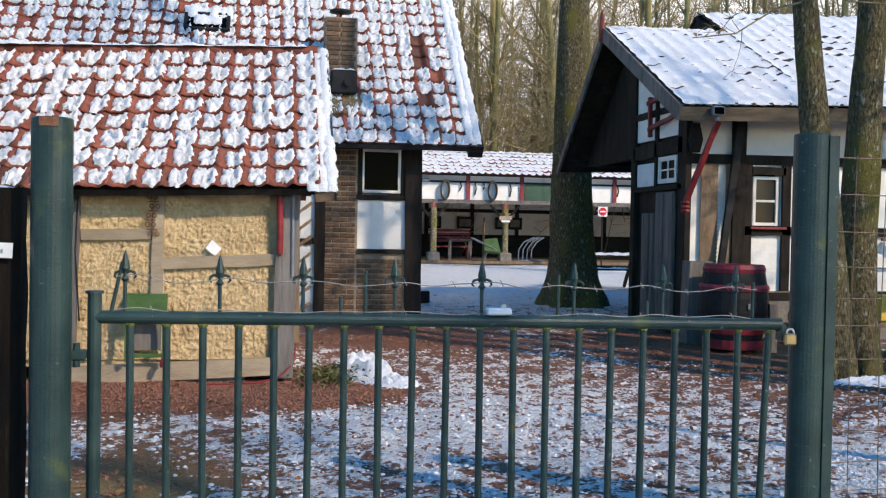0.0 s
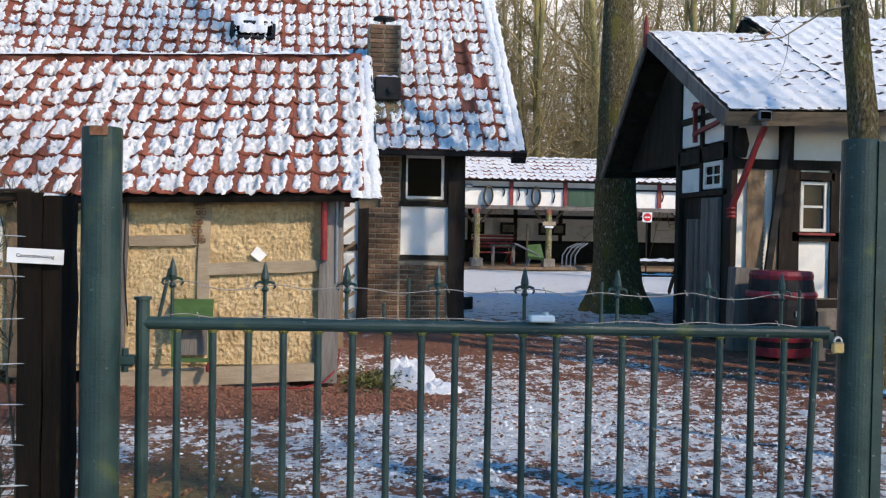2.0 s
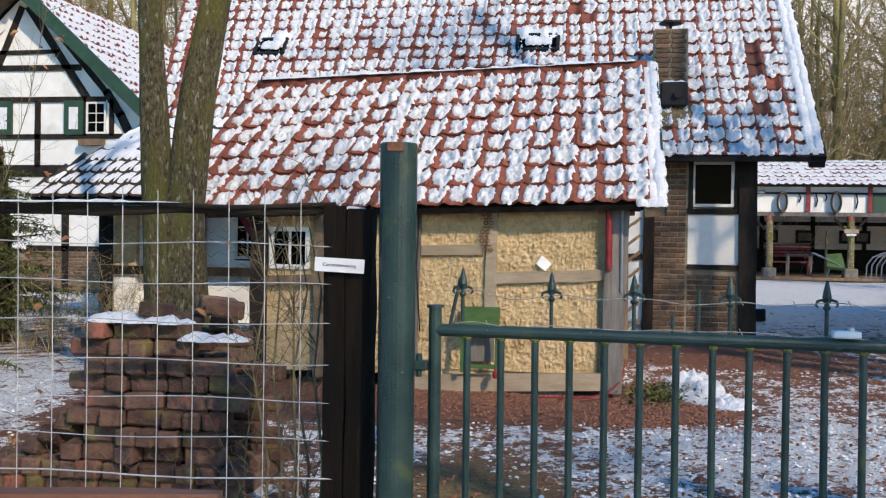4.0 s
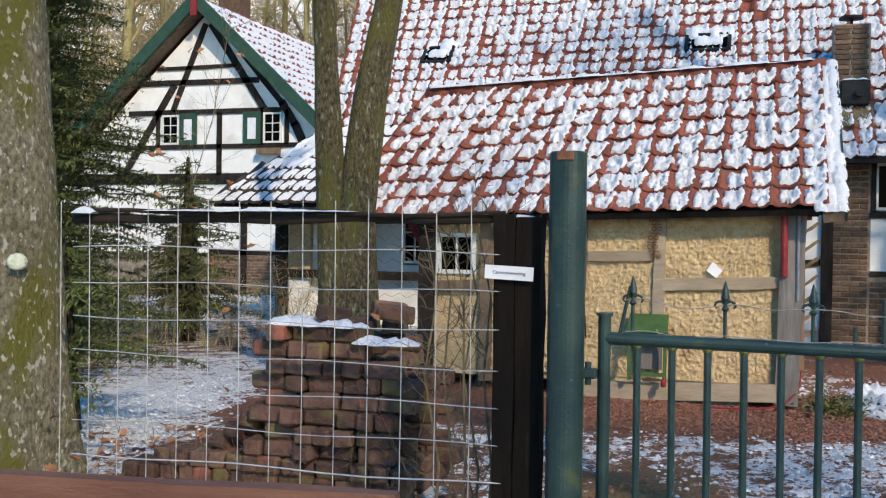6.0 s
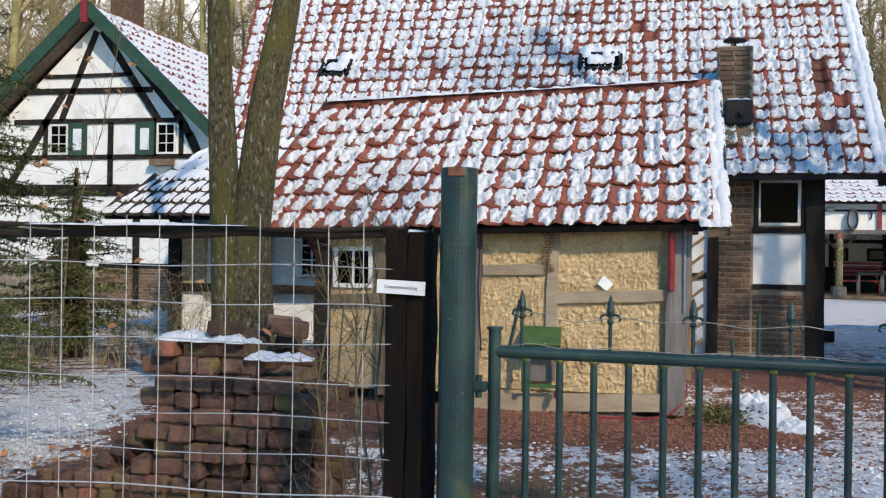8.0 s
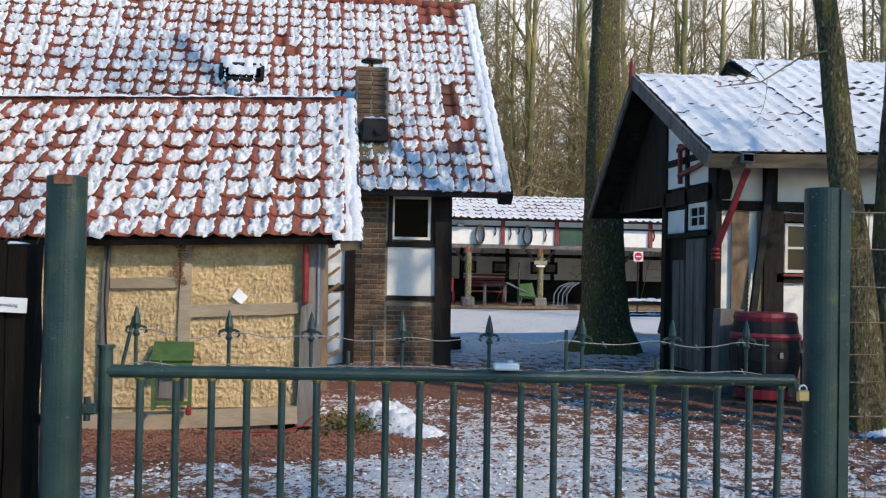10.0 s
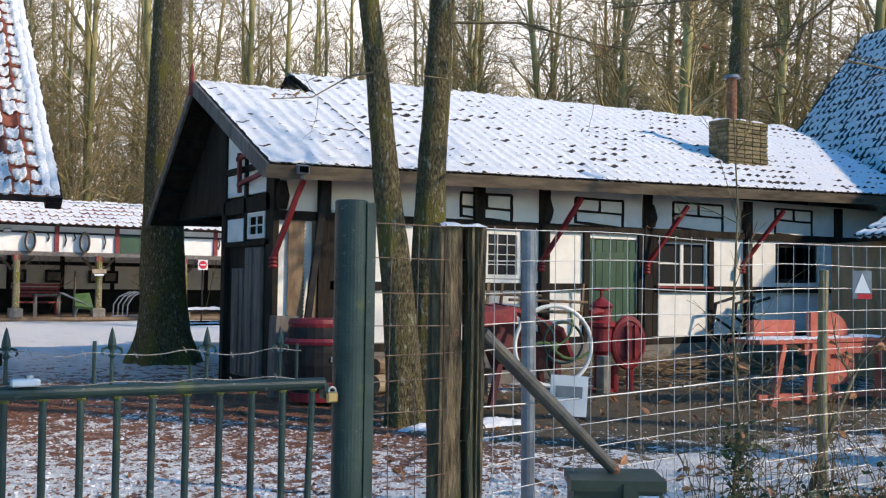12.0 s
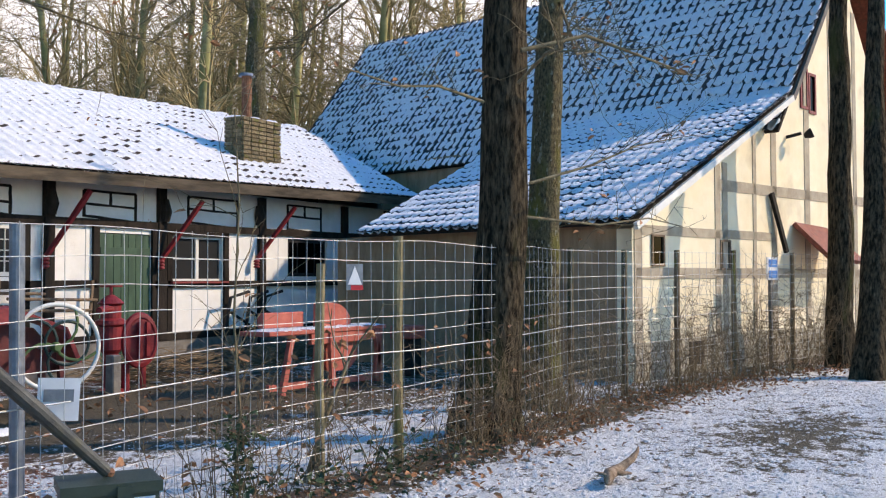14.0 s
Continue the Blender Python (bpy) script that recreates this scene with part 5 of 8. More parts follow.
# ---------------------------------------------------------------- cream farmhouse with the blue-grey roof
def cream_house():
    th = radians(-12)
    MB = Matrix.Translation((13.57, 4.68, 0)) @ Matrix.Rotation(th, 4, "Z")
    h = thing("cream_farmhouse", "cream half-timbered farmhouse with shaded snowy blue-grey roof", "house", (18, 9, 0))
    bm = BM()
    prism_y(bm, [(0, 0), (0, 2.15), (4.7, 4.4), (7.5, 7.9), (10.3, 4.4), (14.5, 2.2), (14.5, 0)], 0.0, 0.25)
    part("gable_wall", bm, M_YELLOW, h, "cream plaster with flush grey timbers", m=MB)
    part("side_wall", box(BM(), 0.0, 0.2, 0.25, 6.2, 0, 2.2), M_WOODWALL, h, m=MB)
    part("side_wall", box(BM(), 4.3, 4.5, 5.0, 13.3, 0, 4.2), M_WOODWALL, h, m=MB)
    part("back_wall", prism_y(BM(), [(4.3, 0), (4.3, 4.1), (7.5, 7.9), (10.3, 4.4), (10.3, 0)], 13.2, 13.35), M_YELLOW, h, m=MB)
    part("plinth", box(BM(), 0.02, 14.4, -0.03, 0.0, 0, 0.55), M_PALESTONE, h, m=MB)
    for a, b, w in (((0.15, 0.4), (0.15, 2.2), 0.2), ((2.5, 0.3), (2.5, 3.3), 0.17), ((2.75, 0.3), (2.75, 3.3), 0.16), ((3.8, 0.3), (3.8, 3.9), 0.12), ((4.55, 0.3), (4.55, 4.3), 0.2), ((5.95, 0.3), (5.95, 5.9), 0.22), ((7.1, 0.3), (7.1, 7.3), 0.2), ((8.3, 0.3), (8.3, 6.8), 0.18), ((0.1, 1.52), (9.5, 1.55), 0.16), ((0.2, 2.14), (4.5, 2.16), 0.14), ((2.5, 2.93), (8.9, 3.0), 0.18)):
        timber(h, (a[0], 0.0, a[1]), (b[0], 0.0, b[1]), w, 0.012, M_PALETIMBER, "beam", (0, -1, 0), MB)
    for x0, x1, z0, z1 in ((0.5, 0.85, 1.62, 2.08), (2.56, 2.9, 1.58, 2.06)):
        window(h, x0, x1, z0, z1, -0.03, 1, 1, 0.03, depth=0.05, m=MB, material=M_WOOD)
    window(h, 5.7, 6.02, 4.55, 5.3, -0.03, 1, 1, 0.05, depth=0.05, m=MB, material=M_DARKRED)
    window(h, 6.06, 6.38, 4.5, 5.25, -0.03, 1, 1, 0.05, depth=0.05, m=MB, material=M_DARKRED)
    # Flat panel for a cellar opening; the shade inside is painted near-black.
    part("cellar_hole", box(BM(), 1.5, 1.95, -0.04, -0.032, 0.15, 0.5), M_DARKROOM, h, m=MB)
    roof("low_roof", h, MB @ Vector((-0.3, 5.3, 2.24)), MB @ Vector((-0.3, -0.25, 2.24)), MB @ Vector((4.75, 5.3, 4.64)), MB @ Vector((4.75, -0.25, 4.64)), 0.2, 0.275, M_TILE_BLUE, "blue-grey pantiles with frozen snow", 0, 33, 160, h=0.018, step=0.026)
    snow_sheet("snow_sheet", "frozen snow over the low blue-grey roof", MB @ Vector((-0.3, 5.3, 2.24)), MB @ Vector((-0.3, -0.25, 2.24)), MB @ Vector((4.75, 5.3, 4.64)), MB @ Vector((4.75, -0.25, 4.64)), 0.2, 0.275, 33, h=0.018, step=0.026, bite=0.80, eave=0.5)
    roof("roof", h, MB @ Vector((4.2, 13.5, 3.96)), MB @ Vector((4.2, -0.25, 3.96)), MB @ Vector((7.6, 13.5, 8.2)), MB @ Vector((7.6, -0.25, 8.2)), 0.2, 0.275, M_TILE_BLUE, "steep blue-grey pantile roof with thin snow", 1.4, 34, 200, snow_size=(0.49, 0.585), thick=0.024, h=0.024)
    part("back_roof", slab(BM(), (7.62, -0.25, 8.2), (7.62, 13.5, 8.2), (14.8, 13.5, 2.2), (14.8, -0.25, 2.2), -0.06), M_TILE, h, "red-brown back slope of the roof", m=MB)
    part("verge_board", slab(BM(), (-0.35, -0.3, 2.2), (4.75, -0.3, 4.62), (4.75, -0.24, 4.62), (-0.35, -0.24, 2.2), 0.1), M_WFRAME, h, m=MB)
    part("verge_board", slab(BM(), (4.75, -0.3, 4.6), (7.6, -0.3, 8.18), (7.6, -0.24, 8.18), (4.75, -0.24, 4.6), 0.1), M_GREYWOOD, h, m=MB)
    lamp = thing("wall_lamp", "dark spotlight on the cream gable", "lamp", MB @ Vector((5.3, -0.3, 3.95)))
    part("arm", tube(BM(), [MB @ Vector((5.1, 0, 3.95)), MB @ Vector((5.15, -0.25, 4.0))], 0.03, 8), M_BLACK, lamp)
    part("head", lathe(BM(), [(0.035, -0.08), (0.08, 0.0), (0.09, 0.07), (0.07, 0.07)], MB @ pose(5.35, -0.3, 4.0, 60, 40), 12), M_BLACK, lamp)
    awn = thing("porch_hood", "small red tiled hood on a leaning board", "hood", MB @ Vector((5.7, -0.4, 2.2)))
    part("hood", slab(BM(), (5.2, -0.75, 1.8), (6.8, -0.75, 1.75), (6.7, -0.05, 2.4), (5.3, -0.05, 2.45), 0.08), M_TILE, awn, m=MB)
    part("strut", beam(BM(), (4.75, -0.1, 1.9), (4.35, -0.02, 2.9), 0.1, 0.06), M_TIMBER, awn, m=MB)
    sg = thing("info_sign", "white sign with two blue panels on the fence", "sign", MB @ Vector((3.5, -0.6, 1.8)))
    part("board", box(BM(), 3.08, 3.46, -0.55, -0.53, 1.42, 1.78), M_PAPER, sg, m=MB)
    for z in (1.51, 1.685):
        part("blue_panel", box(BM(), 3.12, 3.42, -0.556, -0.551, z - 0.06, z + 0.06), M_BLUE, sg, m=MB)
    part("stake", box(BM(), 3.24, 3.30, -0.53, -0.48, 0, 1.74), M_GREYWOOD, sg, m=MB)


M_WOODWALL = mat("brown_plank_wall", (0.25, 0.165, 0.10), (0.42, 0.29, 0.185), 5, 0.9, 0.5, 30, stretch=(1, 1, 0.3))
M_PALETIMBER = mat("limewashed_timber", (0.34, 0.28, 0.21), (0.50, 0.43, 0.33), 4, 0.9, 0.3, 30)
M_PALESTONE = mat("limewashed_plinth", (0.33, 0.29, 0.22), (0.56, 0.50, 0.39), 4, 0.9, 0.6, 25, c3=(0.22, 0.19, 0.14), s3=2, t3=0.58)
cream_house()


# ---------------------------------------------------------------- white gabled house on the far left
M_VERGE = mat("dark_green_paint", (0.014, 0.05, 0.032), (0.03, 0.085, 0.055), 4, 0.6, 0.25, 40)


def gable_house():
    y = 21.0
    h = thing("gabled_house", "white half-timbered gable house with snowy red roof", "house", (-13.2, 24, 0))
    ap, sl = (-13.27, 6.75), 0.93
    bm = BM()
    prism_y(bm, [(-17.4, 0), (-17.4, 2.6), (-13.07, 6.66), (-9.2, 3.0), (-9.2, 0)], y, y + 0.25)
    part("gable_wall", bm, M_WHITE, h)
    part("brick_base", box(BM(), -17.3, -9.3, y - 0.02, y - 0.001, 0, 0.92), M_MORTAR, h, "brown brick base")
    brick_wall(h, -12.9, -12.05, 0, 0.9, y - 0.045)
    brick_wall(h, -11.86, -10.8, 0, 0.9, y - 0.045)
    part("side_wall", box(BM(), -9.35, -9.2, y + 0.25, y + 9, 0, 2.7), M_WHITE, h)
    part("side_wall", box(BM(), -17.4, -17.25, y + 0.25, y + 9, 0, 2.7), M_WHITE, h)
    part("back_wall", prism_y(BM(), [(-17.4, 0), (-17.4, 2.6), (-13.07, 6.66), (-9.2, 3.0), (-9.2, 0)], y + 9, y + 9.2), M_WHITE, h)
    B = ((-17.3, 2.7, -9.3, 2.72, 0.26), (-16.2, 3.48, -10.2, 3.5, 0.11), (-15.2, 4.33, -11.0, 4.33, 0.12), (-14.9, 5.05, -11.6, 5.05, 0.13), (-14.4, 5.4, -12.1, 5.42, 0.09),
         (-14.36, 3.5, -14.36, 4.33, 0.1), (-12.65, 2.8, -12.65, 4.3, 0.13), (-13.7, 3.5, -13.7, 4.33, 0.08), (-11.5, 3.5, -11.5, 4.33, 0.08), (-10.85, 3.5, -10.85, 4.33, 0.1),
         (-15.3, 2.85, -13.9, 5.0, 0.17), (-13.95, 4.35, -13.05, 6.45, 0.14), (-12.9, 6.45, -11.45, 4.36, 0.17), (-12.1, 5.75, -10.95, 4.45, 0.13), (-11.0, 4.52, -10.62, 3.95, 0.18), (-10.66, 4.02, -10.2, 3.1, 0.2),
         (-11.95, 0.0, -11.95, 2.6, 0.16), (-10.7, 0, -10.7, 2.6, 0.16), (-12.9, 0.95, -9.4, 0.95, 0.12))
    for x0, z0, x1, z1, w in B:
        timber(h, (x0, y, z0), (x1, y, z1), w, 0.04, M_TIMBER, "beam")
    window(h, -14.24, -13.76, 3.55, 4.27, y - 0.05, 2, 3, 0.045, 0.018)
    window(h, -11.46, -10.98, 3.55, 4.27, y - 0.05, 2, 3, 0.045, 0.018)
    for x in (-13.72, -11.98):
        sh = part("shutter", box(BM(), x, x + 0.46, y - 0.07, y - 0.02, 3.53, 4.3), M_VERGE, h, "green shutter with white panel")
        part("panel", box(BM(), x + 0.12, x + 0.34, y - 0.078, y - 0.071, 3.65, 4.15), M_PAPER, sh)
    part("flower_box", box(BM(), -11.55, -11.0, y - 0.22, y - 0.02, 3.28, 3.42), M_WOOD, h)
    for sgn, x in ((-1, -17.9), (1, -8.7)):
        part("verge_board", beam(BM(), (-13.07, y - 0.45, 6.95), (x, y - 0.45, 2.55 if sgn < 0 else 2.9), 0.28, 0.06), M_VERGE, h, "dark green verge board")
    part("soffit", slab(BM(), (-17.9, y - 0.42, 2.5), (-13.07, y - 0.42, 6.85), (-13.07, y, 6.85), (-17.9, y, 2.5), 0.08), M_WOOD, h)
    part("soffit", slab(BM(), (-13.07, y - 0.42, 6.85), (-8.7, y - 0.42, 2.85), (-8.7, y, 2.85), (-13.07, y, 6.85), 0.08), M_WOOD, h)
    roof("roof", h, (-8.7, y - 0.45, 2.95), (-8.7, y + 9.4, 2.95), (-13.07, y - 0.45, 6.97), (-13.07, y + 9.4, 6.97), 0.26, 0.36, M_TILE, "red pantile roof mostly under snow", 1.1, 45, 150, snow_size=(0.5, 0.5), thick=0.03)
    part("back_roof", slab(BM(), (-13.08, y - 0.45, 6.95), (-13.08, y + 9.4, 6.95), (-17.9, y + 9.4, 2.5), (-17.9, y - 0.45, 2.5), -0.06), M_TILE, h)
    part("chimney", box(BM(), -13.7, -13.08, y + 1.6, y + 2.2, 5.9, 8.8, bev=0.02), M_BRICK, h)
    part("gable_finial", beam(BM(), (-13.07, y - 0.5, 6.55), (-13.07, y - 0.5, 7.4), 0.16, 0.06), M_RED, h)


gable_house()


# ---------------------------------------------------------------- open gallery at the back of the yard
def gallery():
    y = 35.4
    h = thing("gallery", "open timber gallery with white upper wall and snowy roof", "building", (9, 37, 0))
    part("upper_wall", box(BM(), 2.0, 22, y, y + 0.15, 2.28, 3.2), M_WHITE, h)
    part("back_wall", box(BM(), 2.0, 22, y + 4.800, y + 5.000, 0, 3.2), M_WHITE, h)
    part("end_wall", box(BM(), 1.8, 2.0, y, y + 5.000, 0, 3.2), M_WHITE, h)
    part("end_wall", box(BM(), 22, 22.2, y, y + 5.000, 0, 3.2), M_WHITE, h)
    part("gallery_ceiling", box(BM(), 2, 22, y + 0.15, y + 4.800, 2.3, 2.4), M_TIMBER, h)
    part("floor_edge", box(BM(), 2, 22, y - 0.4, y + 4.800, 0.0, 0.12, bev=0.02), M_WOOD, h, "brown timber step")
    part("floor_beam", box(BM(), 2, 22, y - 0.06, y - 0.002, 2.18, 2.32), M_GREYWOOD, h)
    part("rail", box(BM(), 2, 22, y - 0.05, y - 0.002, 2.93, 3.0), M_BLACK, h)
    for x in (4.9, 7.05, 9.05, 12.6, 15):
        part("post", box(BM(), x - 0.07, x + 0.07, y - 0.08, y - 0.002, 2.33, 3.2), M_DARKRED, h)
    for x in (2.9, 5.78, 8.42, 11.4, 13.6):
        p = part("column", tube(BM(), [(x, y - 0.15, 0.1), (x + 0.02, y - 0.15, 1.2), (x, y - 0.15, 2.2)], [0.13, 0.11, 0.12], 10), M_BARKGREY, h, "debarked round timber column")
        part("base_block", box(BM(), x - 0.22, x + 0.22, y - 0.36, y + 0.06, 0.1, 0.42, bev=0.03), M_STONE, p)
        part("red_head", box(BM(), x - 0.1, x + 0.1, y - 0.26, y - 0.05, 2.02, 2.2), M_DARKRED, p)
        for s in (-1, 1):
            part("brace", beam(BM(), (x, y - 0.1, 1.55), (x + 0.55 * s, y - 0.1, 2.15), 0.07, 0.06), M_TIMBER, h)
    part("green_panel", box(BM(), 9.15, 10.9, y - 0.04, y - 0.003, 2.34, 2.95), M_GREEN, h)
    for x0, x1 in ((2, 22),):
        for z in (0.95, 2.0):
            timber(h, (x0, y + 4.800, z), (x1, y + 4.800, z), 0.14, 0.05, M_TIMBER, "beam")
        for x in np.arange(2.5, 22, 1.9):
            timber(h, (x, y + 4.800, 0.1), (x, y + 4.800, 2.3), 0.16, 0.05, M_TIMBER, "post")
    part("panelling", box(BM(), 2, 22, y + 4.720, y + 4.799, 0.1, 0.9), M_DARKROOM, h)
    roof("roof", h, (1.7, y - 0.4, 3.22), (22.4, y - 0.4, 3.22), (1.7, y + 1.5, 4.1), (22.4, y + 1.5, 4.1), 0.27, 0.36, M_TILE, "red pantiles under snow", 1.3, 52, 0, snow_size=(0.55, 0.54), thick=0.03)
    part("back_roof", slab(BM(), (1.7, y + 1.5, 4.1), (22.4, y + 1.5, 4.1), (22.4, y + 5.400, 3.0), (1.7, y + 5.400, 3.0), 0.06), M_TILE, h)
    snow_strip("snow_cap", (1.7, y + 1.5, 4.15), (22.4, y + 1.5, 4.15), 0.25, 0.08, 81, "snow on the gallery ridge")
    # horse collars and tack on the wall
    for x in (6.2, 7.95):
        c = thing("horse_collar", "old leather horse collar hanging on the white wall", "horse collar", (x, y - 0.08, 2.6), "horse collars")
        m = Matrix.Translation((x, y - 0.1, 2.66)) @ Matrix.Diagonal((0.155, 1, 0.33, 1)) @ pose(0, 0, 0, 90)
        part("pad", torus(BM(), 1.0, 0.15, m, 20, 6), M_FASCIA, c, smooth=True)
        part("hook", tube(BM(), [(x, y - 0.02, 3.0), (x, y - 0.15, 2.98)], 0.02, 6), M_BLACK, c)
    for x, l in ((6.75, 0.3), (7.6, 0.25), (7.3, 0.45), (8.6, 0.5), (10.9, 0.5), (12.7, 0.4)):
        t = thing("harness_strap", "dark leather harness strap on a hook", "harness", (x, y - 0.06, 2.8))
        part("strap", tube(BM(), [(x, y - 0.05, 2.95), (x + 0.05, y - 0.07, 2.95 - l / 2), (x, y - 0.05, 2.95 - l)], 0.025, 6), M_BLACK, t)
    lm = thing("wall_lamp", "small grey floodlight on the gallery beam", "lamp", (5.45, y - 0.1, 3.0))
    part("housing", box(BM(), 5.35, 5.6, y - 0.2, y - 0.06, 2.93, 3.06, bev=0.02), M_GALV, lm)
    # sign board and no-entry sign
    s = thing("notice_board", "small orange-brown notice on a column", "sign", (8.42, y - 0.3, 1.6))
    part("board", box(BM(), 8.17, 8.65, y - 0.32, y - 0.29, 1.62, 1.76), M_PALEWOOD, s)
    part("plate", box(BM(), 8.25, 8.57, y - 0.31, y - 0.29, 1.53, 1.6), M_PAPER, s)
    s = thing("no_entry_sign", "white square sign with red no-entry disc", "sign", (11.34, y - 2.4, 2.0))
    part("plate", box(BM(), 11.17, 11.51, y - 2.43, y - 2.41, 1.78, 2.12), M_PAPER, s)
    part("disc", lathe(BM(), [(0.14, 0), (0.14, 0.004)], Matrix.Translation((11.34, y - 2.432, 1.95)) @ pose(0, 0, 0, 90), 24), M_SIGNRED, s)
    part("bar", box(BM(), 11.24, 11.44, y - 2.445, y - 2.437, 1.93, 1.97), M_PAPER, s)
    part("pole", tube(BM(), [(11.34, y - 2.38, 0), (11.34, y - 2.38, 2.1)], 0.03, 8), M_BLACK, s)
    # furniture under the roof
    for x, mtl in ((4.9, M_RED), (5.2, M_RED)):
        c = thing("red_chair", "red painted wooden chair", "chair", (x, y + 0.6, 0.12), "gallery chairs")
        part("seat", box(BM(), x - 0.2, x + 0.2, y + 0.4, y + 0.8, 0.55, 0.59), mtl, c)
        part("backrest", box(BM(), x - 0.2, x + 0.2, y + 0.8, y + 0.83, 0.6, 1.15), mtl, c)
        for dx in (-0.18, 0.18):
            for dy in (0.42, 0.79):
                part("leg", box(BM(), x + dx - 0.02, x + dx + 0.02, y + dy - 0.02, y + dy + 0.02, 0.12, 0.55), mtl, c)
    b = thing("bench", "reddish-brown slatted bench against the wall", "bench", (6.8, y + 1.9, 0.12))
    for k in range(4):
        part("back_slat", box(BM(), 6.0, 7.6, y + 2.1, y + 2.13, 0.75 + k * 0.13, 0.84 + k * 0.13), M_DARKRED, b)
    part("seat", box(BM(), 6.0, 7.6, y + 1.6, y + 2.05, 0.55, 0.6), M_DARKRED, b)
    for x in (6.1, 7.4):
        part("leg", box(BM(), x, x + 0.08, y + 1.6, y + 2.0, 0.12, 0.55), M_DARKRED, b)
    t = thing("work_table", "narrow table with greenish top", "table", (6.85, y + 0.3, 0.12))
    part("tabletop", box(BM(), 6.4, 7.3, y + 0.1, y + 0.5, 0.84, 0.88), M_GREENSTEEL, t)
    for x in (6.45, 7.2):
        for yy in (0.14, 0.44):
            part("leg", box(BM(), x, x + 0.06, y + yy, y + yy + 0.04, 0.12, 0.84), M_GREYWOOD, t)
    w = thing("wheelbarrow", "green metal wheelbarrow tipped up", "wheelbarrow", (7.9, y - 0.2, 0.12))
    part("tray", slab(BM(), (7.6, y - 0.5, 0.5), (8.2, y - 0.5, 0.45), (8.15, y - 0.1, 0.95), (7.65, y - 0.1, 0.9), 0.12), M_FRESHGREEN, w)
    for s_ in (0, 1):
        part("handle", tube(BM(), [(8.1, y - 0.45 + s_ * 0.4, 0.5), (7.2, y - 0.4 + s_ * 0.4, 0.95)], 0.02, 6), M_GALV, w)
        part("leg", tube(BM(), [(7.75, y - 0.4 + s_ * 0.3, 0.5), (7.6, y - 0.4 + s_ * 0.3, 0.12)], 0.02, 6), M_GALV, w)
    r = thing("bicycle_rack", "galvanised hoop bicycle rack", "bicycle rack", (9.3, y - 0.2, 0.1))
    for k in range(4):
        part("hoop", tube(BM(), [(8.9 + k * 0.16, y - 0.3, 0.12), (8.92 + k * 0.16, y - 0.3, 0.55), (9.1 + k * 0.16, y - 0.3, 0.82), (9.5 + k * 0.12, y - 0.3, 1.0)], 0.025, 6), M_GALV, r)
    part("foot_rail", tube(BM(), [(8.85, y - 0.3, 0.15), (9.85, y - 0.3, 0.15)], 0.025, 6), M_GALV, r)
    for x, s_ in ((6.6, 0.3), (7.9, 0.34), (9.4, 0.24), (10.0, 0.3)):
        f = thing("wall_picture", "dark framed picture on the gallery wall", "picture", (x, y + 4.700, 1.6), "gallery pictures")
        part("frame", box(BM(), x - s_, x + s_, y + 4.680, y + 4.720, 1.25, 1.75), M_BLACK, f)
        part("sheet", box(BM(), x - s_ + 0.1, x + s_ - 0.1, y + 4.670, y + 4.679, 1.35, 1.65), M_STONE, f)
    br = thing("broom", "besom broom leaning upright", "broom", (8.0, y + 0.6, 0.12))
    part("stick", tube(BM(), [(7.8, y + 0.6, 0.1), (7.85, y + 0.8, 1.7)], [0.06, 0.03], 6), M_WOOD, br)
    # picnic table with snow, near the big trunk
    pt = thing("picnic_table", "dark picnic table with snow on its top", "table", (7.6, 22, 0))
    part("tabletop", box(BM(), 6.95, 8.6, 21.6, 22.3, 0.72, 0.77), M_TIMBER, pt)
    for yy in (21.2, 22.6):
        part("seat", box(BM(), 6.95, 8.6, yy - 0.12, yy + 0.12, 0.44, 0.48), M_TIMBER, pt)
    for x in (7.2, 8.3):
        for s_ in (-1, 1):
            part("leg", beam(BM(), (x, 21.95 + 0.1 * s_, 0.72), (x, 21.95 + 0.6 * s_, 0), 0.09, 0.05, (1, 0, 0)), M_TIMBER, pt)
    snow_strip("snow_cap", (7.0, 21.95, 0.77), (8.6, 21.95, 0.77), 0.66, 0.06, 82, "snow on the picnic table")
    snow_strip("snow_cap", (7.0, 21.2, 0.48), (8.6, 21.2, 0.48), 0.24, 0.05, 83, "snow on the bench seat")


gallery()


# ---------------------------------------------------------------- trees
def limb(vs, fs, pts, radii, sides):
    """A tapering branch, added to plain lists."""
    ref = None
    k0 = len(vs)
    for i, p in enumerate(pts):
        d = (pts[min(i + 1, len(pts) - 1)] - pts[max(i - 1, 0)]).normalized()
        if ref is None:
            ref = d.orthogonal().normalized()
        ref = (ref - d * ref.dot(d)).normalized()
        o = d.cross(ref)
        for k in range(sides):
            a = k * math.tau / sides
            vs.append((p + (ref * math.cos(a) + o * math.sin(a)) * radii[i]).to_tuple())
    for i in range(len(pts) - 1):
        for k in range(sides):
            j = (k + 1) % sides
            fs.append((k0 + i * sides + k, k0 + i * sides + j, k0 + (i + 1) * sides + j, k0 + (i + 1) * sides + k))


def grow(rnd, start, way, length, seg, droop=0.0, wander=0.18):
    pts, p, d = [start], start.copy(), way.normalized()
    for i in range(seg):
        d = (d + Vector((rnd.uniform(-1, 1), rnd.uniform(-1, 1), rnd.uniform(-1, 1))) * wander + Vector((0, 0, -droop))).normalized()
        p = p + d * (length / seg)
        pts.append(p.copy())
    return pts


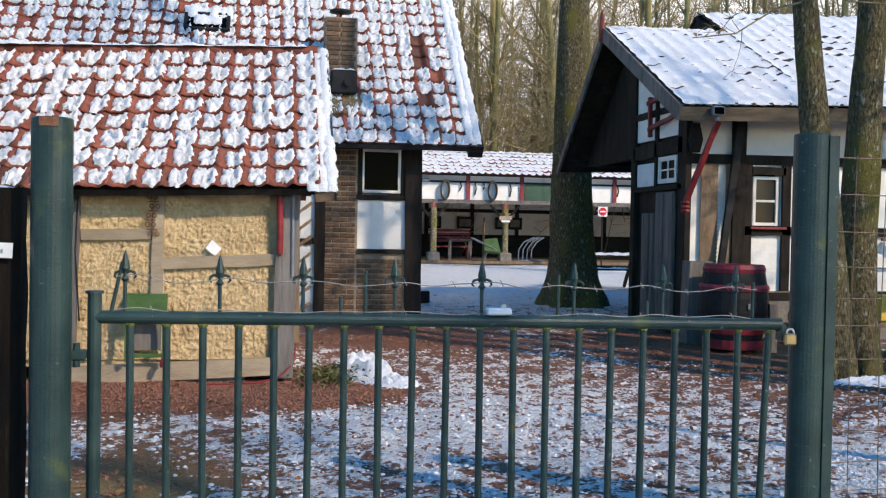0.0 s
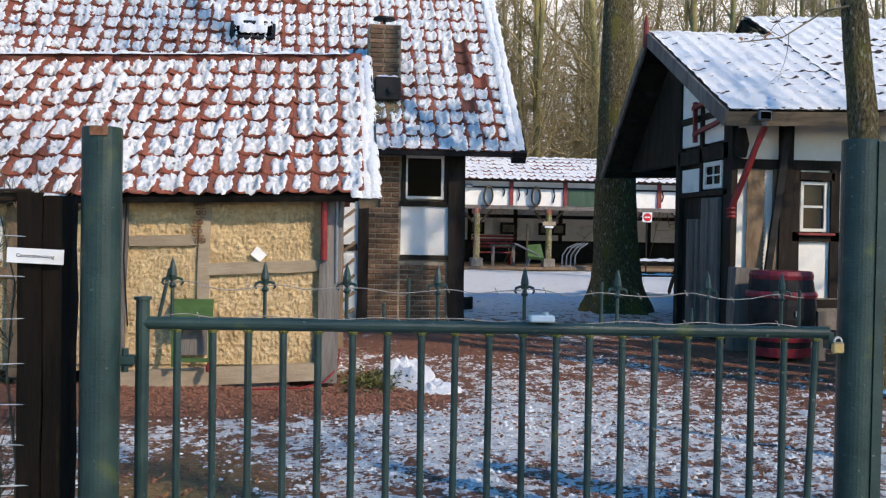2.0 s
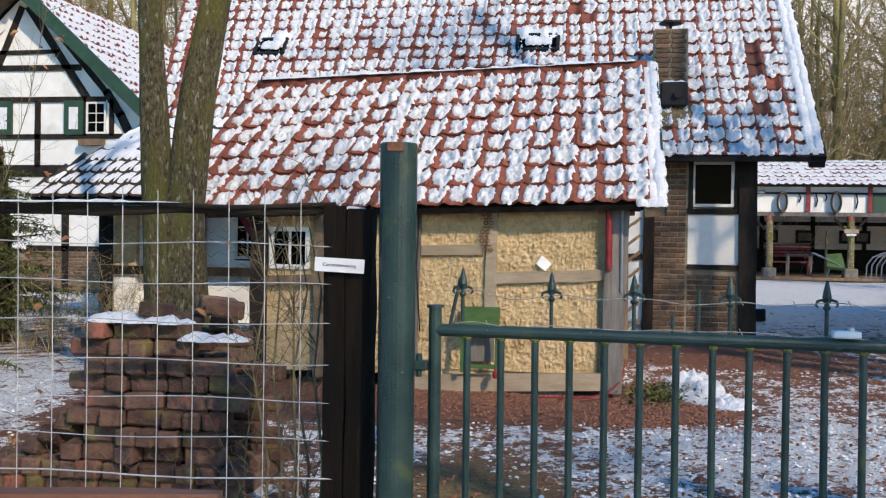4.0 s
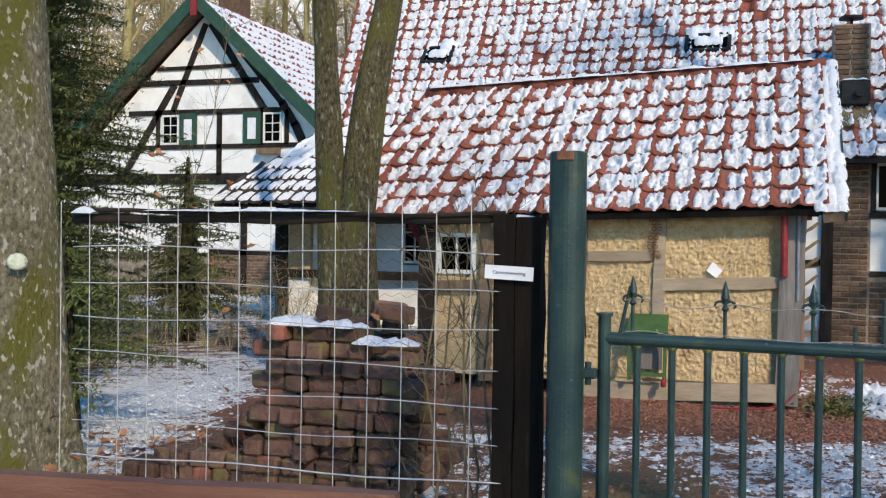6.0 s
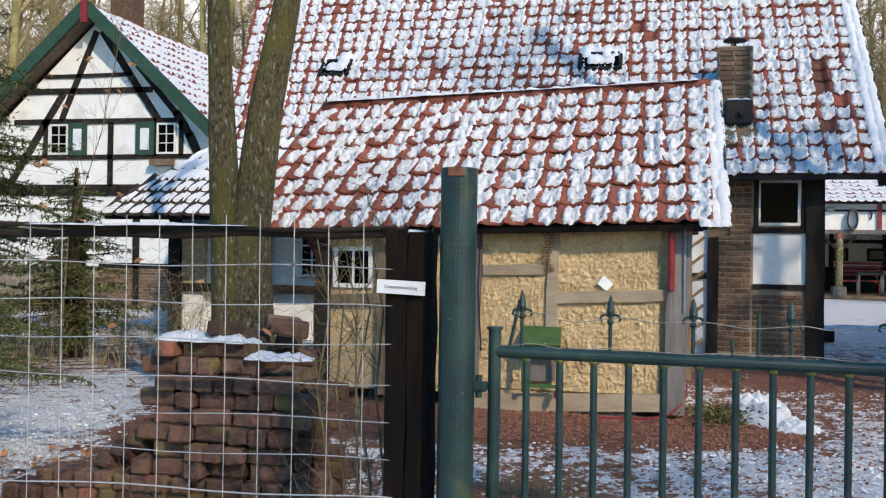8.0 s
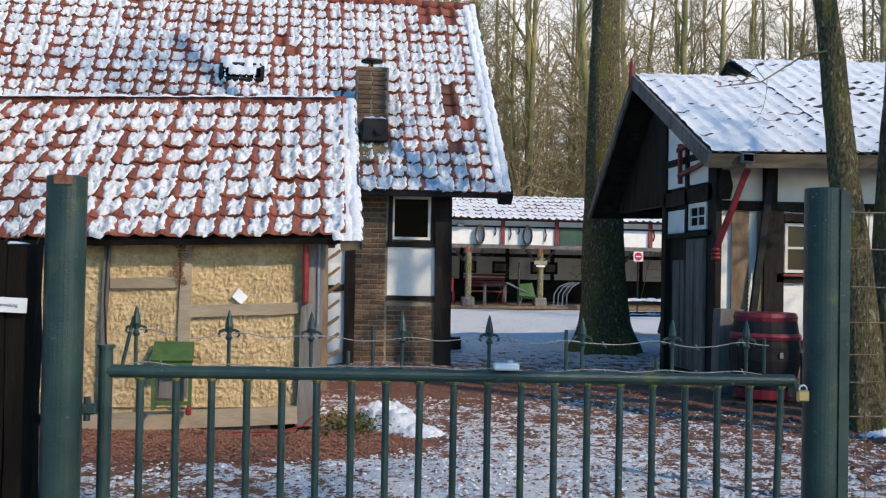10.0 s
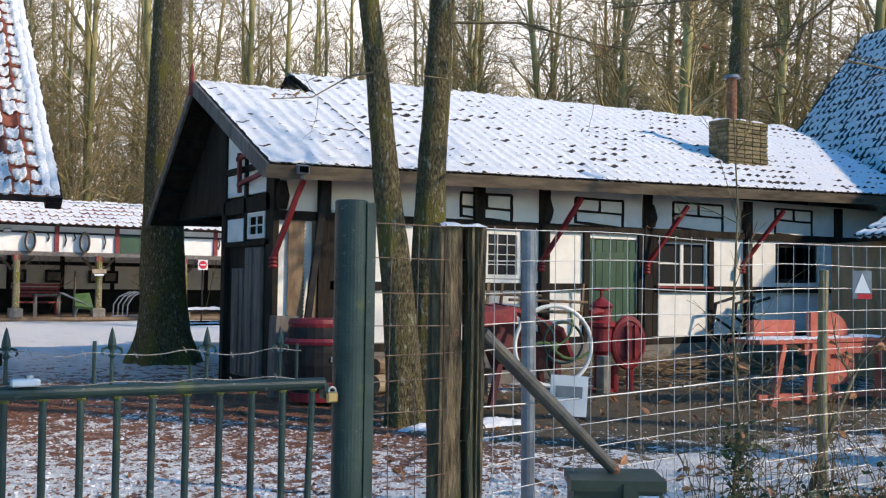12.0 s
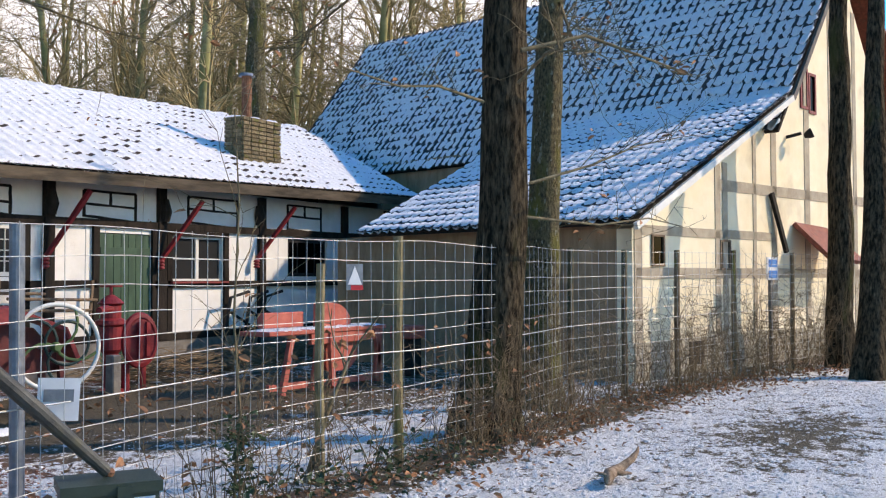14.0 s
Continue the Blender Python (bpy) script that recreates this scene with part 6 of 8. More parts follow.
def bare_tree(name, label, base, height, r0, seed, bark, lean=(0, 0), first=4.0, branches=22, spread=2.6, sub=5, twigs=4, flare=1.5, curve=None, sides=12, twig_mat=None, min_r=0.006, group="", lite=False, up_range=(0.3, 1.5), thick=(0.22, 0.42)):
    """A leafless tree: tapered trunk, and a crown of limbs, branches and twigs."""
    rnd = random.Random(seed)
    base = Vector(base)
    t = thing(name, label, "tree", base, group)
    if curve is None:
        n = 14
        curve = [base + Vector((lean[0] * (i / n) + 0.12 * r0 * 4 * noise.noise(Vector((i * 0.45, seed, 0))), lean[1] * (i / n) + 0.12 * r0 * 4 * noise.noise(Vector((i * 0.45, seed, 9))), height * i / n)) for i in range(n + 1)]
    n = len(curve) - 1
    vs, fs = [], []
    radii = []
    for i in range(n + 1):
        f = i / n
        z = (curve[i].z - base.z)
        radii.append(r0 * (1 - 0.72 * f) * (1 + (flare - 1) * math.exp(-z / 0.28)))
    # finer rings near the foot, with ribs of the root flare
    pts, rr = [], []
    for i in range(n):
        steps = (6 if i == 0 else 2) if lite else max(4, int((curve[i + 1] - curve[i]).length / 0.11))
        for k in range(steps):
            f = k / steps
            pts.append(curve[i].lerp(curve[i + 1], f))
            z = pts[-1].z - base.z
            fr = (i + f) / n
            rr.append(r0 * (1 - 0.72 * fr) * (1 + (flare - 1) * math.exp(-max(z, 0) / 0.28)))
    pts.append(curve[-1])
    rr.append(radii[-1])
    pts[0] = pts[0] - Vector((0, 0, 0.15))
    m = sides * 2 if lite else 52
    limb(vs, fs, pts, rr, m)
    for i in range(len(pts)):
        z = pts[i].z - base.z
        for k in range(m):
            v = Vector(vs[i * m + k])
            o = v - pts[i]
            rib = 1 + 0.22 * math.exp(-max(z, 0) / 0.35) * math.sin(5 * k * math.tau / m + seed) + 0.06 * noise.noise(Vector((6 * k / m, z * 1.5, seed)))
            if not lite:
                rib += 0.085 * abs(noise.noise(Vector((math.cos(k * math.tau / m) * 6.5, math.sin(k * math.tau / m) * 6.5, z * 1.6 + seed)))) - 0.03
            vs[i * m + k] = (pts[i] + o * rib).to_tuple()
    ob = new("trunk", mesh_data("trunk", vs, fs, bark))
    ob.parent = t
    ob.matrix_parent_inverse = Matrix.Translation(-base)
    vs, fs = [], []
    for b in range(branches):
        f = (first / height) + (1 - first / height) * (b + rnd.random()) / branches
        zz = base.z + f * (curve[-1].z - base.z)
        i = max(k for k in range(n) if curve[k].z <= zz + 1e-6)
        p = curve[i].lerp(curve[i + 1], (zz - curve[i].z) / (curve[i + 1].z - curve[i].z))
        a = rnd.random() * math.tau
        up = rnd.uniform(*up_range)
        L = spread * (1.15 - 0.75 * f) * rnd.uniform(0.6, 1.2)
        rb = max(r0 * (1 - 0.72 * f) * rnd.uniform(*thick), min_r * 2)
        bp = grow(rnd, p, Vector((math.cos(a), math.sin(a), up)), L, 5, -0.1)
        limb(vs, fs, bp, [rb * (1 - 0.75 * k / 5) for k in range(6)], 3 if lite else 5)
        for s in range(sub):
            q = bp[rnd.randint(1, 5)]
            w = Vector((math.cos(a + rnd.uniform(-1.3, 1.3)), math.sin(a + rnd.uniform(-1.3, 1.3)), rnd.uniform(-0.1, 1.0)))
            sp = grow(rnd, q, w, L * rnd.uniform(0.3, 0.6), 4, -0.04, 0.25)
            rs = max(rb * 0.38, min_r)
            limb(vs, fs, sp, [rs * (1 - 0.7 * k / 4) for k in range(5)], 3 if lite else 4)
            for tw in range(twigs):
                q2 = sp[rnd.randint(1, 4)]
                w2 = w + Vector((rnd.uniform(-1, 1), rnd.uniform(-1, 1), rnd.uniform(-0.6, 1)))
                tp = grow(rnd, q2, w2, L * rnd.uniform(0.12, 0.3), 1 if lite else 2, 0, 0.3)
                limb(vs, fs, tp, [max(rs * 0.5, min_r * 0.75), min_r * 0.6, min_r * 0.35][:len(tp)], 3)
    if vs:
        ob = new("crown", mesh_data("crown", vs, fs, twig_mat or bark))
        ob.parent = t
        ob.matrix_parent_inverse = Matrix.Translation(-base)
    return t


def V(*a):
    return [Vector(p) for p in a]


bare_tree("oak_tree", "tall mossy oak trunk standing in the snowy yard", (5.34, 17.0, 0), 15, 0.45, 11, M_BARK, (-0.15, 0), 8.5, 16, 3.5, flare=1.4, curve=V((5.34, 17, 0), (5.27, 17, 1.5), (5.24, 17, 3), (5.24, 17, 5.5), (5.3, 17, 9), (5.35, 17, 15)))
bare_tree("young_oak", "slender curved oak with brown bark before the barn", (5.40, 8.85, 0), 8.5, 0.185, 12, M_BARK, first=5.8, branches=12, spread=1.8, flare=1.15,
          curve=V((5.42, 8.82, 0), (5.31, 8.87, 1.45), (5.2, 8.93, 2.43), (5.11, 8.98, 3.47), (4.99, 9.04, 4.5), (4.85, 9.1, 6), (4.75, 9.2, 8.5)))
bare_tree("young_oak", "straight mossy oak trunk before the barn", (5.86, 9.2, 0), 9.5, 0.225, 13, M_BARK, first=6.0, branches=14, spread=2.4, flare=1.15,
          curve=V((5.86, 9.2, 0), (5.86, 9.2, 1.3), (5.9, 9.18, 2.67), (5.98, 9.14, 4.5), (6.05, 9.1, 6.5), (6.1, 9.1, 9.5)))
bare_tree("twin_oak", "grey mossy oak stem of a forked pair", (-3.78, 8.12, 0), 9, 0.185, 14, M_BARK, first=6.2, branches=12, spread=2.2, flare=1.2,
          curve=V((-3.72, 8.15, 0), (-3.73, 8.15, 0.8), (-3.77, 8.14, 1.5), (-3.82, 8.11, 2.5), (-3.86, 8.1, 3.5), (-3.95, 8.1, 6), (-4.0, 8.0, 9)))
bare_tree("twin_oak", "grey mossy oak stem leaning away from its twin", (-3.52, 8.2, 0), 9, 0.235, 15, M_BARK, first=6.2, branches=12, spread=2.4, flare=1.2,
          curve=V((-3.56, 8.22, 0), (-3.57, 8.22, 0.8), (-3.58, 8.21, 1.6), (-3.47, 8.25, 2.65), (-3.31, 8.32, 3.6), (-3.0, 8.4, 6), (-2.9, 8.5, 9)))
bare_tree("beech_tree", "thick lichen-spotted tree trunk beside the fence", (-4.02, 4.38, 0), 10, 0.36, 16, M_BARKGREY, first=6.0, branches=10, spread=3, flare=1.1,
          curve=V((-4.02, 4.40, 0), (-4.02, 4.39, 1.2), (-4.05, 4.36, 2.7), (-4.1, 4.35, 5), (-4.1, 4.3, 10)))
bare_tree("oak_tree", "thick dark oak trunk behind the wire fence", (8.56, 4.29, 0), 16, 0.308, 17, M_BARKDARK, first=6.5, branches=30, spread=5.0, flare=1.2,
          curve=V((8.49, 4.30, 0), (8.59, 4.25, 0.6), (8.65, 4.15, 1.95), (8.67, 4.12, 4.1), (8.72, 4.1, 7), (8.77, 4.05, 11), (8.67, 4.05, 16)))
bare_tree("oak_tree", "mossy oak trunk just behind its dark neighbour", (10.5, 4.65, 0), 12, 0.223, 18, M_BARK, first=6.8, branches=26, spread=4.4, flare=1.15,
          curve=V((10.5, 4.65, 0), (10.52, 4.61, 2), (10.56, 4.51, 4.5), (10.68, 4.46, 7), (10.8, 4.36, 12)))
bare_tree("oak_tree", "dark leaning trunk at the edge of the snowy lane", (16.02, 1.95, 0), 10, 0.25, 19, M_BARKDARK, first=7, branches=6, spread=3, flare=1.25,
          curve=V((15.97, 1.95, 0), (16.2, 1.92, 1.0), (16.5, 1.9, 2.5), (16.9, 1.95, 4.5), (17.3, 1.9, 7), (17.5, 1.9, 10)))
bare_tree("oak_tree", "dark trunk in front of the cream gable", (17.69, 2.6, 0), 11, 0.23, 20, M_BARKDARK, first=6.5, branches=7, spread=2.6, flare=1.2)
bare_tree("oak_tree", "tall dark trunk rising behind the barn", (20.55, 17.72, 0), 17, 0.37, 22, M_BARK, first=8, branches=18, spread=4, flare=1.2)

# Out of view; added so its crown dapples the brick stack and left fence.
bare_tree("oak_tree", "unseen bare oak added across the lane for dappled shade", (12.4, -10.0, 0), 17, 0.22, 30, M_BARK, (0.4, 0.2), 7.0, 46, 5.0, 7, 5, 1.2, sides=8)

# the wood behind: a few trees built once, then repeated
TEMPL = []
for k in range(5):
    TEMPL.append(bare_tree("forest_tree", "bare greenish-brown forest tree in winter", (60 + k * 6, 70, 0), 17 + k, 0.17 + 0.025 * k, 200 + k, M_FOREST, (random.Random(k).uniform(-2, 2), random.Random(k).uniform(-1, 1)), 1.6 + 0.9 * k, 32, 4.8, 7, 5, 1.2, None, 4, M_TWIG, 0.014, "wood behind the yard", True, (0.5, 2.4), (0.3, 0.62)))
rw = random.Random(77)
spots = []
for tries in range(6000):
    x, y = rw.uniform(-60, 66), 24 + 62 * rw.random() ** 1.4
    if x - 0.2 * y > 60 or any((x - a) ** 2 + (y - b) ** 2 < (4.0 if y < 50 else 6.0) for a, b in spots):
        continue
    if 1 < x < 23 and y < 41:
        continue
    if -19 < x < -7.5 and y < 32.5:
        continue
    if -9 < x < 3.5 and y < 22:
        continue
    if x < -19 and y < 26 or x > 4.5 and y < 21:
        continue
    if 13 < x < 30 and y < 24:
        continue
    if len(spots) > 190:
        break
    spots.append((x, y))
for x, y in spots:
    copy_thing(rw.choice(TEMPL), Matrix.Translation((x, y, -0.05)) @ Matrix.Rotation(rw.random() * math.tau, 4, "Z") @ Matrix.Scale(rw.uniform(0.75, 1.2), 4))

# slim straight stems crowd the edge of the wood
SLIM = [bare_tree("forest_tree", "slim straight forest tree with olive bark", (90 + k * 5, 75, 0), 19 + k, 0.15 + 0.02 * k, 220 + k, M_FOREST, (random.Random(k + 9).uniform(-2.2, 2.2), 0.4), 1.5 + 1.0 * k, 26, 3.6, 5, 4, 1.15, None, 4, M_TWIG, 0.013, "wood behind the yard", True, (0.8, 2.6), (0.3, 0.6)) for k in range(3)]
for k in range(105):
    x, y = rw.uniform(-32, 62), rw.uniform(41.5, 64)
    copy_thing(rw.choice(SLIM), Matrix.Translation((x, y, -0.05)) @ Matrix.Rotation(rw.random() * math.tau, 4, "Z") @ Matrix.Scale(rw.uniform(0.8, 1.2), 4))


# undergrowth: thickets of bare stems that no one could count
def thicket(name, label, region, count, h, seed, r=0.006, material=None):
    rnd = random.Random(seed)
    vs, fs = [], []
    for i in range(count):
        x, y = region(rnd)
        L = h * rnd.uniform(0.5, 1.15)
        p = grow(rnd, Vector((x, y, ground_height(x, y) - 0.03 if abs(x) < 18 and 0 < y < 37 else 0)), Vector((rnd.uniform(-0.5, 0.5), rnd.uniform(-0.5, 0.5), 1)), L, 5, 0, 0.2)
        limb(vs, fs, p, [r * (1 - 0.75 * k / 5) for k in range(6)], 3)
        for s in range(6):
            q = p[rnd.randint(1, 5)]
            tp = grow(rnd, q, Vector((rnd.uniform(-1, 1), rnd.uniform(-1, 1), rnd.uniform(-0.1, 0.9))), L * rnd.uniform(0.15, 0.4), 3, 0, 0.3)
            limb(vs, fs, tp, [r * 0.6 * (1 - 0.6 * k / 3) for k in range(4)], 3)
    ob = new(name, mesh_data(name, vs, fs, material or M_TWIG))
    return tagged(ob, label, "shrubs", kind="stuff")


thicket("forest_undergrowth", "tangle of bare saplings in the wood", lambda r: (r.uniform(-45, 60), r.uniform(41, 66)), 3800, 13.5, 301, 0.024)
thicket("forest_undergrowth", "tangle of bare saplings behind the barn", lambda r: (r.uniform(3 + 7 * (r.random() < 0.0), 34), r.uniform(41, 52)), 900, 11, 302, 0.024)
thicket("forest_undergrowth", "low brown brushwood at the wood's edge", lambda r: (r.uniform(-45, 60), r.uniform(40, 60)), 1700, 4.5, 304, 0.022)
thicket("forest_undergrowth", "tangle of bare saplings behind the gabled house", lambda r: (r.uniform(-40, -19), r.uniform(22, 40)), 420, 8, 303, 0.016)


def spruce(base, height, seed, spread):
    rnd = random.Random(seed)
    base = Vector(base)
    t = thing("spruce", "dark green spruce with drooping branches", "tree", base, "spruces on the left")
    bm = tube(BM(), [base, base + Vector((0, 0, height * 0.5)), base + Vector((0, 0, height))], [0.14, 0.09, 0.02], 10)
    part("trunk", bm, M_BARKDARK, t)
    vs, fs = [], []
    nb = int(height * 32)
    for b in range(nb):
        f = (b + rnd.random()) / nb
        z = 0.35 + f * (height - 0.4)
        L = spread * (1 - f) ** 0.75 * rnd.uniform(0.6, 1.1) + 0.15
        a = rnd.random() * math.tau
        p = grow(rnd, base + Vector((0, 0, z)), Vector((math.cos(a), math.sin(a), 0.12)), L, 5, 0.07, 0.1)
        limb(vs, fs, p, [0.014 * (1 - 0.7 * k / 5) for k in range(6)], 3)
        n = int(L * 20)
        for s in range(n):
            g = (s + rnd.random()) / n * 4.99
            q = p[int(g)].lerp(p[int(g) + 1], g - int(g))
            side = 1 if s % 2 else -1
            w = Vector((-math.sin(a) * side + math.cos(a) * 0.7, math.cos(a) * side + math.sin(a) * 0.7, rnd.uniform(-0.55, 0.05))).normalized()
            l2 = (0.12 + 0.3 * (1 - g / 5)) * rnd.uniform(0.6, 1.2) * min(1, L)
            for k in range(int(l2 * 60) + 4):
                c = q + w * (l2 * k / (int(l2 * 60) + 4))
                nd = (w * 0.7 + Vector((rnd.uniform(-1, 1), rnd.uniform(-1, 1), rnd.uniform(-0.8, 0.8)))).normalized() * rnd.uniform(0.04, 0.085)
                o = nd.cross(Vector((0.3, 0.2, 1))).normalized() * 0.0095
                i = len(vs)
                vs.extend(((c - o).to_tuple(), (c + o).to_tuple(), (c + nd).to_tuple()))
                fs.append((i, i + 1, i + 2))
    ob = new("crown", mesh_data("crown", vs, fs, M_NEEDLE, False))
    ob.parent = t
    ob.matrix_parent_inverse = Matrix.Translation(-base)
    return t


spruce((-7.95, 9.35, 0), 6.8, 401, 1.9)
spruce((-7.3, 11.3, 0), 2.4, 406, 1.05)
spruce((-6.6, 7.0, 0), 4.2, 402, 1.3)
spruce((-8.0, 12.5, 0), 2.1, 403, 0.8)
spruce((-9.6, 11.5, 0), 6.5, 404, 1.7)
spruce((-4.75, 5.75, 0), 1.35, 405, 0.95)


# ---------------------------------------------------------------- left fence, sign and brick stack
def wire(parent, pts, r, m, name="wire"):
    return part(name, tube(BM(), pts, r, 5), m, parent)


def left_fence():
    f = thing("mesh_fence", "welded wire mesh fence with wooden top rail", "fence", (-2, 3.9, 0))
    A, B = Vector((-3.45, 3.77, 0)), Vector((-1.06, 3.94, 0))
    d = (B - A)
    L = d.length
    n = 17
    for i in range(3, n):
        p = A + d * ((i * 0.1486 - 0.12) / L) if i * 0.1486 > 0.12 else A
        wire(f, [p + Vector((0, -0.05, 0.02)), p + Vector((0.004, -0.05, 0.8)), p + Vector((0, -0.05, 1.555 + RB.uniform(-0.015, 0.015)))], 0.0021, M_WIRE, "upright_wire")
    for z in (1.34, 1.18, 1.02, 0.86, 0.71, 0.55, 0.39, 0.25, 0.1):
        A2 = A.lerp(B, 0.165)
        pts = [A2.lerp(B + Vector((0.03, 0, 0)), k / 10) + Vector((0, -0.055, z + 0.008 * math.sin(k * 1.1 + z * 9))) for k in range(11)]
        wire(f, pts, 0.0036 if z == 0.39 else 0.0023, M_WIRE, "cross_wire")
    bm = BM()
    tube(bm, [A.lerp(B, 0.15 + 0.85 * k / 12) + Vector((0, 0.006 * math.sin(2.3 * k), 1.463 + 0.0018 * k + 0.004 * math.sin(1.7 * k))) for k in range(13)], [0.021 + 0.004 * math.sin(1.3 * k + 0.6) for k in range(13)], 12)
    part("top_rail", bm, M_DARKRAIL, f, "weathered half-round top rail")
    pts = [A.lerp(B, 0.16 + 0.84 * k / 14) + Vector((0, -0.03, 1.498 + 0.008 * math.sin(k))) for k in range(15)]
    part("iron_strip", tube(BM(), pts, 0.010, 6), M_DARKRAIL, f)
    snow_strip("snow_cap", (-3.06, 3.75, 1.495), (-2.95, 3.76, 1.495), 0.07, 0.035, 90, "snow clump on the fence rail")
    snow_strip("snow_cap", (-2.7, 3.77, 1.508), (-1.7, 3.86, 1.512), 0.05, 0.018, 91, "snow on the fence rail", 0.3)
    # fine hexagonal netting wires
    bm = BM()
    rnd = random.Random(2)
    for r in range(26):
        z = 0.2 + r * 0.05
        pts = [A.lerp(B, 0.17 + 0.83 * k / 60) + Vector((0, 0.005, z + (0.011 if (k + r) % 2 else -0.011) + rnd.uniform(-0.006, 0.006))) for k in range(61)]
        tube(bm, pts, 0.0010, 3, False)
    ob = part("netting", bm, M_RUSTWIRE, f, "thin sagging chicken wire")
    ob["kind"] = "stuff"
    p = thing("fence_post", "black weathered square post beside the gate", "fence post", (-1.0, 3.95, 0))
    part("post", beam(BM(), (-1.055, 3.99, -0.1), (-1.06, 3.99, 1.5), 0.085, 0.11, (0, -1, 0), 8, 0.005), M_DARKPOST, p)
    part("post_half", beam(BM(), (-0.955, 4.0, -0.1), (-0.96, 4.0, 1.49), 0.10, 0.11, (0, -1, 0), 8, 0.005), M_DARKPOST, p)
    snow_strip("snow_cap", (-1.05, 3.93, 1.495), (-0.93, 3.94, 1.49), 0.08, 0.03, 92, "snow on the post")
    s = thing("camera_notice", "white notice strip fixed to the black post", "sign", (-1.07, 3.83, 1.29))
    m = Matrix.Translation((-1.03, 3.862, 1.262)) @ pose(0, 0, 0, 0, 2.5, 4)
    part("plate", box(BM(), -0.1, 0.1, -0.003, 0.003, -0.028, 0.028, m=m), M_PAPER, s)
    cu = bpy.data.curves.new("lettering", "FONT")
    cu.body, cu.size, cu.align_x, cu.align_y, cu.extrude = "Camerabewaking", 0.0195, "CENTER", "CENTER", 0.0004
    tmp = bpy.data.objects.new("lettering", cu)
    scene.collection.objects.link(tmp)
    bpy.context.view_layer.update()
    me = bpy.data.meshes.new_from_object(tmp.evaluated_get(bpy.context.evaluated_depsgraph_get()))
    bpy.data.objects.remove(tmp)
    me.materials.clear()
    me.materials.append(M_INK)
    me.transform(m @ Matrix.Translation((0.0, -0.0045, 0.0)) @ pose(0, 0, 0, 90))
    ob = new("lettering", me)
    ob.parent = s
    ob.matrix_parent_inverse = Matrix.Translation(-THING_AT[s])
    # plank in the near corner
    k = thing("barrier", "low reddish-brown wooden barrier beside the lane", "barrier", (-1.9, 2.2, 0))
    part("plank", beam(BM(), (-3.3, 2.03, 0.655), (-0.95, 2.42, 0.655), 0.15, 0.06, (0.16, -0.98, 0), 8, 0.004), M_REDPLANK, k)
    for x, y in ((-2.7, 2.16), (-1.1, 2.43)):
        part("stake", beam(BM(), (x, y, -0.1), (x, y, 0.7), 0.09, 0.07), M_REDPLANK, k)


M_DARKRAIL = mat("dark_mossy_rail", (0.010, 0.007, 0.005), (0.045, 0.028, 0.017), 12, 0.9, 0.8, 40, stretch=(0.2, 1, 1), c3=(0.09, 0.10, 0.03), s3=4, t3=0.62)
M_REDPLANK = mat("wet_red_brown_wood", (0.14, 0.055, 0.035), (0.24, 0.11, 0.07), 7, 0.5, 0.4, 40, stretch=(0.2, 1, 1))
left_fence()


def brick_stack():
    s = thing("brick_stack", "stack of old clinker bricks with snow on top", "brick stack", (-2.3, 5.1, 0))
    rnd = random.Random(12)
    me = []
    for k in range(4):
        bm = box(BM(), -0.105, 0.105, -0.05, 0.05, 0, 0.088, bev=0.012)
        for v in bm.verts:
            v.co += Vector((rnd.uniform(-1, 1), rnd.uniform(-1, 1), rnd.uniform(-1, 1))) * 0.005
        me.append(mesh_of("brick", bm, M_PAVER))
    # Filler box; the shade between the bricks is its near-black colour.
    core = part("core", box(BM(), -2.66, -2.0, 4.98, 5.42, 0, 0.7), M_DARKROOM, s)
    hold = core
    tops = []
    for row in range(10):
        z = row * 0.092
        x0, x1 = -2.80 + 0.008 * row, -1.90 - 0.012 * row - (0.1 if row > 7 else 0)
        for col, yy in enumerate((4.9, 5.2, 5.46)):
            x = x0 + (0.1 if (row + col) % 2 else 0.0)
            while x < x1:
                head = rnd.random() < 0.5
                stp = 0.112 if head else 0.22
                if row == 9 and (rnd.random() < 0.25 or x < x0 + 0.1):
                    x += stp
                    continue
                piece("brick", rnd.choice(me), hold, pose(x + stp / 2 + rnd.uniform(-0.006, 0.006), yy + rnd.uniform(-0.02, 0.02), z + rnd.uniform(-0.004, 0.004), rnd.uniform(-2, 2), rnd.uniform(-2.5, 2.5), (90 if head else 0) + rnd.uniform(-5, 5)))
                x += stp
    for x, y, z, rz in ((-2.33, 5.0, 0.92, 80), (-2.05, 5.25, 0.92, 20), (-2.15, 5.4, 0.93, 35)):
        piece("brick", rnd.choice(me), hold, pose(x, y, z, 4, 8, rz))
    for i in range(16):
        row = i // 8
        piece("brick", rnd.choice(me), hold, pose(-3.5 + (i % 8) * 0.115 + row * 0.2, 4.92 + rnd.uniform(-0.02, 0.02), row * 0.092, 0, rnd.uniform(-2, 2), 90 + rnd.uniform(-6, 6)))
    for i in range(5):
        piece("brick", rnd.choice(me), hold, pose(-2.98 + i * 0.09, 4.95, 0.15 + i * 0.065, 0, 35, 90 + rnd.uniform(-10, 10)))
    for k in range(8):
        x = -2.66 + k * 0.10
        snow_strip("snow_cap", (x, 4.86 + 0.05 * (k % 2), 0.915 if k < 5 else 0.83), (x + 0.17, 4.95, 0.915 if k < 5 else 0.83), 0.2, 0.05, 100 + k, "snow on the brick stack", 0.1)


brick_stack()


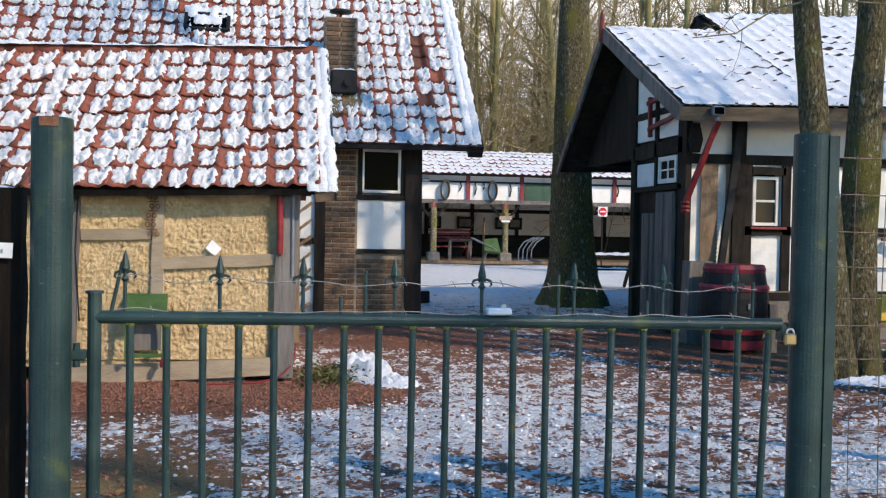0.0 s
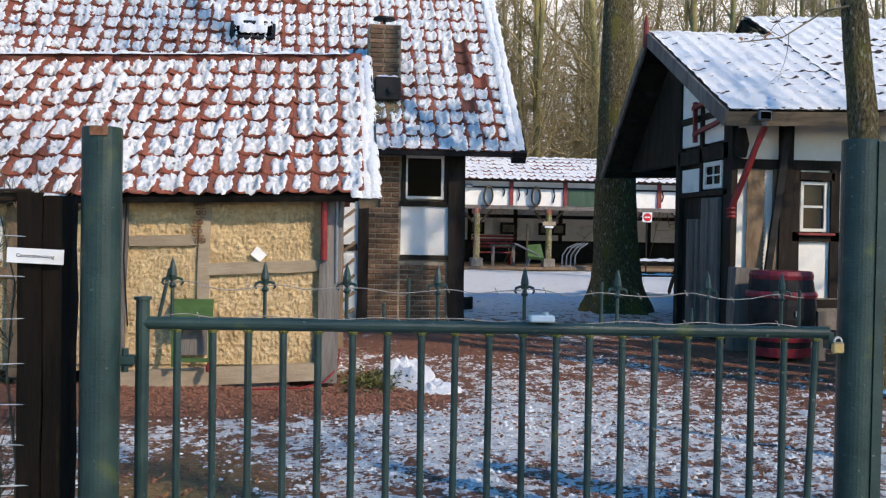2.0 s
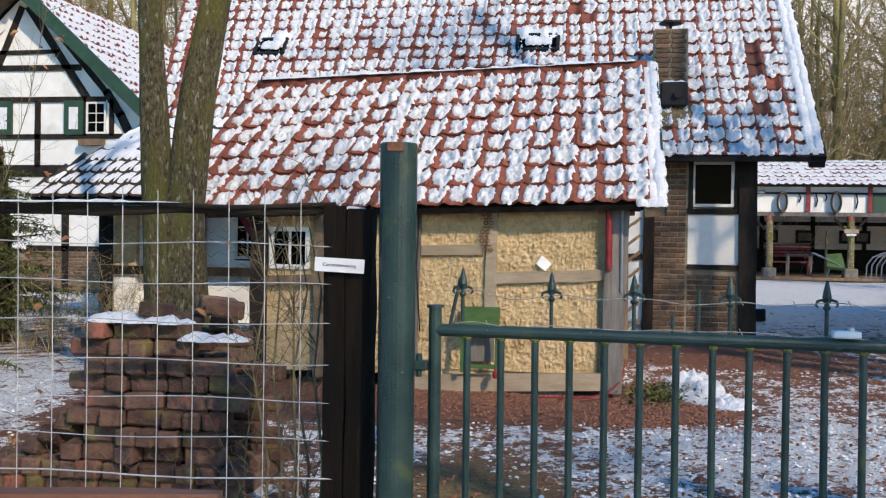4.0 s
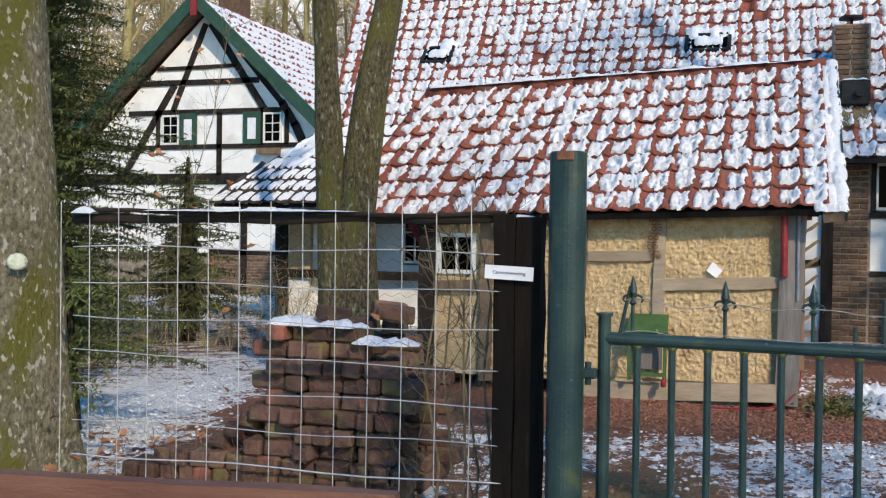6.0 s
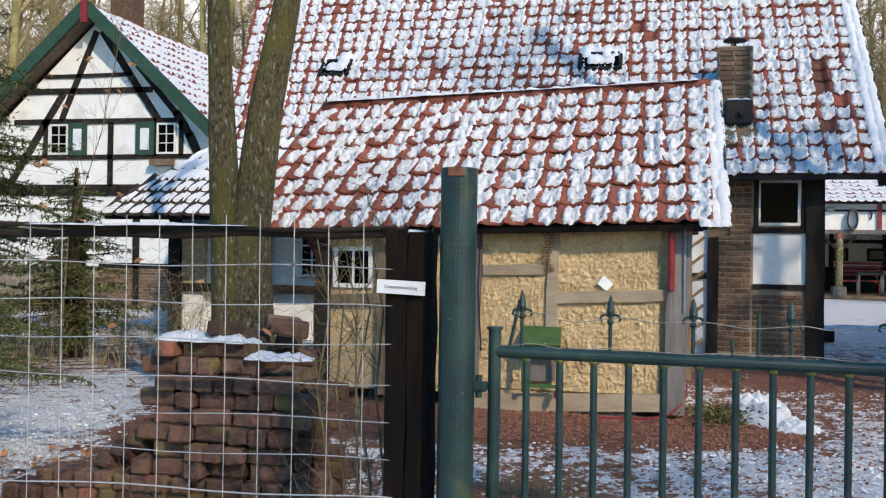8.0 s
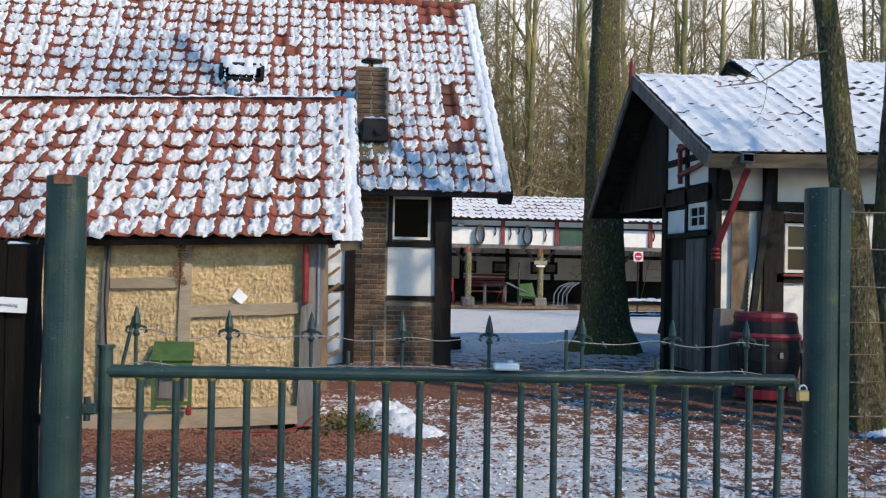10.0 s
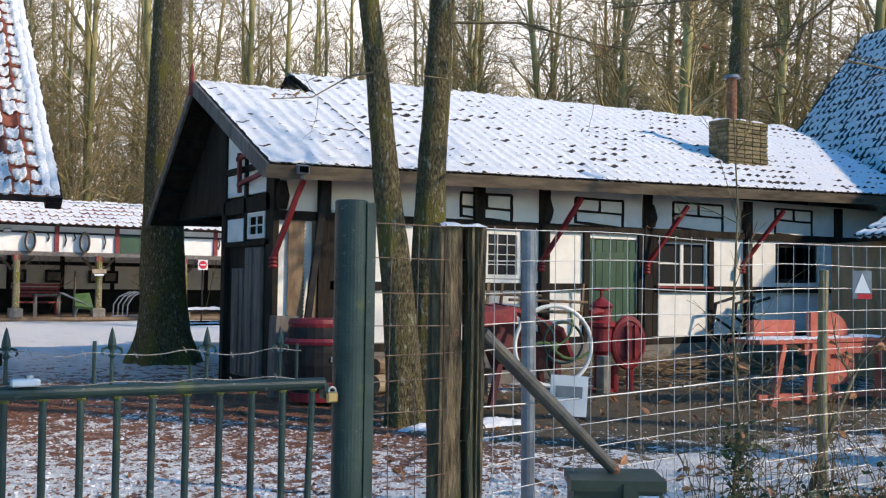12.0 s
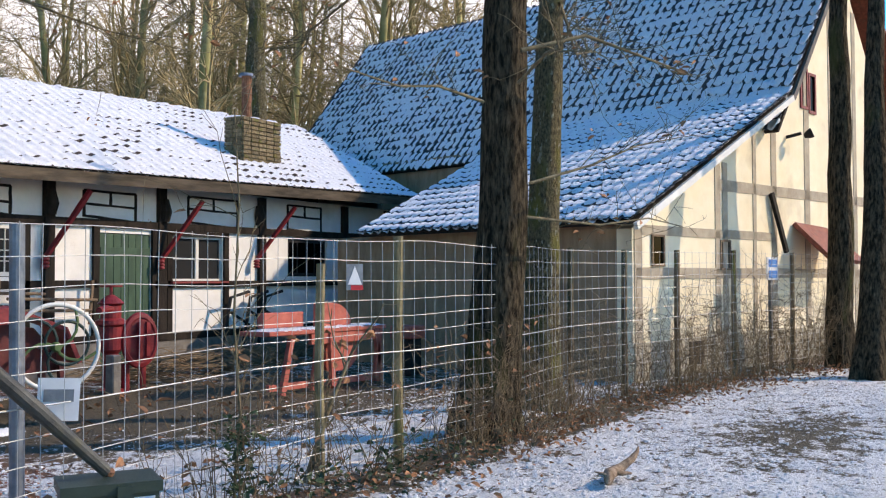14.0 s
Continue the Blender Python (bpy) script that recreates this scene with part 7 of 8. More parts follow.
# ---------------------------------------------------------------- right fence
M_BOOM = mat("dull_grey_paint", (0.045, 0.044, 0.04), (0.10, 0.098, 0.09), 9, 0.5, 0.3, 50, c3=(0.10, 0.09, 0.06), s3=7, t3=0.6)
FENCE = [(2.28, 3.78), (2.92, 3.82), (4.2, 4.05), (5.33, 4.2), (7.2, 4.15), (8.3, 4.08), (9.3, 4.2), (10.75, 4.39), (12.14, 4.17), (13.2, 3.88), (14.87, 3.55), (16.66, 3.1), (19, 2.5)]


def along(s):
    for (a, b) in zip(FENCE, FENCE[1:]):
        a, b = Vector((*a, 0)), Vector((*b, 0))
        l = (b - a).length
        if s <= l:
            return a.lerp(b, s / l)
        s -= l
    return Vector((*FENCE[-1], 0))


def riven_post(c, rx, ry, top, seed):
    """A squarish weathered post with deep upright cracks."""
    bm = BM()
    rings, m = 46, 40
    rows = []
    for i in range(rings + 1):
        z = -0.1 + (top + 0.1) * i / rings
        row = []
        for k in range(m):
            a = k * math.tau / m
            sq = 0.86 / max(abs(math.cos(a)), abs(math.sin(a))) ** 0.8
            crack = 0.3 * max(0.0, noise.noise(Vector((math.cos(a) * 4.5, math.sin(a) * 4.5, z * 0.55 + seed * 5))) - 0.05)
            wob = 1 + 0.12 * noise.noise(Vector((math.cos(a), math.sin(a), z * 2.4 + seed))) + 0.09 * noise.noise(Vector((math.cos(a) * 7, math.sin(a) * 7, z * 4 + seed)))
            r = sq * (wob - crack * 1.6)
            x, y = rx * r * math.cos(a), ry * r * math.sin(a)
            row.append(bm.verts.new((c[0] + x * 0.94 + y * 0.35, c[1] - x * 0.35 + y * 0.94, z + (0.02 * noise.noise(Vector((x * 30, y * 30, seed))) if i == rings else 0))))
        rows.append(row)
    for p, q in zip(rows, rows[1:]):
        for k in range(m):
            j = (k + 1) % m
            bm.faces.new((p[k], p[j], q[j], q[k]))
    bm.faces.new(rows[-1])
    return bm


M_STAKE = mat("olive_brown_stake", (0.13, 0.105, 0.055), (0.30, 0.25, 0.14), 14, 0.9, 0.7, 40, stretch=(1, 1, 0.3), c3=(0.13, 0.125, 0.04), s3=5, t3=0.55)


def right_fence():
    total = sum((Vector(b) - Vector(a)).length for a, b in zip(FENCE, FENCE[1:]))
    f = thing("stock_fence", "knotted wire stock fence on thin posts", "fence", (8, 4.4, 0))
    first = 0.64
    rows = (1.69, 1.54, 1.385, 1.24, 1.11, 0.99, 0.84, 0.69, 0.55, 0.42, 0.30, 0.18, 0.06)
    for z in rows:
        pts = []
        s = 0.0
        while s < total:
            p = along(s)
            sag = 0.025 * noise.noise(Vector((s * 0.9, z * 3, 1)))
            pts.append(p + Vector((0, 0, z + 0.01 * s * 0.9 + sag)))
            s += 0.3
        wire(f, pts[:3], 0.0024, M_RUSTWIRE, "cross_wire")
        wire(f, pts[2:], 0.0042 if abs(z - 0.84) < 0.01 else 0.0024, M_WIRE, "cross_wire")
    s = 0.12
    while s < total:
        p = along(s)
        top = 1.70 + 0.009 * s
        wire(f, [p + Vector((0, -0.003, 0.0)), p + Vector((RB.uniform(-0.015, 0.015), -0.003, 0.9)), p + Vector((0, -0.003, top))], 0.0022, M_RUSTWIRE if s < 0.6 else M_WIRE, "upright_wire")
        s += 0.148 if s < 9 else 0.2
    for (x, y, top, r, m_) in ((5.96, 4.22, 1.55, 0.036, M_STAKE), (6.93, 4.20, 1.78, 0.045, M_STAKE), (13.2, 3.93, 1.82, 0.042, M_OLDPOST), (10.9, 4.45, 1.8, 0.04, M_OLDPOST), (14.87, 3.62, 1.85, 0.04, M_OLDPOST), (16.66, 3.17, 1.85, 0.04, M_OLDPOST), (12.1, 4.25, 1.8, 0.04, M_OLDPOST)):
        t = thing("fence_post", "thin weathered wooden fence post", "fence post", (x, y, 0), "stock fence posts")
        part("stake", tube(BM(), [(x + 0.01, y, -0.1), (x - 0.01, y, top * 0.5), (x + 0.012, y, top)], [r, r * 0.95, r * 0.9], 9), m_, t)
    # split old corner post
    t = thing("corner_post", "thick split mossy wooden corner post with snow cap", "fence post", (2.82, 3.84, 0))
    c0, c1 = (2.72, 3.95), (2.92, 3.88)
    part("post", riven_post((2.742, 3.878), 0.083, 0.088, 1.70, 5), M_OLDPOST, t, "mossy riven oak post")
    part("post_half", riven_post((2.874, 3.838), 0.054, 0.08, 1.695, 6), M_OLDPOST, t, "split-off half of the post")
    part("staple", torus(BM(), 0.014, 0.003, pose(2.74, 3.775, 1.2, 90), 10, 5), M_RUST, t)
    snow_strip("snow_cap", (2.69, 3.88, 1.70), (2.92, 3.82, 1.70), 0.15, 0.03, 120, "snow on the corner post")
    # steel pole, boom and the green cabinet
    t = thing("steel_pole", "galvanised steel pole behind the fence", "pole", (4.15, 5.1, 0))
    part("pole", tube(BM(), [(4.16, 5.09, -0.05), (4.15, 5.1, 1.78)], 0.045, 14), M_GALV, t)
    b = thing("boom", "grey tapered barrier boom leaning down to the cabinet", "boom", (3.3, 3.95, 0.8))
    part("tube", tube(BM(), [(2.95, 3.87, 1.19), (3.35, 3.84, 0.835), (3.73, 3.81, 0.49)], [0.036, 0.038, 0.03], 12), M_BOOM, b)
    part("end_knob", lathe(BM(), [(0.02, -0.02), (0.028, 0.0), (0.018, 0.02)], pose(3.74, 3.80, 0.485), 10), M_RUST, b)
    s = thing("white_notice", "white plate with faded grey panel on the boom", "sign", (3.65, 3.9, 0.85))
    m = Matrix.Translation((3.578, 3.98, 0.85)) @ pose(0, 0, 0, 0, 3, -32)
    part("plate", box(BM(), -0.098, 0.098, -0.004, 0.004, -0.105, 0.105, m=m), M_PAPER, s)
    part("faded_panel", box(BM(), -0.07, 0.07, -0.008, -0.0045, -0.01, 0.05, m=m), M_GALV, s)
    g = thing("green_cabinet", "dark green plastic cabinet by the fence", "cabinet", (3.8, 3.75, 0))
    m = Matrix.Translation((3.71, 3.775, 0)) @ pose(0, 0, 0, 0, 0, -33)
    part("body", box(BM(), -0.22, 0.22, -0.15, 0.15, 0, 0.41, m=m, bev=0.0), M_GREENBOX, g)
    part("lid", box(BM(), -0.235, 0.235, -0.17, 0.17, 0.412, 0.465, m=m), M_GREENBOX, g)
    part("latch", box(BM(), 0.02, 0.09, -0.185, -0.171, 0.34, 0.45, m=m), M_GREENBOX, g)
    part("label_plate", box(BM(), 0.10, 0.20, -0.156, -0.151, 0.29, 0.39, m=m), M_PAPER, g)
    part("number_bar", box(BM(), -0.19, -0.16, -0.156, -0.151, 0.3, 0.36, m=m), M_PAPER, g)
    w = thing("warning_sign", "white plate with pale triangle and red foot", "sign", (6.19, 4.05, 1.45))
    m = Matrix.Translation((6.24, 4.12, 1.45)) @ pose(0, 0, 0, 0, 0, -32)
    part("plate", box(BM(), -0.065, 0.065, -0.003, 0.003, -0.09, 0.10, m=m), M_GALV, w)
    bm = BM()
    prism_y(bm, [(-0.055, -0.05), (0.055, -0.05), (0.0, 0.085)], -0.008, -0.0035)
    part("triangle", bm, M_PAPER, w, m=m)
    part("red_foot", box(BM(), -0.03, 0.065, -0.007, -0.0035, -0.09, -0.055, m=m), M_SIGNRED, w)


right_fence()


# ---------------------------------------------------------------- pale winter cloud beyond the wood
def backdrop():
    m = bpy.data.materials.new("pale_cloud")
    m.use_nodes = True
    nt = m.node_tree
    n, ln = nt.nodes, nt.links
    n.remove(n["Principled BSDF"])
    em = n.new("ShaderNodeEmission")
    tc = n.new("ShaderNodeTexCoord")
    mp = n.new("ShaderNodeMapping")
    mp.inputs["Scale"].default_value = (0.011, 0.011, 0.03)
    ln.new(tc.outputs["Object"], mp.inputs["Vector"])
    nz = n.new("ShaderNodeTexNoise")
    nz.inputs["Scale"].default_value, nz.inputs["Detail"].default_value = 1.6, 6.0
    ln.new(mp.outputs["Vector"], nz.inputs["Vector"])
    r = n.new("ShaderNodeValToRGB")
    r.color_ramp.elements[0].position, r.color_ramp.elements[1].position = 0.30, 0.50
    r.color_ramp.elements[0].color, r.color_ramp.elements[1].color = (0.92, 1.12, 1.48, 1), (1.38, 1.5, 1.7, 1)
    ln.new(nz.outputs["Fac"], r.inputs["Fac"])
    ln.new(r.outputs["Color"], em.inputs["Color"])
    em.inputs["Strength"].default_value = 1.0
    ln.new(em.outputs["Emission"], n["Material Output"].inputs["Surface"])
    vs, fs = [], []
    k = 40
    for i in range(k + 1):
        a = radians(-80 + 136 * i / k)
        for z in (-5, 66):
            vs.append((-190 * math.sin(a), 190 * math.cos(a), z))
    for i in range(k):
        fs.append((2 * i, 2 * i + 1, 2 * i + 3, 2 * i + 2))
    tagged(new("backdrop", mesh_data("backdrop", vs, fs, m)), "pale bright winter sky behind the wood", "sky", kind="structure")


backdrop()


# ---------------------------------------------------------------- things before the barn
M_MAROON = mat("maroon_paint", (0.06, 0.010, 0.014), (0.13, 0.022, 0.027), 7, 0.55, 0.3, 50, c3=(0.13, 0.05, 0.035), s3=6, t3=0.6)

# Lighter copy of the maroon for the cowl; sunlight is put into its colour.
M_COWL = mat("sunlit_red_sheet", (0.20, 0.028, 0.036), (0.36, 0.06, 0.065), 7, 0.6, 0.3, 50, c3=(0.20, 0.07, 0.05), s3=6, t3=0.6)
M_WHEELGREEN = mat("olive_green_paint", (0.07, 0.13, 0.045), (0.13, 0.20, 0.08), 8, 0.6, 0.2, 60)


def grinder():
    g = thing("feed_grinder", "old red hand grinder with large white-rimmed wheel", "machine", (7.4, 9.4, 0))
    bm = BM()
    prism_y(bm, [(6.95, 0.74), (7.0, 1.0), (7.5, 0.92), (7.8, 0.62), (7.8, 0.4), (7.1, 0.42)], 9.42, 9.72)
    part("housing", bm, M_MAROON, g)
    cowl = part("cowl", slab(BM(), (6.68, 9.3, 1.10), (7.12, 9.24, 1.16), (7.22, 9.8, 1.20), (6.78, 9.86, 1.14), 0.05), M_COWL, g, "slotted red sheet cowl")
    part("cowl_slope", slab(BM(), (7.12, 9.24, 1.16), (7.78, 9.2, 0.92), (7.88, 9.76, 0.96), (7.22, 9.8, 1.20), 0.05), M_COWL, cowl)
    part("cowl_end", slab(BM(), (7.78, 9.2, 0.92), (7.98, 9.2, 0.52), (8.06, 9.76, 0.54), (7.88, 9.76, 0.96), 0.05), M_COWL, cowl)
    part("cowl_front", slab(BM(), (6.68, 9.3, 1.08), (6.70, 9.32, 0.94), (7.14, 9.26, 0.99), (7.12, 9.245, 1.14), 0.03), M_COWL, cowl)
    for k in range(5):
        x = 6.86 + 0.2 * k
        z = 1.135 if x < 7.12 else 1.16 - (x - 7.12) * 0.364
        part("slot", beam(BM(), (x, 9.38, z + 0.035), (x + 0.03, 9.62, z + 0.05), 0.035, 0.015, (0.2, 0, 1), 1, 0.0), M_BLACK, cowl)
    for x, dx in ((6.95, -0.12), (7.8, 0.06)):
        for y in (9.38, 9.72):
            part("leg", beam(BM(), (x, y, 0.5), (x + dx, y, -0.02), 0.07, 0.06), M_MAROON, g)
    m = Matrix.Translation((7.58, 9.14, 0.71)) @ pose(0, 0, 0, 90, 0, -20)
    w = part("flywheel", torus(BM(), 0.47, 0.026, m, 44, 8), M_WFRAME, g, "white painted flywheel rim", smooth=True)
    part("inner_ring", torus(BM(), 0.24, 0.018, m @ Matrix.Translation((0.12, 0.04, 0)), 32, 6), M_GREENSTEEL, w, smooth=True)
    for a in range(5):
        pts = [m @ Vector((math.cos(a * math.tau / 5 + k * 0.22) * 0.46 * k / 5, math.sin(a * math.tau / 5 + k * 0.22) * 0.46 * k / 5, 0)) for k in range(6)]
        part("spoke", tube(BM(), pts, 0.018, 6), M_GREENSTEEL if a % 2 else M_WHEELGREEN, w)
    part("hub", lathe(BM(), [(0.05, -0.06), (0.06, 0), (0.04, 0.08)], m, 12), M_WHEELGREEN, w)
    part("axle", tube(BM(), [(7.58, 9.16, 0.71), (7.55, 9.5, 0.71)], 0.025, 8), M_GALV, g)
    c = thing("yellow_crate", "yellow plastic crate under the grinder", "crate", (6.75, 9.9, 0.4))
    part("crate", box(BM(), 6.55, 6.98, 9.8, 10.1, 0.42, 0.70, bev=0.01), M_YELLOWP, c)
    part("slot", box(BM(), 6.62, 6.9, 9.79, 9.799, 0.52, 0.58), M_BLACK, c)
    t = thing("side_bench", "low wooden bench under the crate", "bench", (6.8, 9.95, 0))
    part("seat", box(BM(), 6.4, 7.15, 9.75, 10.15, 0.36, 0.41, bev=0.005), M_WOOD, t)
    for x in (6.45, 7.05):
        part("leg", box(BM(), x, x + 0.06, 9.8, 10.1, 0, 0.36), M_WOOD, t)
    b = thing("wood_block", "pile of firewood blocks by the barn wall", "firewood", (6.5, 11.3, 0))
    part("block", tube(BM(), [(6.3, 11.2, 0.12), (6.75, 11.35, 0.12)], 0.12, 10), M_PALEWOOD, b)
    part("block", tube(BM(), [(6.35, 11.5, 0.12), (6.8, 11.55, 0.13)], 0.12, 10), M_WOOD, b)
    part("block", tube(BM(), [(6.4, 11.35, 0.33), (6.8, 11.45, 0.32)], 0.11, 10), M_WOOD, b)


grinder()


def pump():
    p = thing("red_pump", "old red cast-iron pump with handwheel", "pump", (9.35, 10.1, 0))
    part("column", lathe(BM(), [(0.17, 0.0), (0.17, 0.04), (0.10, 0.06), (0.10, 0.5), (0.14, 0.55), (0.15, 0.85), (0.19, 0.88), (0.19, 0.93), (0.13, 0.96), (0.13, 1.12), (0.17, 1.15), (0.12, 1.2), (0.04, 1.26)], pose(9.2, 10.15, 0), 18), M_RED, p, smooth=False)
    part("spindle", tube(BM(), [(9.2, 10.15, 1.2), (9.2, 10.15, 1.38)], 0.02, 8), M_RED, p)
    part("handwheel", torus(BM(), 0.13, 0.014, pose(9.2, 10.15, 1.37), 24, 6), M_RED, p, smooth=True)
    part("wheel_cross", tube(BM(), [(9.07, 10.15, 1.37), (9.33, 10.15, 1.37)], 0.01, 6), M_RED, p)
    m = Matrix.Translation((9.53, 10.0, 0.66)) @ pose(0, 0, 0, 90, 0, -14) @ Matrix.Diagonal((0.72, 1, 1, 1))
    d = part("face_disc", lathe(BM(), [(0.36, 0.0), (0.37, 0.03), (0.35, 0.06), (0.30, 0.07), (0.28, 0.055), (0.2, 0.06)], m, 28), M_RED, p)
    part("disc_rib", box(BM(), 9.45, 9.51, 9.90, 9.935, 0.45, 0.9), M_RED, d)
    part("disc_rib", box(BM(), 9.58, 9.64, 9.90, 9.935, 0.45, 0.9), M_RED, d)
    part("spout", tube(BM(), [(9.2, 10.1, 1.08), (9.0, 10.05, 1.08), (8.9, 10.02, 1.06)], [0.06, 0.05, 0.045], 10), M_RED, p)
    for x in (9.4, 9.68):
        part("foot", tube(BM(), [(x, 10.1, 0.36), (x, 10.1, 0.0)], 0.055, 10), M_RED, p)
    s = thing("stone_block", "grey stone block beside the pump", "stone", (9.05, 9.9, 0))
    part("block", box(BM(), 8.98, 9.12, 9.85, 10.0, 0, 0.5, bev=0.015), M_STONE, s)


pump()


M_DEADTWIG = mat("dead_prunings", (0.10, 0.07, 0.045), (0.28, 0.20, 0.125), 5, 0.9, 0)


def saw_table():
    t = thing("saw_table", "faded red circular saw bench with snow on top", "machine", (11, 8.1, 0))
    part("tabletop", box(BM(), 9.75, 12.3, 7.95, 8.45, 0.74, 0.80, bev=0.01), M_FADED, t)
    snow_strip("snow_cap", (9.8, 8.2, 0.80), (12.25, 8.2, 0.80), 0.44, 0.03, 140, "snow on the saw bench")
    for x, dx in ((10.75, -0.12), (11.0, 0.05), (12.05, 0.12), (12.15, -0.1), (10.2, -0.2)):
        part("leg", beam(BM(), (x, 8.0, 0.74), (x + dx, 8.0, 0), 0.08, 0.06), M_FADED, t)
    part("stretcher", beam(BM(), (9.8, 8.05, 0.1), (12.2, 8.05, 0.06), 0.08, 0.05), M_FADED, t)
    part("apron", box(BM(), 10.6, 12.2, 7.97, 8.02, 0.6, 0.738), M_FADED, t)
    bm = BM()
    pts = [(10.95, 0.80), (10.95, 1.12)] + [(11.28 + 0.43 * math.sin(a * math.pi / 16), 0.82 + 0.31 * math.cos(a * math.pi / 16)) for a in range(9)]
    prism_y(bm, pts, 8.15, 8.22)
    part("blade_guard", bm, M_FADED, t)
    bm = BM()
    pts = [(10.98, 0.70), (10.98, 0.30), (11.05, 0.22)] + [(11.4 + 0.32 * math.sin(a * math.pi / 12), 0.44 - 0.24 * math.cos(a * math.pi / 12)) for a in range(7)] + [(11.72, 0.70)]
    prism_y(bm, pts, 8.05, 8.11)
    part("lower_guard", bm, M_FADED, t)
    part("fence_box", box(BM(), 10.05, 10.85, 8.3, 8.42, 0.82, 1.02, bev=0.01), M_FADED, t)
    r = thing("red_trough", "small red metal trough beside the house wall", "trough", (13.0, 7.6, 0))
    part("tray", box(BM(), 12.9, 13.3, 7.9, 8.3, 0.55, 0.75, bev=0.02), M_FADED, r)
    part("stand", box(BM(), 12.95, 13.25, 7.95, 8.25, 0.0, 0.55), M_BLACK, r)
    b = thing("log_heap", "heap of bare prunings along the barn", "branches", (11.6, 11.2, 0))
    rnd = random.Random(31)
    vs, fs = [], []
    for i in range(300):
        x, y = rnd.uniform(9.9, 14.6), rnd.uniform(10.7, 11.7)
        p = grow(rnd, Vector((x, y, rnd.uniform(0.0, 0.3))), Vector((rnd.choice((-1, 1)), rnd.uniform(-0.5, 0.3), rnd.uniform(-0.05, 0.35))), rnd.uniform(0.5, 1.5), 5, 0.05, 0.15)
        for q in p:
            q.z = max(q.z, 0.01)
        limb(vs, fs, p, [0.012 * (1 - 0.7 * k / 5) for k in range(6)], 4)
    ob = new("brushwood", mesh_data("brushwood", vs, fs, M_DEADTWIG))
    ob.parent = b
    ob.matrix_parent_inverse = Matrix.Translation(-THING_AT[b])
    ob["kind"] = "stuff"
    for x in (12.4, 12.9, 13.3):
        a = thing("plough_frame", "rusty black iron farm implement against the wall", "implement", (x + 0.4, 11.6, 0))
        part("bar", tube(BM(), [(x + 0.5, 11.7, 0.3), (x + 0.75, 11.75, 1.15), (x + 1.15, 11.7, 1.25)], 0.03, 8), M_BLACK, a)
        part("bar", tube(BM(), [(x + 0.6, 11.6, 0.9), (x + 1.2, 11.7, 0.65)], 0.025, 8), M_BLACK, a)


saw_table()


# a rack of long tools on the barn wall
tr = thing("tool_rack", "wooden ladder rack with long handles on the barn wall", "rack", (9.2, 11.85, 1.2))
for z, x0, x1 in ((1.30, 7.9, 9.5), (1.05, 8.0, 10.3), (1.2, 8.9, 10.4)):
    part("pole", tube(BM(), [(x0, 11.85, z), (x1, 11.85, z - 0.04)], 0.022, 8), M_WOOD, tr)
for x in (8.5, 8.75, 10.3):
    part("upright", beam(BM(), (x, 11.9, 0.8), (x + 0.05, 11.9, 1.45), 0.04, 0.03), M_WOOD, tr)
part("diagonal", beam(BM(), (8.1, 11.9, 1.35), (8.9, 11.9, 0.75), 0.08, 0.04), M_WOOD, tr)


# ---------------------------------------------------------------- between the houses
def espalier():
    e = thing("thorn_board", "pale upright board with slanting wooden spikes", "rack", (0.4, 11.3, 0))
    part("board", beam(BM(), (0.31, 11.5, 0), (0.29, 11.5, 2.0), 0.07, 0.06), M_WOOD, e)
    for k in range(8):
        z = 0.35 + k * 0.19
        part("spike", beam(BM(), (0.32, 11.47, z), (0.47, 11.45, z + 0.12), 0.03, 0.025), M_WOOD, e)
    part("second_board", beam(BM(), (0.20, 11.3, 0), (0.20, 11.3, 1.9), 0.04, 0.04), M_GREYWOOD, e)


espalier()


def mound(name, label, c, rx, ry, h, seed, material):
    vs, fs = [], []
    n, m = 64, 22
    for j in range(m + 1):
        r = j / m
        for i in range(n):
            a = i * math.tau / n
            k = 1 + 0.35 * noise.noise(Vector((math.cos(a) * 1.3, math.sin(a) * 1.3, seed)))
            x, y = c[0] + rx * r * k * math.cos(a), c[1] + ry * r * k * math.sin(a)
            z = h * (1 - r ** 3.2) * (1 + 0.5 * noise.noise(Vector((x * 5, y * 5, seed))) + 0.45 * noise.noise(Vector((x * 13, y * 13, seed)))) + 0.03 * noise.noise(Vector((x * 28, y * 28, seed)))
            vs.append((x, y, ground_height(x, y) + z - (0.03 if j == m else 0)))
    for j in range(m):
        for i in range(n):
            k = (i + 1) % n
            fs.append((j * n + i, (j + 1) * n + i, (j + 1) * n + k, j * n + k))
    return tagged(new(name, mesh_data(name, vs, fs, material)), label, "snow" if material is M_SNOW else "soil", kind="stuff")


mound("snow_heap", "shovelled snow heap at the shed corner", (0.88, 9.35), 0.29, 0.7, 0.13, 3, M_SNOW)
mound("snow_heap", "small remains of shovelled snow", (1.1, 8.6), 0.22, 0.25, 0.06, 5, M_SNOW)
mound("snow_heap", "low snow ridge under the young oaks", (5.9, 8.4), 0.8, 0.2, 0.07, 6, M_SNOW)

bx = thing("timber_edging", "low timber edging with snow on it", "edging", (2.9, 17.6, 0))
part("beam", box(BM(), 2.2, 2.8, 17.3, 17.6, 0, 0.22, bev=0.02), M_TIMBER, bx)
snow_strip("snow_cap", (2.22, 17.45, 0.22), (2.78, 17.45, 0.22), 0.26, 0.05, 150, "snow on the timber edging")

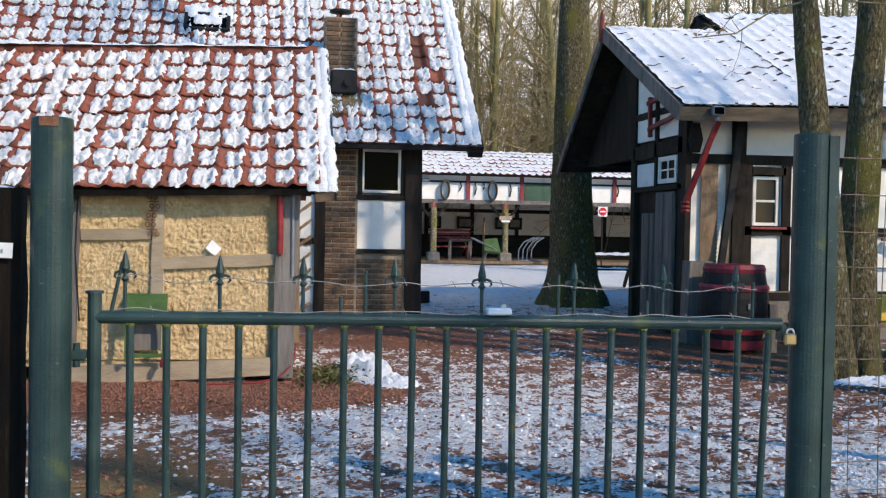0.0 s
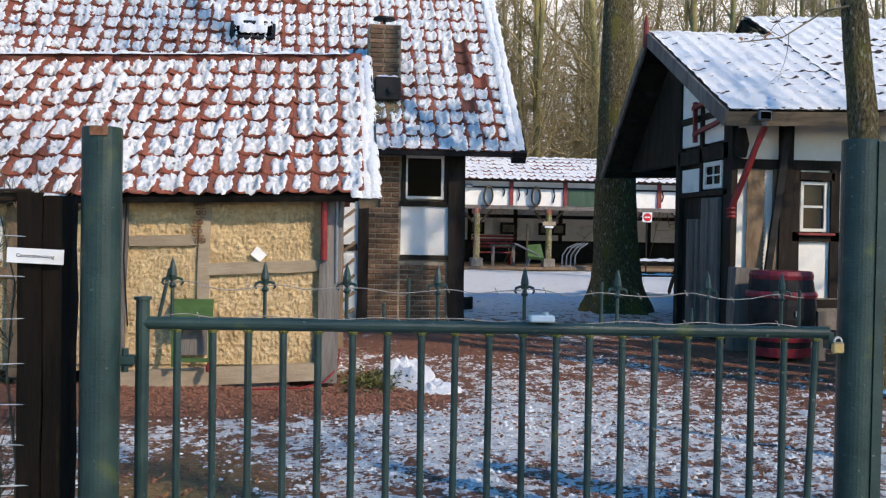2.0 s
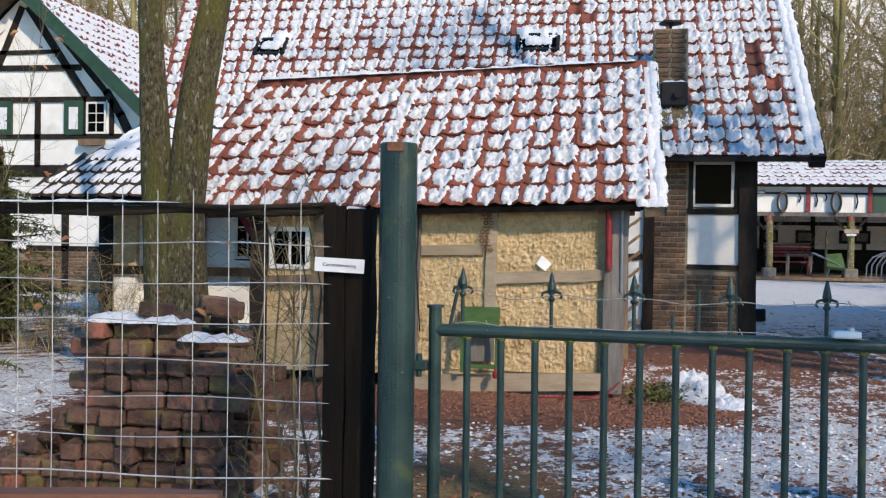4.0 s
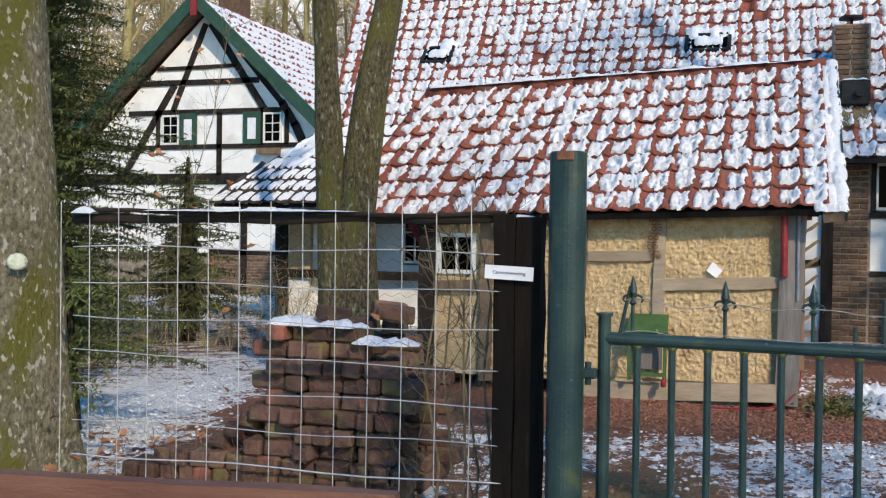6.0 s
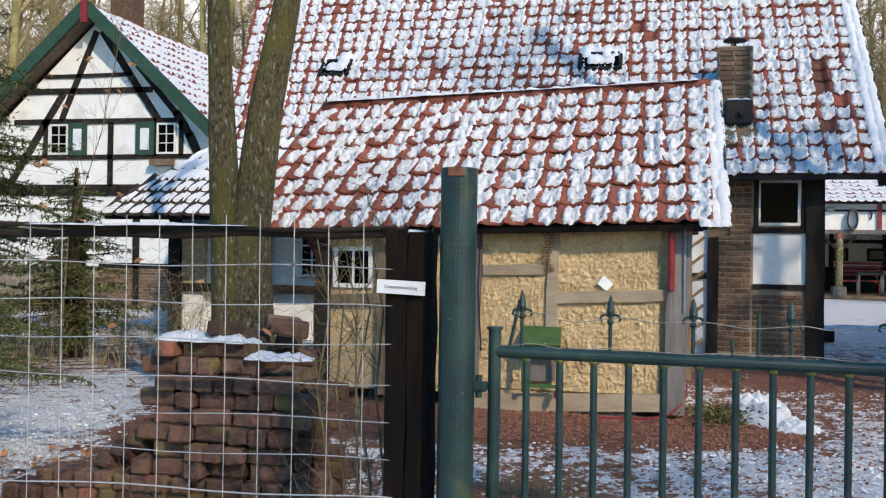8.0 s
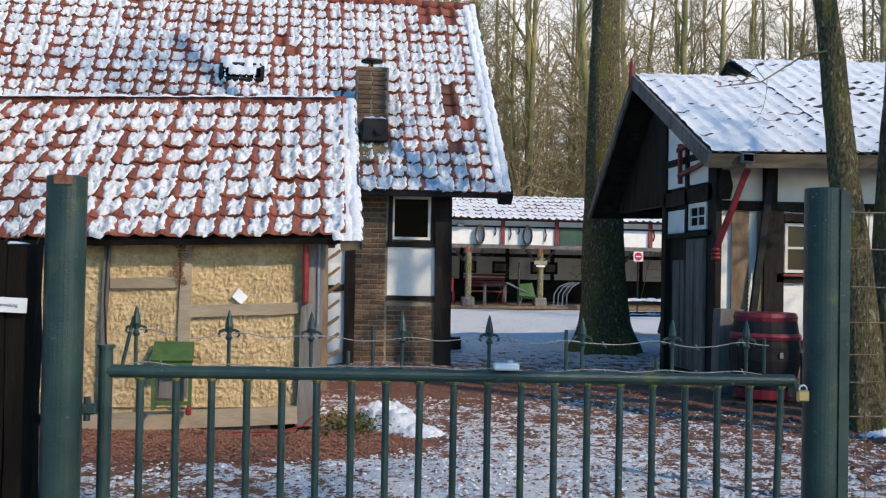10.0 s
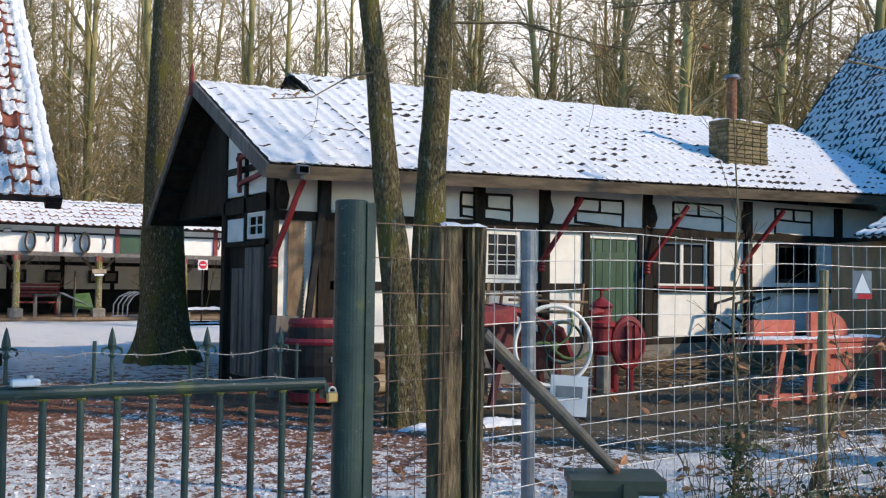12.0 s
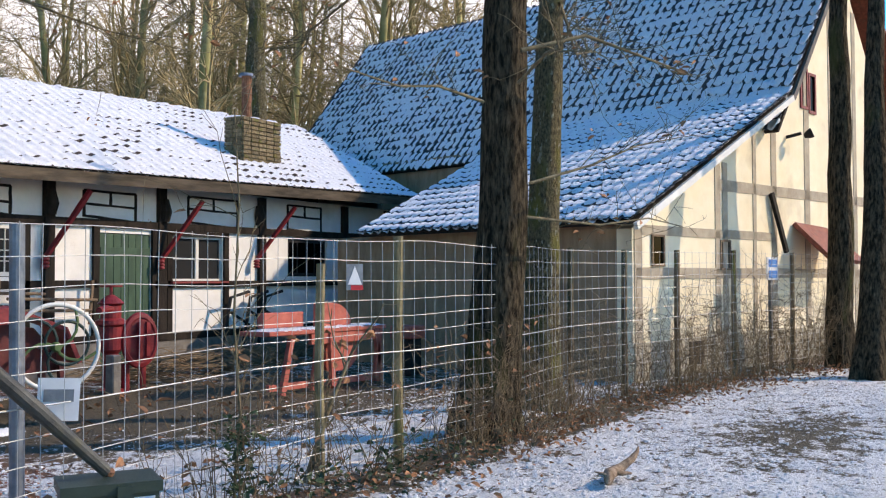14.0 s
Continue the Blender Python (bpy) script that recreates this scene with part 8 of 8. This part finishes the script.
hs = thing("garden_hose", "thin red hose lying on the gravel", "hose", (0.3, 8.6, 0.02))
part("hose", tube(BM(), [(-0.5, 8.45, 0.02), (-0.1, 8.5, 0.02), (0.1, 8.75, 0.03), (0.22, 8.95, 0.12), (0.25, 9.0, 0.3)], 0.008, 6), M_RED, hs)


# ---------------------------------------------------------------- litter, hedge and twigs
def leaf_mesh(name, label, spots_fn, count, size, seed, material, category="leaves"):
    """Curled single leaves, too many to count."""
    rnd = random.Random(seed)
    vs, fs = [], []
    for i in range(count):
        x, y, z = spots_fn(rnd)
        s = size * rnd.uniform(0.6, 1.3)
        m = Matrix.Translation((x, y, z)) @ Euler((rnd.uniform(-0.9, 0.9), rnd.uniform(-0.9, 0.9), rnd.random() * 6.3)).to_matrix().to_4x4()
        k = len(vs)
        for px, py, pz in ((0, -0.5, 0.0), (0.28, -0.1, 0.12), (0.2, 0.3, 0.1), (0, 0.5, -0.06), (-0.2, 0.3, 0.1), (-0.28, -0.1, 0.12), (0, 0, 0)):
            vs.append((m @ Vector((px * s, py * s, pz * s * rnd.uniform(0.6, 1.6)))).to_tuple())
        for a, b in ((0, 1), (1, 2), (2, 3), (3, 4), (4, 5), (5, 0)):
            fs.append((k + 6, k + a, k + b))
    return tagged(new(name, mesh_data(name, vs, fs, material, False)), label, category, kind="stuff")


def on_ground(x, y, up=0.02):
    return (x, y, ground_height(x, y) + up)


def fence_y(x):
    for (a, b) in zip(FENCE, FENCE[1:]):
        if a[0] <= x <= b[0]:
            return a[1] + (b[1] - a[1]) * (x - a[0]) / (b[0] - a[0])
    return FENCE[-1][1]


leaf_mesh("leaf_litter", "brown oak leaves lying along the wire fence", lambda r: (lambda x: on_ground(x, fence_y(x) + r.gauss(-0.35, 0.35), r.uniform(0.01, 0.09)))(r.uniform(4.5, 17.5)), 1700, 0.06, 501, M_LEAF)
leaf_mesh("leaf_litter", "scattered brown leaves on the trodden ground", lambda r: on_ground(r.uniform(4, 13), r.uniform(5.0, 10.5)), 500, 0.08, 502, M_LEAF)
leaf_mesh("leaf_litter", "brown leaves in the snow by the brick stack", lambda r: on_ground(r.uniform(-4.6, -2.7), r.uniform(4.5, 6.2)), 130, 0.065, 503, M_LEAF)
leaf_mesh("leaf_litter", "dark soil crumbs and leaves in the yard", lambda r: on_ground(r.uniform(-1.5, 4.5), r.uniform(5.2, 12)), 700, 0.04, 504, M_LEAF)
leaf_mesh("ivy", "low dark ivy at the foot of the fence", lambda r: (lambda x, h: on_ground(x, fence_y(x) - 0.3 + r.gauss(0, 0.16), h))(r.gauss(6.2, 0.75), abs(r.gauss(0.10, 0.12))), 360, 0.055, 505, M_IVY, "ivy")
leaf_mesh("ivy", "ivy climbing a thin stem on the fence", lambda r: (lambda z: (5.0 + r.gauss(0, 0.07), 4.1 + r.gauss(0, 0.06), z))(r.uniform(0.1, 0.6)), 220, 0.05, 506, M_IVY, "ivy")
leaf_mesh("grass_tuft", "sparse weeds by the shed corner", lambda r: on_ground(r.gauss(0.55, 0.16), r.gauss(9.0, 0.2), abs(r.gauss(0.04, 0.04))), 420, 0.055, 507, M_WEED, "weeds")
leaf_mesh("leaf_litter", "dry leaves caught in the wire mesh", lambda r: (r.uniform(-3.3, -1.2), 3.86 + r.gauss(0, 0.06), r.uniform(0.2, 1.4)), 22, 0.06, 508, M_LEAF)
leaf_mesh("leaf_litter", "dry leaves hanging in the hedge twigs", lambda r: (lambda x: (x, fence_y(x) + r.gauss(-0.1, 0.15), r.uniform(0.15, 1.1)))(r.uniform(3.6, 9.5)), 90, 0.075, 509, M_LEAF)

M_BRUSH = mat("dark_brush", (0.085, 0.06, 0.038), (0.24, 0.175, 0.105), 5, 0.9, 0)
thicket("hedge", "bare twiggy hedge grown into the wire fence", lambda r: (lambda x: (x, fence_y(x) + r.gauss(0.0, 0.2)))(r.uniform(9.6, 18.5)), 330, 1.2, 510, 0.0055, M_BRUSH)
thicket("hedge", "dense brown brushwood against the cream gable", lambda r: (lambda x: (x, fence_y(x) + r.gauss(0.12, 0.22)))(r.uniform(13.2, 18.8)), 90, 1.6, 516, 0.0055, M_BRUSH)
thicket("hedge", "thin bare shoots along the wire fence", lambda r: (lambda x: (x, fence_y(x) + r.gauss(0.0, 0.14)))(r.uniform(4.4, 9.8)), 150, 0.95, 511, 0.005, M_BRUSH)
thicket("hedge", "bare climbing shoots by the black post", lambda r: (r.gauss(-1.3, 0.1), 4.08 + r.gauss(0, 0.05)), 12, 1.1, 512, 0.0038, M_BRUSH)
thicket("hedge", "thin twigs behind the wire mesh", lambda r: (r.uniform(-3.3, -1.2), 4.1 + r.gauss(0, 0.1)), 14, 0.7, 513, 0.003, M_BRUSH)
thicket("shrubs", "bare brown shrubs below the spruces", lambda r: (r.uniform(-9.5, -5.5), r.uniform(10, 13)), 260, 1.0, 514, 0.006)
thicket("hedge", "dense dead stems at the foot of the oaks", lambda r: (r.uniform(7.4, 10.2), r.uniform(3.5, 4.2)), 80, 0.6, 515, 0.005, M_BRUSH)


def shoot(name, label, pts, r, seed, twigs=10, L=0.5):
    """One thin stem with side twigs."""
    rnd = random.Random(seed)
    pts = [Vector(p) for p in pts]
    t = thing(name, label, "branch", pts[0])
    vs, fs = [], []
    limb(vs, fs, pts, [r * (1 - 0.65 * i / (len(pts) - 1)) for i in range(len(pts))], 6)
    ob = new("stem", mesh_data("stem", vs, fs, M_BRANCH))
    ob.parent = t
    ob.matrix_parent_inverse = Matrix.Translation(-pts[0])
    vs, fs = [], []
    d = (pts[-1] - pts[0]).normalized()
    for k in range(twigs):
        f = rnd.uniform(0.15, 1) * (len(pts) - 1.001)
        q = pts[int(f)].lerp(pts[int(f) + 1], f - int(f))
        w = d * 0.6 + Vector((rnd.uniform(-1, 1), rnd.uniform(-1, 1), rnd.uniform(-0.5, 0.9)))
        tp = grow(rnd, q, w, L * rnd.uniform(0.5, 1.2), 4, 0, 0.25)
        limb(vs, fs, tp, [r * 0.3 * (1 - 0.6 * i / 4) for i in range(5)], 4)
        for s in range(3):
            q2 = tp[rnd.randint(1, 4)]
            tq = grow(rnd, q2, w + Vector((rnd.uniform(-1, 1), rnd.uniform(-1, 1), rnd.uniform(-1, 1))), L * rnd.uniform(0.2, 0.5), 3, 0, 0.3)
            limb(vs, fs, tq, [r * 0.2, r * 0.18, r * 0.14, r * 0.1], 3)
            if name != "climber" and rnd.random() < 0.3:
                LEAVES.append(tq[-1])
    ob = new("twig_spray", mesh_data("twig_spray", vs, fs, M_BRANCH))
    ob["kind"] = "stuff"
    ob.parent = t
    ob.matrix_parent_inverse = Matrix.Translation(-pts[0])


LEAVES = []
M_BRANCH = mat("oak_twig_bark", (0.09, 0.075, 0.045), (0.26, 0.21, 0.125), 12, 0.9, 0.4, 60)
shoot("oak_branch", "thin oak branch with dry leaves over the lane", [(8.3, 3.8, 3.2), (8.0, 3.4, 3.35), (7.6, 3.1, 3.3), (7.2, 2.9, 3.15)], 0.02, 601, 10, 0.5)
shoot("oak_branch", "thin oak branch with dry leaves over the lane", [(8.35, 3.8, 3.5), (8.9, 3.4, 3.7), (9.6, 3.1, 3.6), (10.3, 2.9, 3.55)], 0.022, 602, 16, 0.6)
shoot("oak_branch", "thin oak branch with dry leaves over the lane", [(8.4, 3.75, 2.3), (9.0, 3.4, 2.5), (9.7, 3.2, 2.75), (10.4, 3.0, 2.9)], 0.015, 603, 12, 0.6)
shoot("oak_branch", "thin bare oak branch before the shaded roof", [(8.45, 3.8, 2.0), (9.2, 3.4, 1.95), (10.0, 3.2, 2.05), (10.8, 3.1, 2.0)], 0.014, 604, 14, 0.6)
shoot("oak_branch", "long bare branch reaching over the lane", [(8.0, 4.0, 3.0), (7.4, 4.1, 3.05), (6.8, 4.1, 2.95), (6.2, 4.2, 3.0)], 0.016, 605, 12, 0.5)
shoot("oak_branch", "thin oak twig with dry leaves before the barn roof", [(5.05, 8.95, 3.6), (4.6, 8.6, 3.45), (4.1, 8.4, 3.15), (3.6, 8.2, 3.05)], 0.012, 606, 8, 0.4)
shoot("oak_branch", "bare branch spreading above the barn roof", [(6.05, 9.1, 4.3), (6.8, 8.8, 4.35), (7.7, 8.6, 4.2), (8.8, 8.4, 4.15)], 0.018, 607, 22, 0.9)
shoot("oak_branch", "bare branch spreading above the barn roof", [(6.1, 9.1, 4.7), (7.0, 8.9, 4.9), (8.2, 8.6, 4.8), (9.6, 8.3, 4.95)], 0.02, 608, 26, 1.1)
shoot("oak_branch", "long bare branch above the barn ridge", [(8.1, 4.1, 5.2), (8.4, 6.5, 5.0), (9.0, 8.5, 5.0), (10.0, 10.0, 5.2)], 0.024, 609, 34, 1.2)
shoot("oak_branch", "bare oak branch with fine twigs above the barn", [(8.2, 3.9, 4.6), (8.6, 5.6, 4.5), (9.6, 7.2, 4.4), (11.0, 8.4, 4.6)], 0.022, 614, 36, 1.2)
shoot("oak_branch", "bare oak branch with fine twigs above the barn", [(8.2, 3.9, 4.3), (7.6, 5.2, 4.3), (7.4, 6.6, 4.2), (7.6, 8.2, 4.5)], 0.02, 615, 32, 1.0)
shoot("oak_branch", "bare oak branch with fine twigs before the blue roof", [(10.1, 4.2, 4.4), (11.2, 4.6, 4.5), (12.4, 5.0, 4.4), (13.6, 5.2, 4.7)], 0.024, 616, 50, 1.0)
shoot("oak_branch", "thin twig crossing the young oaks with dry leaves", [(6.0, 9.0, 3.75), (5.7, 8.6, 3.55), (5.2, 8.4, 3.5), (4.9, 8.3, 3.55)], 0.01, 610, 6, 0.3)
shoot("sapling", "thin bare sapling growing through the fence", [(5.0, 4.15, 0), (5.03, 4.12, 0.6), (4.97, 4.12, 1.2), (5.05, 4.15, 1.9), (4.95, 4.1, 2.5)], 0.012, 611, 14, 0.6)
shoot("sapling", "thin bare sapling growing through the fence", [(5.9, 4.3, 0), (6.1, 4.25, 0.5), (6.35, 4.2, 0.95)], 0.028, 612, 6, 0.4)
shoot("sapling", "bare sapling in front of the gabled house", [(-6.0, 9.0, 0), (-5.9, 9.0, 1.5), (-5.6, 9.1, 2.6), (-5.4, 9.1, 3.6)], 0.008, 613, 26, 0.8)
for k in range(6):
    x = -1.42 + 0.06 * k
    shoot("climber", "bare tangled climber stem beside the black post", [(x, 4.1, 0), (x + 0.03, 4.08, 0.4), (x - 0.04 + 0.03 * (k % 3), 4.07, 0.8), (x + 0.02, 4.06, 1.15), (x - 0.05, 4.05, 1.5)], 0.008, 640 + k, 16, 0.26)
leaf_mesh("oak_leaves", "brown oak leaves still hanging on the twigs", lambda r: (lambda p: (p.x + r.gauss(0, 0.03), p.y + r.gauss(0, 0.03), p.z + r.gauss(0, 0.03)))(r.choice(LEAVES)), 230, 0.085, 520, M_LEAF)

M_DEADWOOD = mat("rotten_branch", (0.16, 0.10, 0.065), (0.40, 0.29, 0.20), 14, 0.9, 1.0, 30, c3=(0.10, 0.07, 0.05), s3=6, t3=0.55)
lg = thing("fallen_branch", "barkless fallen branch lying in the snow", "branch", (6.9, 2.25, 0.05))
vs, fs = [], []
limb(vs, fs, V((6.84, 2.41, 0.02), (6.86, 2.412, 0.035), (7.0, 2.46, 0.06), (7.14, 2.48, 0.05), (7.26, 2.46, 0.07), (7.38, 2.43, 0.11), (7.46, 2.42, 0.15), (7.50, 2.425, 0.18)), [0.006, 0.03, 0.044, 0.04, 0.032, 0.026, 0.016, 0.006], 12)
limb(vs, fs, V((7.06, 2.46, 0.07), (7.12, 2.41, 0.05), (7.22, 2.38, 0.035)), [0.026, 0.02, 0.008], 8)
limb(vs, fs, V((6.92, 2.42, 0.05), (6.89, 2.47, 0.08), (6.87, 2.52, 0.09)), [0.02, 0.012, 0.004], 6)
ob = new("wood", mesh_data("wood", vs, fs, M_DEADWOOD))
ob.parent = lg
ob.matrix_parent_inverse = Matrix.Translation(-THING_AT[lg])

M_LICHEN = mat("pale_lichen", (0.42, 0.46, 0.34), (0.66, 0.70, 0.58), 30, 0.95, 0.6, 60)
pl = thing("lichen_mark", "round pale green lichen spot on the trunk", "lichen", (-3.735, 4.158, 1.243))
part("disc", lathe(BM(), [(0.068, -0.012), (0.06, 0.0), (0.045, 0.006), (0.02, 0.008)], Matrix.Translation((-3.735, 4.158, 1.243)) @ pose(0, 0, 0, 90, 0, 47) @ Matrix.Diagonal((0.76, 0.68, 1, 1)), 11), M_LICHEN, pl)
